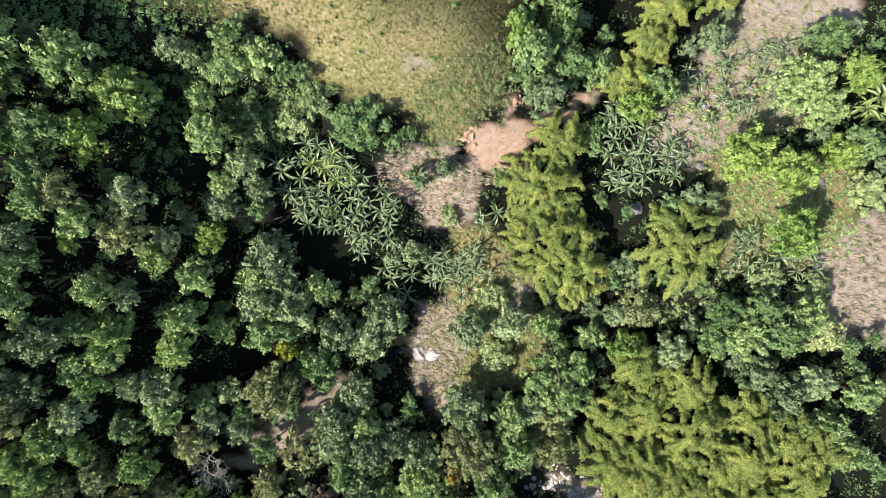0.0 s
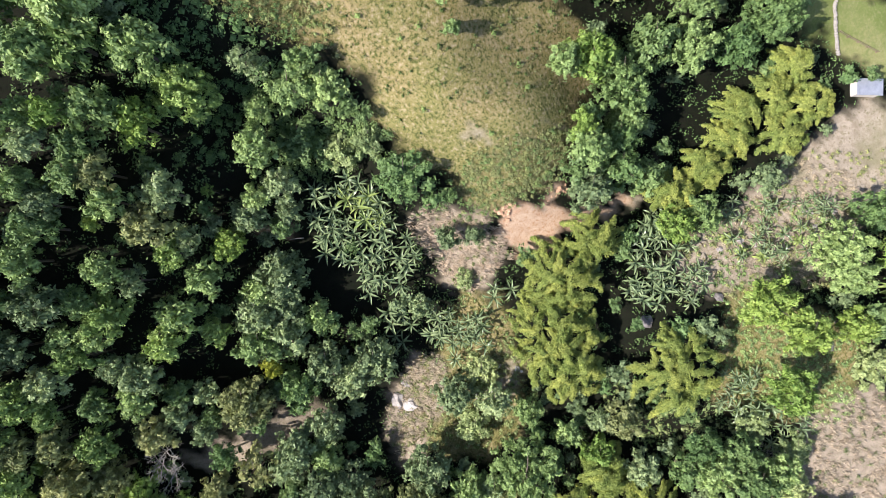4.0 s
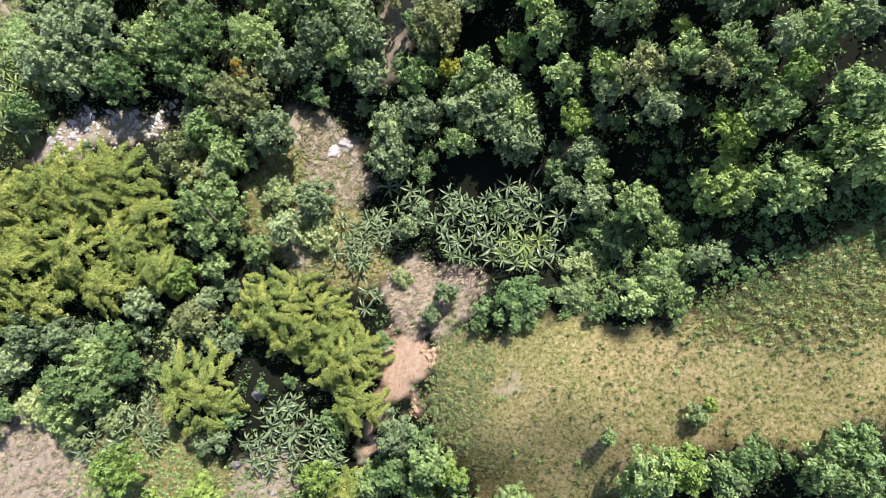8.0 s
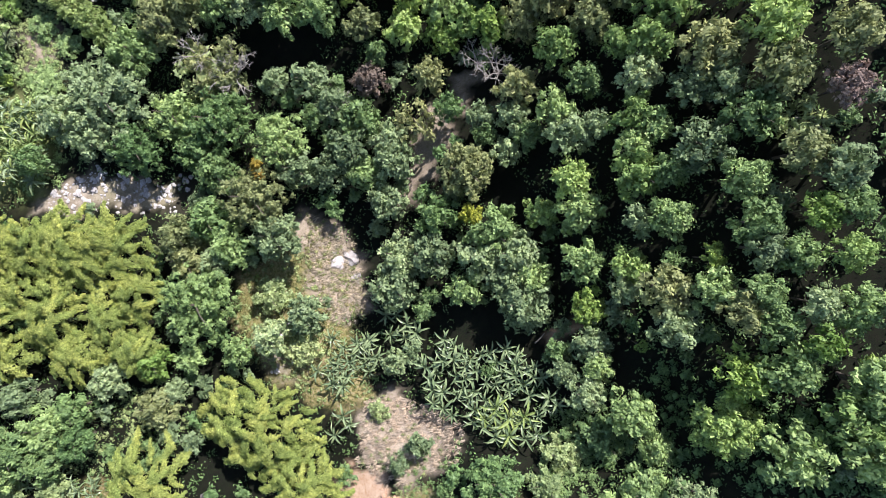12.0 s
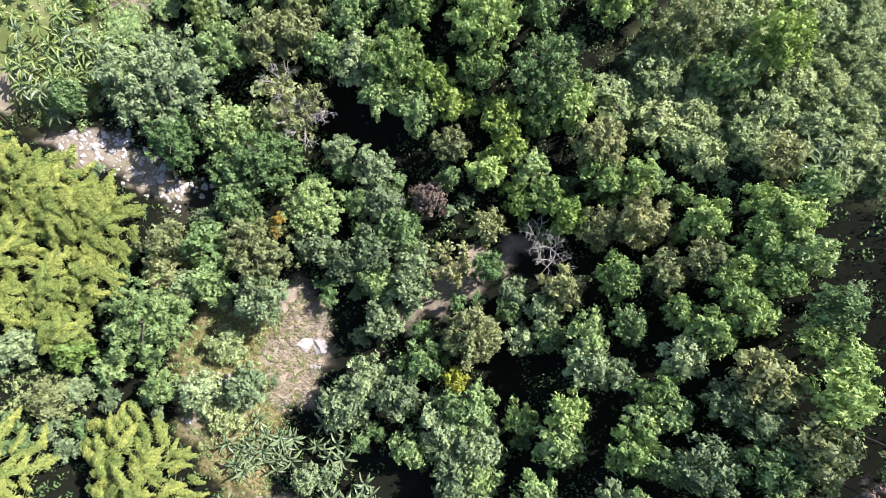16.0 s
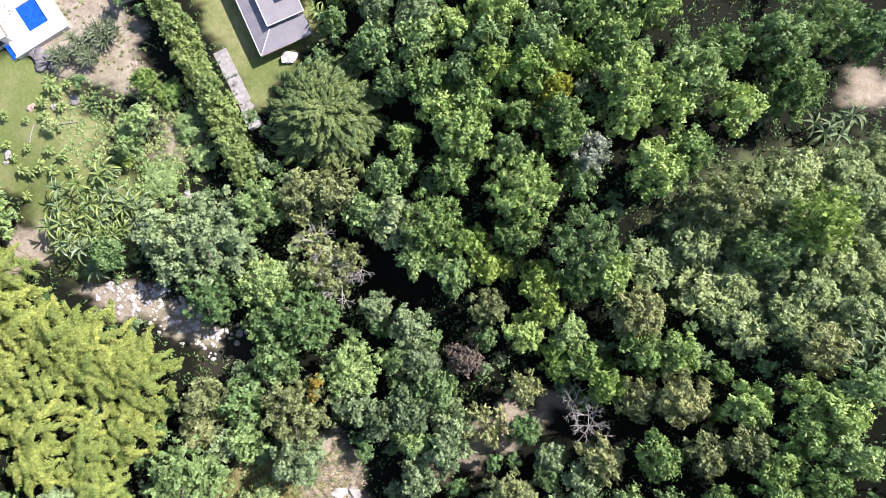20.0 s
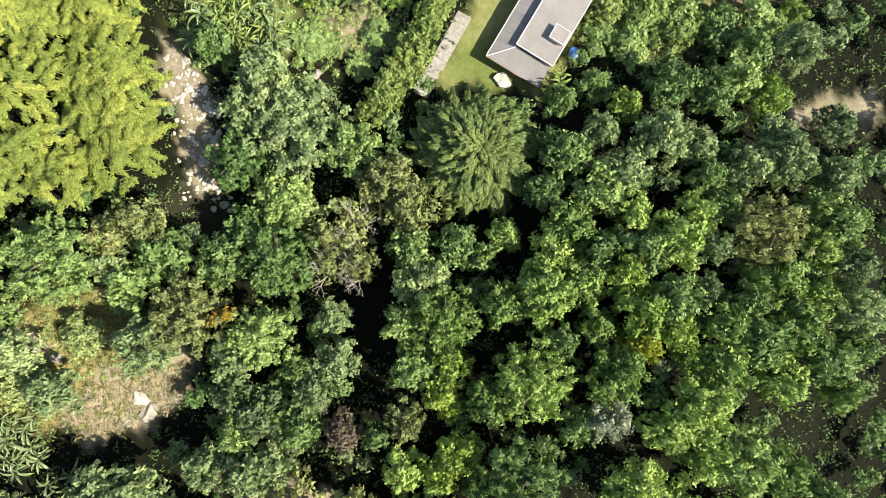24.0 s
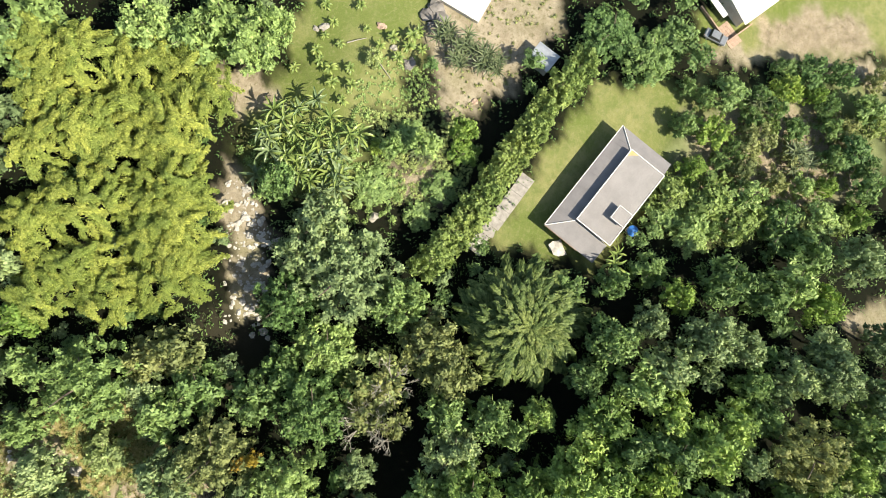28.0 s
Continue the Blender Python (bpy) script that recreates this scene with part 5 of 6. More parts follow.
# the orchard beside the house
for x, y, r, h, tone in ((-112.2, 84.3, 3.28, 5.2, "green"), (-115.1, 93.2, 2.95, 5.0, "lime"), (-105.5, 83.6, 3.28, 5.2, "lime"), (-106.0, 90.4, 3.44, 5.3, "olive"), (-98.3, 82.2, 2.79, 4.9, "lime"), (-93.2, 79.7, 3.77, 5.5, "hedge"), (-94.6, 85.8, 4.59, 5.9, "hedge"), (-102.4, 104.1, 1.97, 4.5, "lime"), (-99.1, 110.7, 2.46, 4.8, "lime"), (-109.0, 106.6, 3.44, 5.3, "dark"), (-112.1, 102.2, 2.30, 4.7, "dark"), (-116.8, 107.4, 3.28, 5.2, "dark"), (-119.4, 96.3, 3.28, 5.2, "dark"), (-105.3, 79.0, 2.46, 4.8, "dark"), (-113.6, 89.5, 2.13, 4.6, "dark"), (-116.3, 98.1, 1.97, 4.5, "lime"), (-100.7, 89.8, 2.46, 4.8, "olive"), (-96.5, 91.7, 3.61, 5.4, "green"), (-96.6, 104.2, 3.77, 5.5, "green"), (-100.6, 95.6, 2.30, 4.7, "olive"), (-104.3, 110.4, 3.28, 5.2, "dark"), (-92.8, 98.2, 4.59, 5.9, "dark"), (-91.6, 91.1, 3.61, 5.4, "hedge"), (-89.8, 83.9, 3.61, 5.4, "green"), (-120.7, 101.5, 2.79, 4.9, "dark")):
    tree(x, y, r, h, tone, "round", "fruit_tree")
# the hedge between garden and lawn
for x, y, r, h in ((-71.0, 45.3, 2.90, 6.2), (-73.4, 46.6, 3.15, 7.0), (-75.9, 47.9, 3.40, 6.7), (-78.7, 49.0, 3.02, 6.5), (-81.8, 50.1, 3.27, 6.2), (-84.6, 51.1, 2.90, 7.0), (-87.5, 52.0, 3.15, 6.7), (-90.4, 53.0, 3.40, 6.5), (-93.2, 54.0, 3.02, 6.2), (-96.3, 54.9, 3.27, 7.0), (-99.4, 55.8, 2.90, 6.7), (-102.4, 57.0, 3.15, 6.5), (-105.4, 58.3, 3.40, 6.2), (-108.5, 59.8, 3.02, 7.0)):
    tree(x, y, r, h, "hedge", "hedge", "hedge_shrub")
# trees added to cast shade beyond the meadow, the first five mostly out of view
tree(52.0, 16.0, 4.0, 13.0, "green")
tree(57.5, 18.0, 4.3, 13.0, "green")
tree(63.0, 15.0, 4.2, 13.0, "green")
tree(50.5, 22.5, 3.8, 13.0, "green")
tree(57.0, 25.0, 4.1, 13.0, "green")
tree(48.5, -37.5, 4.50, 13.0, "green")
tree(54.0, -41.0, 4.30, 13.0, "dark")
tree(43.5, -41.0, 4.10, 12.5, "green")
tree(58.0, -46.0, 4.40, 13.0, "dark")
tree(50.0, -47.5, 3.80, 12.0, "dark")


# ---- buildings and loose things ----
def box_bm(bm, x0, x1, y0, y1, z0, z1, bevel=0.0):
    m = Matrix.Translation(((x0 + x1) / 2, (y0 + y1) / 2, (z0 + z1) / 2)) @ Matrix.Diagonal((x1 - x0, y1 - y0, z1 - z0, 1))
    got = bmesh.ops.create_cube(bm, size=1.0, matrix=m)
    if bevel:
        edges = list({e for v in got["verts"] for e in v.link_edges})
        bmesh.ops.bevel(bm, geom=edges, offset=bevel, segments=1, affect="EDGES")
    return bm


def part(name, bm, material, parent, label=""):
    me = bpy.data.meshes.new(name)
    bm.to_mesh(me)
    bm.free()
    me.materials.append(material)
    ob = new(name, me)
    ob.parent = parent
    return tagged(ob, label)


def boxes(*rows, bevel=0.0):
    bm = bmesh.new()
    for row in rows:
        box_bm(bm, *row, bevel=bevel)
    return bm


def face_bm(*faces):
    bm = bmesh.new()
    for corners in faces:
        bm.faces.new([bm.verts.new(c) for c in corners])
    return bm


def slab_bm(corners, thick):
    """A sloping roof sheet with thickness."""
    bm = face_bm(corners)
    got = bmesh.ops.extrude_face_region(bm, geom=bm.faces[:])
    bmesh.ops.translate(bm, vec=(0, 0, -thick), verts=[v for v in got["geom"] if isinstance(v, bmesh.types.BMVert)])
    bmesh.ops.recalc_face_normals(bm, faces=bm.faces[:])
    return bm


def thing(name, x, y, turn, label, category, lift=0.0, group=""):
    root = new(name)
    root.matrix_world = pose(x, y, float(ground(x, y)) + lift, 0, 0, turn)
    return tagged(root, label, category, group)


ROOF_GREY = plain_material("roof_grey", (0.165, 0.155, 0.158), (0.218, 0.203, 0.205), 0.5, 0.6, 0.0, 0.15, 12)
ROOF_WARM = plain_material("roof_warm", (0.195, 0.180, 0.178), (0.252, 0.234, 0.230), 0.35, 0.7, 0.0, 0.15, 9)
WHITE = plain_material("white_paint", (0.54, 0.53, 0.50), (0.64, 0.63, 0.61), 0.8, 0.6)
WALL = plain_material("render_wall", (0.55, 0.50, 0.43), (0.68, 0.63, 0.56), 0.8, 0.85)
CONCRETE = plain_material("concrete", (0.21, 0.19, 0.175), (0.35, 0.325, 0.30), 1.1, 0.9)
STONE = plain_material("stone", (0.20, 0.18, 0.16), (0.38, 0.35, 0.31), 1.4, 0.9, 0, 0.6, 14)
PALE_STONE = plain_material("pale_stone", (0.31, 0.285, 0.255), (0.52, 0.49, 0.445), 1.4, 0.9, 0, 0.6, 14)
DARK_STONE = plain_material("dark_stone", (0.10, 0.09, 0.08), (0.22, 0.20, 0.19), 1.4, 0.85, 0, 0.6, 14)
BLUE = plain_material("blue_plastic", (0.015, 0.10, 0.36), (0.03, 0.17, 0.50), 2.0, 0.4)
POOL_BLUE = plain_material("pool_blue", (0.006, 0.055, 0.32), (0.012, 0.095, 0.42), 1.2, 0.25)
GLASS = plain_material("dark_glass", (0.02, 0.025, 0.03), (0.04, 0.045, 0.05), 1.0, 0.1)
CAR_PAINT = plain_material("car_paint", (0.22, 0.23, 0.25), (0.28, 0.29, 0.31), 3.0, 0.3, 0.4, 0.0)
RUBBER = plain_material("rubber", (0.02, 0.02, 0.02), (0.04, 0.04, 0.04), 8, 0.8)
METAL = plain_material("sheet_metal", (0.34, 0.36, 0.40), (0.48, 0.50, 0.54), 0.8, 0.45, 0.5)
TIMBER = plain_material("timber", (0.13, 0.09, 0.06), (0.26, 0.19, 0.13), 3, 0.9)
YELLOW_STAIN = plain_material("yellow_stain", (0.38, 0.28, 0.11), (0.46, 0.36, 0.19), 2, 0.8)
CLAY = plain_material("orange_clay", (0.33, 0.18, 0.10), (0.50, 0.33, 0.21), 1.2, 0.95, 0, 0.6, 9)
TERRACOTTA = plain_material("terracotta", (0.30, 0.20, 0.15), (0.42, 0.30, 0.23), 2, 0.85)


def main_house():
    h = thing("house", -90.3, 69.8, -21.7, "single-storey house with a grey hipped roof and raised flat roof", "house")
    part("wall", boxes((-9.4, 9.4, -4.1, 4.2, -0.5, 2.9)), WALL, h)
    part("upper_wall", boxes((-7.3, 6.3, -1.5, 4.65, 2.6, 4.2)), WALL, h)
    e, r = 2.75, 3.5
    lower = part("lower_roof", slab_bm([(-10.3, -4.9, e), (10.1, -4.9, e), (6.6, -1.6, r), (-7.6, -1.6, r)], 0.14), ROOF_GREY, h)
    part("end_roof", slab_bm([(-10.3, 5.0, e), (-10.3, -4.9, e), (-7.6, -1.6, r), (-7.6, 5.0, r)], 0.14), ROOF_GREY, h)
    part("end_roof", slab_bm([(10.1, -4.9, e), (10.1, 4.75, e), (6.6, 4.75, r), (6.6, -1.6, r)], 0.14), ROOF_GREY, h)
    part("upper_roof", boxes((-7.55, 6.55, -1.75, 4.9, 4.2, 4.36), bevel=0.03), ROOF_WARM, h, "raised warm-grey roof sheet")
    for k in range(23):
        x = -9.9 + k * 0.88
        top = -1.6 if -7.6 < x < 6.6 else -4.9 + 3.3 * min((x + 10.3) / 2.7, (10.1 - x) / 3.5)
        if top > -4.6:
            part("roof_rib", slab_bm([(x - 0.03, -4.88, e + 0.035), (x + 0.03, -4.88, e + 0.035), (x + 0.03, top, e + 0.035 + (top + 4.9) / 3.3 * (r - e)), (x - 0.03, top, e + 0.035 + (top + 4.9) / 3.3 * (r - e))], 0.03), ROOF_GREY, lower)
    for rows in ((-7.6, 6.6, -1.82, -1.68, 4.34, 4.44), (-7.6, 6.6, 4.83, 4.97, 4.34, 4.44), (-7.62, -7.48, -1.68, 4.83, 4.34, 4.44), (6.48, 6.62, -1.68, 4.83, 4.34, 4.44)):
        part("parapet", boxes(rows), WHITE, h, "white painted roof edge")
    for a, b in (((-10.3, -4.9, e + 0.07), (-7.6, -1.6, r + 0.07)), ((10.1, -4.9, e + 0.07), (6.6, -1.6, r + 0.07))):
        v, f = limb(a, b, 0.09, 0.09, 6)
        ridge = new("ridge_cap", mesh_of("ridge_cap", v, f, [WHITE]))
        ridge.parent = h
    # the shadow line along part of this eave, put in as a dark strip
    part("fascia", boxes((10.1, 10.22, -4.9, 1.6, 2.55, 2.78)), TIMBER, h, "fascia strip coloured dark for the eave shadow")
    part("fascia", boxes((-10.3, 10.1, -5.02, -4.9, 2.55, 2.78)), WHITE, h)
    t = part("tank_room", boxes((0.95, 3.15, 2.15, 4.5, 4.36, 5.3)), WALL, h)
    part("tank_room_roof", boxes((0.85, 3.25, 2.05, 4.6, 5.3, 5.42), bevel=0.03), ROOF_WARM, t)
    for rows in ((0.8, 3.3, 2.0, 2.1, 5.42, 5.5), (0.8, 3.3, 4.55, 4.65, 5.42, 5.5), (0.8, 0.9, 2.1, 4.55, 5.42, 5.5), (3.2, 3.3, 2.1, 4.55, 5.42, 5.5)):
        part("rim", boxes(rows), WHITE, t)
    part("roof_stain", face_bm([(-7.45, -1.65, 4.366), (-6.3, -1.65, 4.366), (-6.9, -1.0, 4.366), (-7.45, -0.2, 4.366)]), YELLOW_STAIN, h, "yellow stained patch of the roof")
    for x in (-7.5, -3.5, 0.5, 4.5):
        w = part("window", boxes((x, x + 1.4, -4.16, -4.08, 1.0, 2.1)), GLASS, h)
        part("frame", boxes((x - 0.06, x, -4.19, -4.08, 0.95, 2.15), (x + 1.4, x + 1.46, -4.19, -4.08, 0.95, 2.15), (x - 0.06, x + 1.46, -4.2, -4.08, 2.1, 2.16)), WHITE, w)
        part("sill", boxes((x - 0.1, x + 1.5, -4.24, -4.08, 0.9, 0.97)), CONCRETE, w)
    part("door", boxes((-1.6, -0.7, -4.17, -4.08, 0, 2.05)), TIMBER, h)
    for x in (-9.6, -3, 3, 9.4):
        part("gutter_bracket", boxes((x, x + 0.08, -5.1, -4.9, 2.5, 2.6)), TIMBER, h)


def round_bm(radius, height, z0, sides=20, top=None):
    bm = bmesh.new()
    bmesh.ops.create_cone(bm, cap_ends=True, segments=sides, radius1=radius, radius2=radius if top is None else top, depth=height, matrix=Matrix.Translation((0, 0, z0 + height / 2)))
    return bm


def water_tank():
    t = thing("water_tank", -86.1, 75.6, 0, "round blue plastic water tank with a lid", "water tank")
    part("base", round_bm(0.75, 1.0, -0.3), CONCRETE, t)
    body = part("body", round_bm(0.72, 0.8, 0.7, 20, 0.86), BLUE, t)
    part("rim", round_bm(0.9, 0.08, 1.5), BLUE, t)
    part("lid", round_bm(0.86, 0.28, 1.58, 20, 0.25), BLUE, t, "domed blue lid")


def concrete_path():
    p = thing("garden_path", -82.6, 54.7, -19.5, "weathered concrete path of wide slabs beside the lawn", "path", 0.0)
    n = 9
    for k in range(n):
        x0 = -7.6 + k * 15.2 / n
        part("slab", boxes((x0 + 0.02, x0 + 15.2 / n - 0.02, -1.25 + 0.05 * (k % 2), 1.2, -0.2, 0.07 + 0.02 * (k % 3)), bevel=0.02), CONCRETE, p)
    for k in range(4):
        part("step", boxes((5.2 + 0.5 * k, 5.65 + 0.5 * k, -1.5, 1.0, -0.2, 0.42 - 0.1 * k), bevel=0.02), PALE_STONE, p, "pale step")


def shed(name, x, y, turn, w, d, h, roof, label):
    s = thing(name, x, y, turn, label, "shed")
    part("wall", boxes((-w / 2 + 0.2, w / 2 - 0.2, -d / 2 + 0.2, d / 2 - 0.2, -0.3, h - 0.15)), WALL, s)
    top = part("roof", slab_bm([(-w / 2, -d / 2, h), (w / 2, -d / 2, h), (w / 2, d / 2, h + 0.35), (-w / 2, d / 2, h + 0.35)], 0.08), roof, s)
    for k in range(int(w / 0.4)):
        xx = -w / 2 + 0.2 + k * 0.4
        part("rib", slab_bm([(xx, -d / 2, h + 0.03), (xx + 0.06, -d / 2, h + 0.03), (xx + 0.06, d / 2, h + 0.38), (xx, d / 2, h + 0.38)], 0.03), roof, top)
    part("door", boxes((-0.45, 0.45, -d / 2 + 0.12, -d / 2 + 0.2, 0, 1.95)), TIMBER, s)


def white_house():
    h = thing("white_house", -130.6, 83.65, 143, "low house with a white sheet roof above a brick terrace", "house")
    part("wall", boxes((-5.2, 5.2, -3.6, 3.6, -0.4, 3.1)), WALL, h)
    for s in (-1, 1):
        top = part("roof", slab_bm([(-5.8, s * 4.2, 3.1), (5.8, s * 4.2, 3.1), (5.8, 0, 3.9), (-5.8, 0, 3.9)][::s], 0.1), WHITE, h)
        for k in range(14):
            x = -5.4 + k * 0.83
            part("rib", slab_bm([(x, s * 4.2, 3.14), (x + 0.06, s * 4.2, 3.14), (x + 0.06, 0, 3.94), (x, 0, 3.94)][::s], 0.03), WHITE, top)
    part("door", boxes((5.15, 5.26, -0.5, 0.5, 0, 2.05)), TIMBER, h)
    part("window", boxes((5.15, 5.26, 1.2, 2.6, 1.0, 2.1)), GLASS, h)
    part("awning", slab_bm([(-7.7, -1.2, 2.45), (-6.7, -1.2, 2.5), (-6.7, 4.2, 2.5), (-7.7, 4.2, 2.45)], 0.06), WHITE, h, "white porch awning")
    for y in (-1.0, 4.0):
        part("awning_post", boxes((-7.6, -7.5, y - 0.05, y + 0.05, -0.3, 2.42)), TIMBER, h)
    part("low_wall", boxes((-8.4, -8.2, -4.6, 2.6, -0.3, 0.7), (-8.4, -3.0, -4.8, -4.6, -0.3, 0.7)), TERRACOTTA, h, "low brick-red garden wall")
    t = thing("terrace", -122.6, 82.6, 54, "small brick-red paved terrace by the white house", "terrace")
    for i in range(7):
        for j in range(4):
            part("tile", boxes((-2.1 + i * 0.6, -1.53 + i * 0.6, -1.2 + j * 0.6, -0.63 + j * 0.6, -0.1, 0.06)), TERRACOTTA, t)


def car():
    c = thing("car", -121.3, 80.3, 81, "grey parked hatchback with dark windows", "car")
    bm = boxes((-1.95, 1.95, -0.82, 0.82, 0.32, 0.85), bevel=0.14)
    part("body", bm, CAR_PAINT, c)
    cab = face_bm([(-1.25, -0.72, 0.84), (1.0, -0.72, 0.84), (0.45, -0.6, 1.42), (-0.95, -0.6, 1.42)], [(1.0, 0.72, 0.84), (-1.25, 0.72, 0.84), (-0.95, 0.6, 1.42), (0.45, 0.6, 1.42)], [(1.0, -0.72, 0.84), (1.0, 0.72, 0.84), (0.45, 0.6, 1.42), (0.45, -0.6, 1.42)], [(-1.25, 0.72, 0.84), (-1.25, -0.72, 0.84), (-0.95, -0.6, 1.42), (-0.95, 0.6, 1.42)])
    part("windows", cab, GLASS, c, "dark car windows")
    part("roof", boxes((-0.98, 0.48, -0.62, 0.62, 1.41, 1.46), bevel=0.02), CAR_PAINT, c)
    for y in (-0.62, 0.62):
        part("headlight", boxes((1.88, 1.97, y - 0.14, y + 0.14, 0.6, 0.74)), WHITE, c, "clear headlight")
        part("tail_light", boxes((-1.97, -1.9, y - 0.1, y + 0.1, 0.62, 0.8)), TERRACOTTA, c, "red tail light")
        part("mirror", boxes((0.75, 0.9, y * 1.42 - 0.08, y * 1.42 + 0.08, 0.86, 0.98)), CAR_PAINT, c)
        for x in (-1.2, 1.25):
            bm = bmesh.new()
            m = Matrix.Translation((x, y * 1.22, 0.31)) @ Matrix.Rotation(radians(90), 4, "X")
            bmesh.ops.create_cone(bm, cap_ends=True, segments=16, radius1=0.31, radius2=0.31, depth=0.2, matrix=m)
            wheel = part("wheel", bm, RUBBER, c)
            bm = bmesh.new()
            bmesh.ops.create_cone(bm, cap_ends=True, segments=12, radius1=0.19, radius2=0.19, depth=0.215, matrix=m)
            part("rim", bm, METAL, wheel)


def pool_terrace():
    p = thing("pool_terrace", -117.6, 39.0, -13, "white terrace with a blue swimming pool", "terrace", 0.35)
    part("deck", boxes((-4.9, -2.3, -6.0, 4.4, -1.2, 0.1), (-2.3, 2.6, -6.0, -1.9, -1.2, 0.1), (-2.3, 2.6, 1.9, 4.4, -1.2, 0.1), (2.6, 5.6, -6.0, 4.4, -1.2, 0.1)), WHITE, p, "bright white deck")
    part("pool_water", boxes((-2.29, 2.59, -1.89, 1.89, -0.9, -0.1)), POOL_BLUE, p, "deep blue pool water")
    for rows in ((-2.5, 2.8, -2.1, -1.9, 0.1, 0.16), (-2.5, 2.8, 1.9, 2.1, 0.1, 0.16), (-2.5, -2.3, -1.9, 1.9, 0.1, 0.16), (2.6, 2.8, -1.9, 1.9, 0.1, 0.16)):
        part("coping", boxes(rows, bevel=0.02), WHITE, p)
    part("parapet", boxes((5.45, 5.65, -6.0, 4.4, 0.1, 0.75)), WHITE, p)
    part("blue_wall", boxes((2.0, 5.2, -6.9, -6.05, -1.0, -0.1)), POOL_BLUE, p, "pale blue lower basin")
    h = thing("pool_house", -121.5, 32.4, -13, "flat white-roofed house beside the pool", "house")
    part("wall", boxes((-6.2, 4.6, -2.2, 2.2, -0.5, 2.9)), WALL, h)
    part("roof", boxes((-6.6, 5.0, -2.6, 2.6, 2.9, 3.1), bevel=0.03), WHITE, h)
    part("fascia", boxes((-6.7, 5.1, 2.6, 2.75, 2.7, 3.12)), TIMBER, h)
    part("window", boxes((4.55, 4.66, -1, 1, 0.9, 2.1)), GLASS, h)
    part("door", boxes((-1.5, -0.6, 2.15, 2.26, 0, 2.05)), TIMBER, h)


def rock_mesh(seed_n, rough=0.42):
    bm = bmesh.new()
    bmesh.ops.create_icosphere(bm, subdivisions=2, radius=1.0)
    for v in bm.verts:
        k = noise.noise(v.co * 1.3 + Vector((seed_n * 7.1, seed_n * 3.3, 0))) * rough * 1.6 + noise.noise(v.co * 3.1 + Vector((seed_n, 0, 5))) * rough * 0.5
        v.co *= 1 + k
        v.co.z *= 0.62
    me = bpy.data.meshes.new("rock")
    bm.to_mesh(me)
    bm.free()
    me.materials.append(STONE)
    return me


ROCKS = [rock_mesh(k) for k in range(7)]


def rock(x, y, r, tone=None, label="grey weathered boulder half sunk in the ground", turn=0.0):
    o = new("boulder", ROCKS[int(rng.integers(7))])
    o.matrix_world = pose(x, y, float(ground(x, y)) + 0.12 * r, 0, 0, turn or float(rng.uniform(0, 360))) @ Matrix.Diagonal((r, r * float(rng.uniform(0.7, 1.0)), r * float(rng.uniform(0.7, 1.0)), 1))
    o.material_slots[0].link = "OBJECT"
    o.material_slots[0].material = tone or STONE
    return tagged(o, label, "boulder", "boulders")


def rock_field(n, lo, hi, tone, label, *corners):
    poly = np.array(corners)
    a, b = poly.min(0), poly.max(0)
    for _ in range(n):
        for _ in range(30):
            q = rng.uniform(a, b)
            if in_outline(*q, poly):
                rock(float(q[0]), float(q[1]), float(lo + (hi - lo) * rng.random() ** 2.2), tone, label)
                break


def field_wall():
    w = thing("field_wall", -6.6, -92.6, 0, "low dry-stone wall along the lawn", "wall")
    base = float(ground(-6.6, -92.6))
    for a, b, n in (((-4.2, 1.6), (-1.0, 0.5), 7), ((-1.0, 0.5), (4.3, -1.3), 11), ((4.3, -1.3), (6.6, -3.6), 7)):
        for k in range(n):
            u = (k + 0.5) / n
            x, y = a[0] + (b[0] - a[0]) * u, a[1] + (b[1] - a[1]) * u
            o = new("stone", ROCKS[k % 7])
            o.parent, o.location = w, (x, y, float(ground(x - 6.6, y - 92.6)) - base + 0.3)
            o.scale, o.rotation_euler = (0.38, 0.3, 0.5), (0, 0, k * 1.3)


def fence(x0, y0, x1, y1, n, label="weathered timber post fence with two rails"):
    f = thing("fence", x0, y0, 0, label, "fence")
    z0 = float(ground(x0, y0))
    pts = []
    for k in range(n):
        x, y = x0 + (x1 - x0) * k / (n - 1), y0 + (y1 - y0) * k / (n - 1)
        z = float(ground(x, y)) - z0
        part("post", boxes((x - x0 - 0.06, x - x0 + 0.06, y - y0 - 0.06, y - y0 + 0.06, z - 0.4, z + 1.1)), TIMBER, f)
        pts.append((x - x0, y - y0, z))
    for a, b in zip(pts, pts[1:]):
        for hh in (0.5, 0.95):
            v, q = limb((a[0], a[1], a[2] + hh), (b[0], b[1], b[2] + hh), 0.04, 0.04, 5)
            r = new("rail", mesh_of("rail", v, q, [TIMBER]))
            r.parent = f


def fallen_log(x, y, turn, length, r=0.12):
    v, f = limb((-length / 2, 0, r * 0.8), (length / 2, 0, r * 0.8), r, r * 0.5, 7, 0.25)
    o = new("fallen_log", mesh_of("fallen_log", v, f, [PALE_BARK]))
    o.matrix_world = pose(x, y, float(ground(x, y)), 0, 0, turn)
    tagged(o, "pale fallen trunk lying on the slope", "log", "fallen logs")


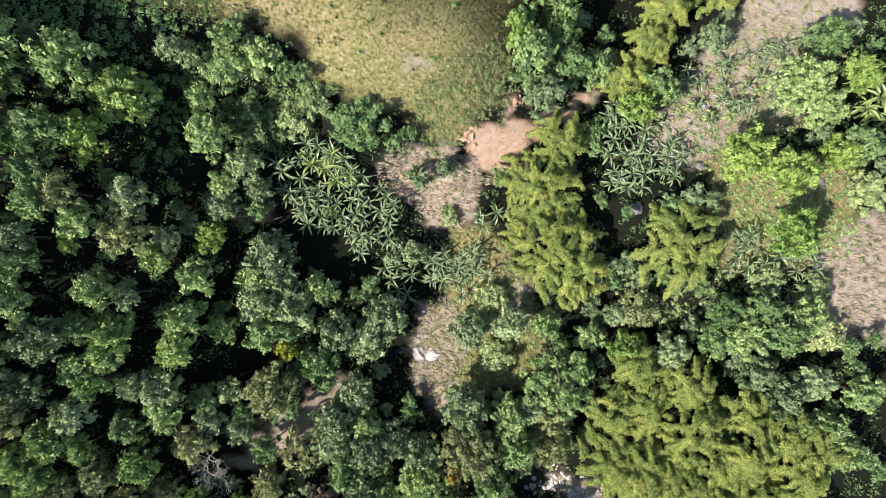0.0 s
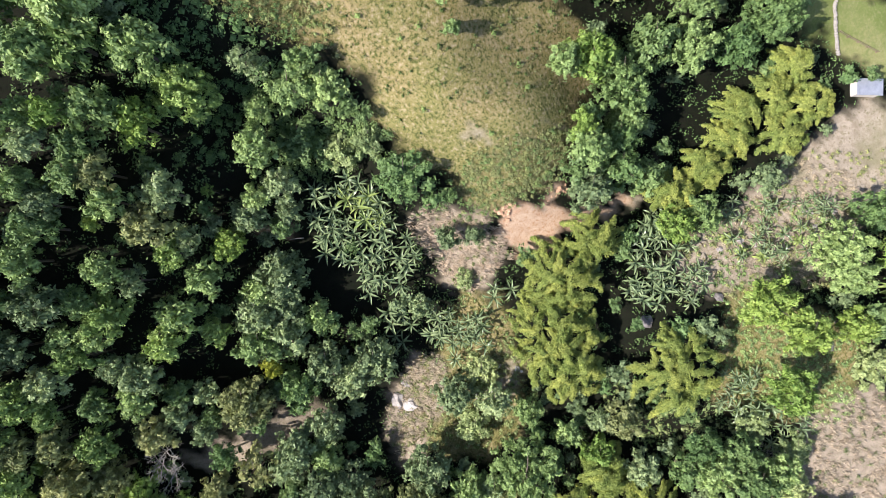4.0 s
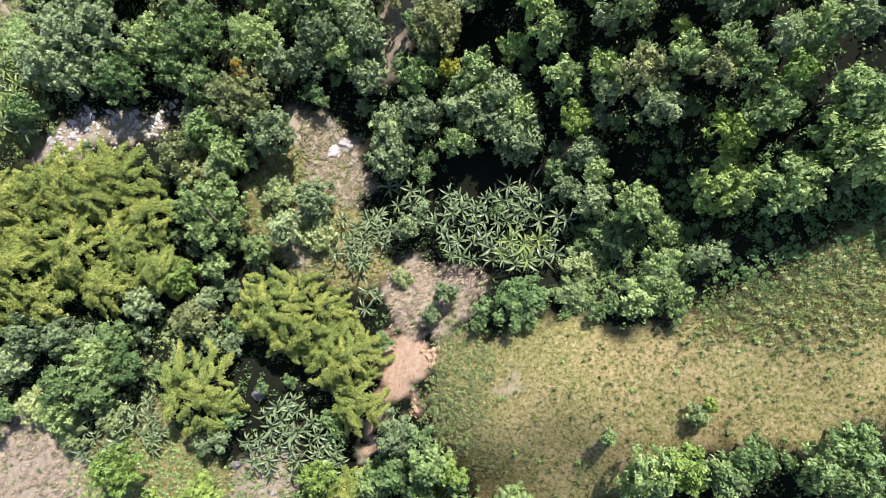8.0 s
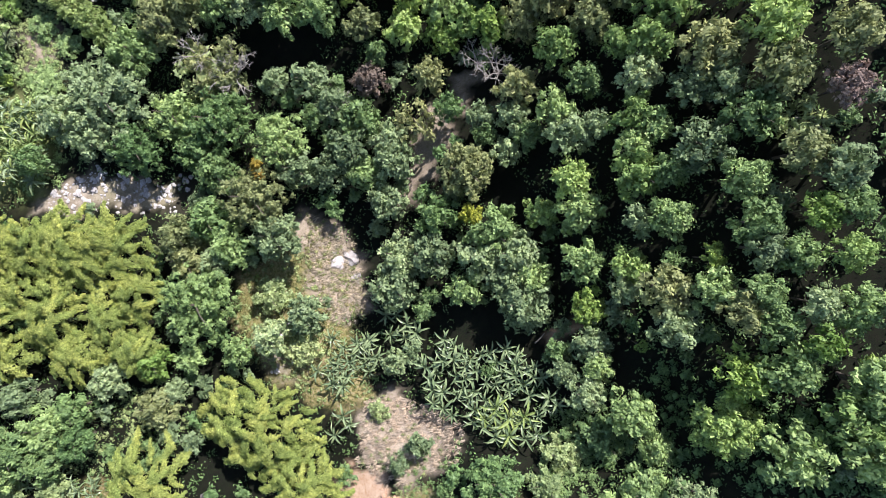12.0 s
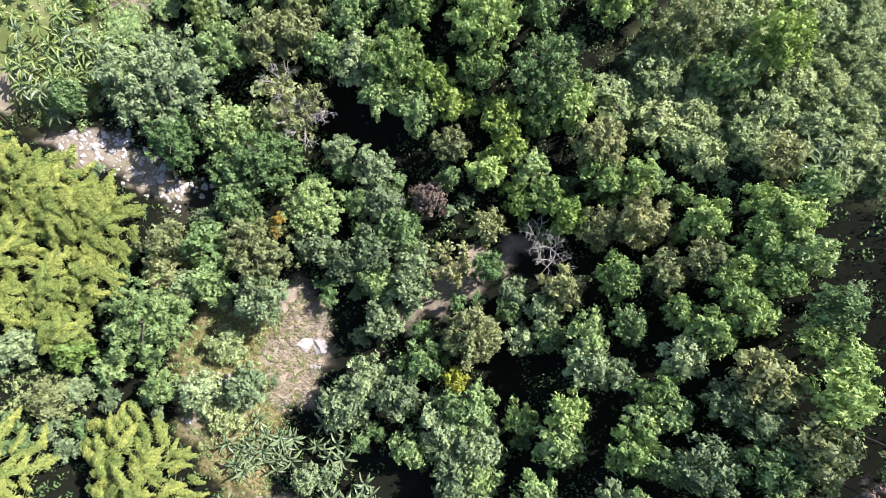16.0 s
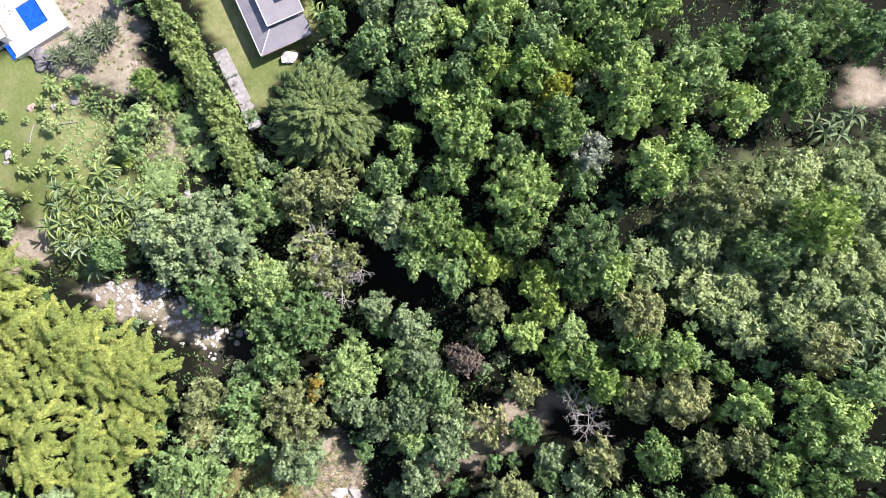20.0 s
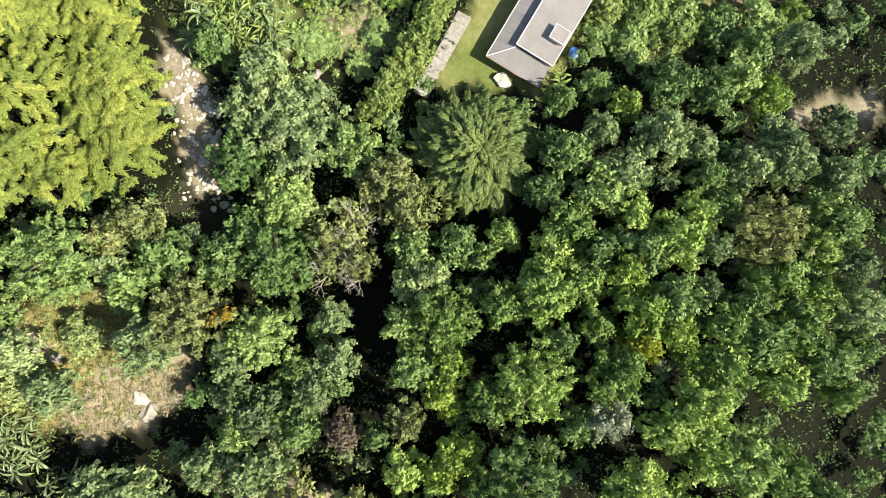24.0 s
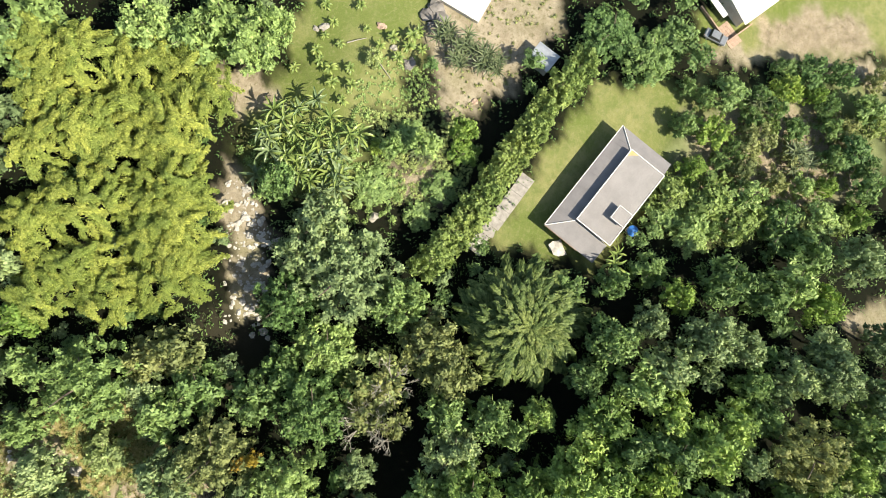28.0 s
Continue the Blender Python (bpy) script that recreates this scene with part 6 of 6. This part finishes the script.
main_house()
water_tank()
concrete_path()
shed("garden_shed", -108.4, 53.7, -22, 3.4, 4.0, 2.3, METAL, "small shed with a grey metal roof under a tree")
shed("field_shed", -19.0, -91.2, -35, 3.2, 5.2, 2.2, METAL, "small shed with a pale sheet roof at the wood's edge")
white_house()
car()
pool_terrace()
field_wall()
fence(-7.0, -92.8, -14.5, -97.5, 5)
rock(-18.5, 17.7, 1.5, STONE, "large grey boulder in the clearing")
rock(-20.6, 16.0, 1.3, PALE_STONE, "pale flat boulder in the clearing")
rock(-111.3, 34.8, 1.6, DARK_STONE)
rock(-109.7, 35.9, 1.4, DARK_STONE)
rock(-101.2, 33.6, 0.9, DARK_STONE)
rock(-55.7, -57.1, 0.9, DARK_STONE)
rock(-31.7, -30.4, 1.3, DARK_STONE)
rock(-35.9, -44.5, 1.0, DARK_STONE)
rock(-25.9, 4.0, 0.8, STONE)
rock(-61.9, 59.2, 1.5, PALE_STONE, "pale boulder under the needle tree")
rock(-80.0, 65.0, 1.3, PALE_STONE, "heap of pale stone on the lawn")
rock_field(140, 0.12, 0.62, PALE_STONE, "pale water-worn stone of the stream bed", (-76.4, 11.3), (-76.1, 13.8), (-69.2, 20.1), (-70.0, 22.2), (-63.5, 21.9), (-55.0, 21.8), (-53.9, 18.6), (-63.7, 16.9), (-69.9, 12.5))
rock_field(14, 0.2, 0.7, PALE_STONE, "pale water-worn stone of the stream bed", (-56.3, 20.1), (-55.7, 23.9), (-52.3, 25.1), (-52.1, 21.4))
rock_field(70, 0.08, 0.45, PALE_STONE, "pale water-worn stone of the stream bed", (-74.3, 15.8), (-67.6, 22.2), (-61.7, 16.9), (-54.2, 21.2), (-52.6, 17.3), (-61.0, 14.8), (-69.0, 12.8))
rock_field(26, 0.2, 0.8, STONE, "grey stone among the banana plants", (-27.6, -46.9), (-36.6, -53.1), (-36.1, -73.2), (-35.8, -78.8), (-24.3, -70.3), (-29.6, -60.3))
rock(-110.0, 33.9, 1.27, DARK_STONE, "dark brown boulder beside the pool terrace")
rock(-112.2, 34.5, 1.09, DARK_STONE, "dark brown boulder beside the pool terrace")
rock(-108.5, 34.9, 0.72, DARK_STONE, "dark brown boulder beside the pool terrace")
rock(-100.9, 33.2, 0.81, DARK_STONE, "dark brown boulder beside the pool terrace")
rock(-105.7, 27.5, 0.81, TERRACOTTA, "small reddish garden boulder")
rock(-98.8, 45.3, 0.54, TERRACOTTA, "small reddish garden boulder")
rock(-102.8, 30.4, 0.63, STONE, "grey garden stone on the lawn")
rock(-102.1, 17.7, 0.54, STONE, "grey garden stone on the lawn")
rock(-80.5, 33.4, 0.63, STONE, "grey garden stone on the lawn")
rock(-76.1, 35.3, 0.91, STONE, "grey garden stone on the lawn")
rock(-102.9, 18.9, 0.81, STONE, "grey garden stone on the lawn")
rock_field(14, 0.2, 0.6, PALE_STONE, "pale stone in the clearing", (-28.9, 3.1), (-26.2, 3.9), (-22.3, -3.5), (-26.5, -5.9))
rock_field(12, 0.25, 0.8, STONE, "grey stone in the clearing", (-23.2, 20.5), (-17.8, 18.7), (-15.2, 13.3), (-21.8, 14.1))
rock_field(34, 0.15, 0.6, CLAY, "orange clod of the eroded bank", (-1.8, -17.4), (1.7, -17.7), (1.7, -21.0), (-1.0, -21.5))
rock_field(18, 0.15, 0.5, CLAY, "orange clod of the eroded bank", (-2.3, -24.0), (-0.8, -27.9), (-1.2, -31.2), (-2.9, -31.2))
fallen_log(-59.9, -23.2, 28, 5)
fallen_log(-74.0, -36.0, 13, 3.5)
fallen_log(-69.9, -37.8, -57, 3)
fallen_log(3.1, -72.3, -108, 6)
fallen_log(-25.2, -67.4, -100, 7)
fallen_log(17.2, 14.4, 63, 3)
fallen_log(-102.1, 24.5, 122, 3.2)
fallen_log(-99.2, 29.6, 52, 5)


# ---- low growth that nobody could count ----
def growth_mesh(name, spots, tone, r, leaf, n, hug, label, category):
    """Clumps of leaves on the ground at the given spots, joined into one mesh."""
    m = len(spots)
    if not m:
        return
    rad = r * rng.uniform(0.55, 1.35, m)
    z = ground(spots[:, 0], spots[:, 1])
    c = np.stack([spots[:, 0], spots[:, 1], z + rad * hug * 0.5], -1)
    d = unit(rng.normal(size=(m, n, 3)))
    d[..., 2] = np.abs(d[..., 2])
    p = c[:, None] + d * rad[:, None, None] * np.array([1, 1, hug]) * rng.uniform(0.6, 1.1, (m, n, 1))
    nor = unit(d + rng.normal(size=(m, n, 3)) * 0.5 + np.array([0, 0, 0.35]))
    s = leaf * rng.uniform(0.6, 1.4, m * n)
    along = rng.normal(size=(m * n, 3)) + np.array([0, 0, 0.3])
    if tone == "brush":
        along = along * 0.3 + np.array([0.75, 0.6, 0])
    lv, lf = leaves(p.reshape(-1, 3), nor.reshape(-1, 3), along, s, s * (0.09 if tone == "brush" else 0.2 if tone == "straw" else 0.32 if tone == "scrub" else 0.5))
    cv = (c[:, None] + OCTA[None] * (rad * 0.5)[:, None, None] * np.array([1, 1, hug * 0.9])).reshape(-1, 3)
    cf = (np.arange(m)[:, None, None] * 6 + OCTA_F[None]).reshape(-1, 3) + len(lv)
    if tone in ("straw", "lawn", "brush") or n < 12:
        cv, cf = cv[:0], cf[:0]
    me = mesh_of(name, np.concatenate([lv, cv]), lf.tolist() + cf.tolist(), [LEAF[tone]])
    tagged(new(name, me), label, category, kind="stuff")


def undergrowth(name, label, n, r, leaf, tone, n_leaves, hug, *corners):
    poly = np.array(corners)
    q = rng.uniform(poly.min(0), poly.max(0), (n * 4, 2))
    q = q[inside(q[:, 0], q[:, 1], 1.8, poly) > rng.uniform(0, 1, len(q))][:n]
    growth_mesh(name, q, tone, r, leaf, n_leaves, hug, label, "undergrowth")


def open_ground(q):
    return np.max([cover(k, q[:, 0], q[:, 1]) for k in ZONES if k not in ("dark_ground", "scrub", "gap")], axis=0)


# the forest floor
q = rng.uniform((-140, -100), (80, 150), (34000, 2))
q = q[(open_ground(q) < 0.3) & (cover("gap", q[:, 0], q[:, 1]) < 0.5)]
growth_mesh("forest_undergrowth", q[::3], "dark", 1.1, 0.5, 8, 0.5, "dark leafy undergrowth of the forest floor", "undergrowth")
growth_mesh("forest_undergrowth", q[1::3], "dark", 0.8, 0.4, 7, 0.9, "dark green herbs and saplings of the forest floor", "undergrowth")
undergrowth("forest_undergrowth", "dark herbs in the deep shade above the meadow", 420, 1.0, 0.42, "dark", 14, 0.8, (31.8, 17.5), (48.0, 18.0), (66.0, 14.0), (64.0, 7.0), (52.0, 4.5), (42.6, -2.0), (36.6, -1.0))
# the meadow
q = rng.uniform((-70, -75), (75, 45), (44000, 2))
q = q[cover("meadow", q[:, 0], q[:, 1]) > rng.uniform(0.2, 1, len(q))]
patch = np.sin(q[:, 0] * 0.35 + 1.2) * np.sin(q[:, 1] * 0.41) + 0.5 * np.sin(q[:, 0] * 1.1 + q[:, 1] * 0.9)
lush = patch > rng.uniform(-0.5, 1.0, len(q))
weeds, grass = q[:1500], q[1500:]
growth_mesh("meadow_grass", grass[lush[1500:]][:4000], "lawn", 0.40, 0.22, 7, 0.35, "tufted yellow-green meadow grass", "grass")
growth_mesh("meadow_grass", grass[~lush[1500:]][:4000], "straw", 0.36, 0.22, 6, 0.3, "dry straw-coloured meadow grass", "grass")
growth_mesh("meadow_weeds", weeds[:300], "needle", 0.42, 0.22, 18, 1.0, "small dark green bushy weeds in the meadow", "weeds")
growth_mesh("meadow_weeds", weeds[300:800], "olive", 0.36, 0.20, 11, 0.9, "low olive weeds in the meadow", "weeds")
growth_mesh("meadow_weeds", weeds[800:1000], "straw", 0.40, 0.24, 14, 0.9, "pale dry weeds in the meadow", "weeds")
growth_mesh("meadow_weeds", weeds[1000:1040], "hedge", 0.8, 0.26, 34, 0.8, "larger green bushes scattered over the meadow", "weeds")
undergrowth("scrub", "pale green tangled scrub on the slope", 2300, 0.75, 0.36, "scrub", 30, 0.9, (-15.2, 88.3), (-12.4, 101.1), (5.4, 125.5), (22.1, 89.0), (11.7, 85.9), (3.3, 81.5), (-6.4, 79.1))
undergrowth("scrub", "low green scrub between meadow and bank", 300, 0.42, 0.22, "olive", 22, 0.6, (0.9, -16.5), (8.4, -14.3), (11.2, -18.0), (8.9, -25.4), (4.9, -35.3), (-1.2, -33.3), (0.3, -24.2))
undergrowth("scrub", "low scrub along the shaded edge of the meadow", 260, 0.42, 0.24, "dark", 22, 0.6, (38.4, -5.4), (44.4, -0.5), (59.4, 6.0), (59.8, 2.3), (49.0, -3.1), (39.5, -7.5))
undergrowth("meadow_grass", "rough green grass along the edge of the meadow", 1500, 0.5, 0.3, "lawn", 10, 0.4, (38.4, -5.4), (44.4, -0.5), (64.6, 7.8), (66.0, -4.1), (49.3, -8.5), (39.6, -10.0))
undergrowth("meadow_grass", "rough grass of the clearing", 900, 0.45, 0.28, "lawn", 10, 0.4, (-37.7, 8.6), (-24.4, 23.7), (-13.3, 9.0), (-8.8, -0.5), (-8.4, -5.7), (-15.9, -8.5), (-34.6, -4.3))
undergrowth("scrub", "tall green scrub beside the dirt bank", 110, 0.5, 0.24, "dark", 26, 0.9, (1.2, -13.7), (8.1, -5.9), (11.5, -11.0), (11.2, -18.0), (7.9, -25.6), (4.9, -35.3), (-0.6, -33.0), (1.2, -22.1))
undergrowth("scrub", "green scrub beside the banana grove", 300, 0.8, 0.34, "green", 30, 1.0, (20.9, -1.7), (25.9, 11.6), (37.6, 6.2), (37.1, -5.6), (29.7, -5.0), (21.4, -9.6))
undergrowth("scrub", "grassy scrub of the clearing", 420, 0.5, 0.3, "scrub", 18, 0.6, (-37.6, 7.5), (-28.3, 20.1), (-23.5, 9.6), (-16.8, 5.5), (-8.8, -0.5), (-8.4, -5.7), (-15.9, -8.5), (-34.6, -4.3))
undergrowth("scrub", "tall rough olive scrub over the upper meadow", 190, 0.7, 0.26, "olive", 30, 0.9, (33.8, -8.1), (42.9, -3.8), (48.9, 0.7), (52.1, 4.2), (63.7, 6.2), (65.3, -5.0), (54.0, -8.8), (47.4, -8.0), (43.0, -11.0), (37.3, -11.5))
undergrowth("scrub", "rough green scrub over the upper meadow", 130, 0.6, 0.26, "hedge", 28, 0.9, (33.8, -8.1), (42.9, -3.8), (48.9, 0.7), (52.1, 4.2), (63.7, 6.2), (65.3, -5.0), (54.0, -8.8), (47.4, -8.0), (43.0, -11.0), (37.3, -11.5))
undergrowth("scrub", "pale flowering scrub over the upper meadow", 60, 0.5, 0.22, "scrub", 24, 1.1, (33.8, -8.1), (42.9, -3.8), (48.9, 0.7), (52.1, 4.2), (63.7, 6.2), (65.3, -5.0), (54.0, -8.8), (47.4, -8.0), (43.0, -11.0), (37.3, -11.5))
undergrowth("scrub", "dense low olive scrub beside the bank", 330, 0.42, 0.22, "olive", 26, 0.9, (1.9, -15.5), (8.6, -15.8), (11.4, -18.8), (9.0, -26.1), (6.6, -35.5), (2.0, -32.7), (-0.6, -30.4), (1.4, -22.7))
undergrowth("dry_brush", "dry straw-coloured brush on bare soil", 420, 0.6, 1.1, "brush", 16, 0.25, (-8.4, -5.7), (0.0, -3.5), (8.2, -3.6), (9.2, -7.7), (5.6, -12.1), (0.9, -16.5), (-6.5, -16.9))
undergrowth("dry_brush", "dry straw-coloured brush in the clearing", 260, 0.5, 1.0, "brush", 14, 0.6, (-28.5, 23.3), (-19.0, 19.7), (-13.3, 9.0), (-16.8, 5.5), (-23.8, 12.9))
undergrowth("dry_brush", "dry straw-coloured brush on the field", 420, 0.6, 1.0, "brush", 12, 0.6, (-64.5, -42.8), (-65.6, -57.1), (-76.4, -65.6), (-91.2, -48.2), (-75.1, -34.6))
undergrowth("scrub", "green scrub among banana plants and sand", 900, 0.6, 0.26, "green", 18, 0.6, (-19.8, -44.7), (-24.1, -68.7), (-36.7, -79.5), (-59.8, -64.3), (-66.9, -51.9), (-62.0, -40.6), (-53.8, -30.7), (-37.7, -42.4))
undergrowth("scrub", "green bushes on the sandy bank", 260, 0.55, 0.26, "olive", 26, 0.9, (-23.9, -40.9), (-25.0, -60.7), (-22.4, -76.2), (-33.7, -89.9), (-45.9, -78.5), (-48.4, -64.7), (-39.7, -47.1))
undergrowth("dry_brush", "pale dead twigs on the sandy bank", 500, 0.6, 1.0, "brush", 12, 0.3, (-21.7, -71.8), (-34.9, -81.6), (-40.1, -73.7), (-44.6, -62.1), (-36.9, -52.6), (-27.8, -48.5))
undergrowth("scrub", "low green cover round the banana grove", 360, 0.7, 0.3, "green", 26, 0.9, (-80.6, 12.3), (-91.9, 28.5), (-82.4, 38.9), (-76.4, 37.9), (-71.9, 27.1), (-74.1, 17.3))
undergrowth("scrub", "pale scrub beside the hedge", 620, 0.5, 0.26, "scrub", 20, 0.6, (-91.0, 28.8), (-97.7, 44.7), (-88.6, 49.4), (-78.3, 43.9), (-79.0, 37.1))
undergrowth("scrub", "pale scrub among the orchard trees", 650, 0.5, 0.26, "olive", 20, 0.6, (-93.7, 75.1), (-99.9, 85.2), (-117.3, 102.4), (-112.6, 112.9), (-93.3, 102.1), (-87.2, 91.6), (-86.5, 80.0))
undergrowth("scrub", "green scrub at the foot of the bamboo", 300, 0.7, 0.32, "scrub", 22, 0.6, (-36.8, -19.2), (-51.5, -33.1), (-72.9, -38.5), (-75.8, -32.3), (-47.7, -12.5))
undergrowth("scrub", "bright green scrub below the bananas", 320, 0.5, 0.24, "green", 18, 0.6, (-67.4, -44.3), (-51.0, -38.7), (-35.6, -49.1), (-52.7, -54.4), (-68.5, -55.8))
undergrowth("scrub", "green bushes scattered over the upper meadow", 60, 0.45, 0.22, "dark", 26, 0.8, (44.5, -1.3), (59.5, 4.5), (66.3, -7.1), (55.0, -12.5), (45.5, -9.1))
undergrowth("scrub", "pale bushes scattered over the upper meadow", 60, 0.36, 0.2, "green", 22, 0.7, (36.3, -7.3), (59.8, 2.3), (67.0, -14.7), (48.9, -19.6), (38.8, -13.2))
undergrowth("scrub", "green scrub sprouting through the dry brush", 70, 0.55, 0.26, "olive", 22, 0.8, (-8.4, -5.7), (0.0, -3.5), (8.2, -3.6), (9.2, -7.7), (5.6, -12.1), (0.9, -16.5), (-6.5, -16.9))
undergrowth("scrub", "green scrub sprouting in the clearing", 150, 0.55, 0.26, "olive", 22, 0.7, (-30.7, 23.2), (-24.4, 24.2), (-19.0, 19.7), (-15.3, 14.4), (-13.3, 9.0), (-15.7, 5.6), (-23.5, 9.6), (-28.2, 16.9))
undergrowth("scrub", "green scrub sprouting on the dry field", 110, 0.6, 0.26, "olive", 22, 0.8, (-64.5, -42.8), (-65.6, -57.1), (-76.4, -65.6), (-91.2, -48.2), (-75.1, -34.6))
undergrowth("cut_litter", "grey-brown cut litter on the bare plot", 600, 0.4, 0.16, "straw", 9, 0.2, (-125.9, 87.2), (-131.4, 96.3), (-132.0, 104.4), (-127.6, 106.1), (-122.7, 93.7), (-121.8, 87.9))
undergrowth("garden_weeds", "scattered weeds on the garden sand", 130, 0.4, 0.22, "olive", 14, 0.6, (-107.1, 35.1), (-113.7, 36.9), (-119.6, 54.6), (-113.7, 54.9), (-102.3, 50.0), (-96.8, 45.0))
undergrowth("garden_weeds", "low green weeds along the lawn edge", 260, 0.4, 0.2, "green", 14, 0.5, (-94.7, 25.8), (-101.0, 29.4), (-102.6, 36.4), (-96.2, 40.3), (-91.6, 34.2), (-90.3, 29.1))


# younger trees that fill the gaps of the wood, too many to count
def young_wood(n, tone, label):
    """Low crowns wherever the wood leaves room, joined into one mesh."""
    q = rng.uniform((-125, -95), (76, 150), (n, 2))
    keep = (open_ground(q) < 0.15) & (cover("gap", q[:, 0], q[:, 1]) < 0.3) & (cover("scrub", q[:, 0], q[:, 1]) < 0.3)
    vs, fs, k = [], [], 0
    for x, y in q[keep].tolist():
        r = float(rng.uniform(1.2, 2.3))
        stands = np.array(STANDS)
        if (np.hypot(stands[:, 0] - x, stands[:, 1] - y) < 0.62 * (stands[:, 2] + r)).any():
            continue
        STANDS.append((x, y, r))
        v, f = YOUNG[int(rng.integers(len(YOUNG)))]
        a, s = rng.uniform(0, 6.28), r / 2.0
        turned = np.stack([v[:, 0] * math.cos(a) - v[:, 1] * math.sin(a), v[:, 0] * math.sin(a) + v[:, 1] * math.cos(a), v[:, 2]], -1)
        vs.append(turned * s + np.array([x, y, float(ground(x, y)) + 2.4 + 1.3 * r]))
        fs += [[i + k for i in face] for face in f]
        k += len(v)
    if vs:
        tagged(new("young_wood", mesh_of("young_wood", np.concatenate(vs), fs, [LEAF[tone]])), label, "young trees", kind="stuff")


YOUNG = [crown_broad(2.0, 10, 28, 0.42) for _ in range(5)]
STANDS += [(o.location.x, o.location.y, 3.2 if o.name.startswith("bamboo") else 1.5) for o in scene.objects if o.name.startswith(("bamboo_clump", "banana_plant", "house", "garden_shed", "car"))]
young_wood(800, "green", "dense young mid-green trees between the tall ones")
young_wood(550, "grey", "young grey-green trees between the tall ones")
young_wood(350, "dark", "young dark green trees between the tall ones")
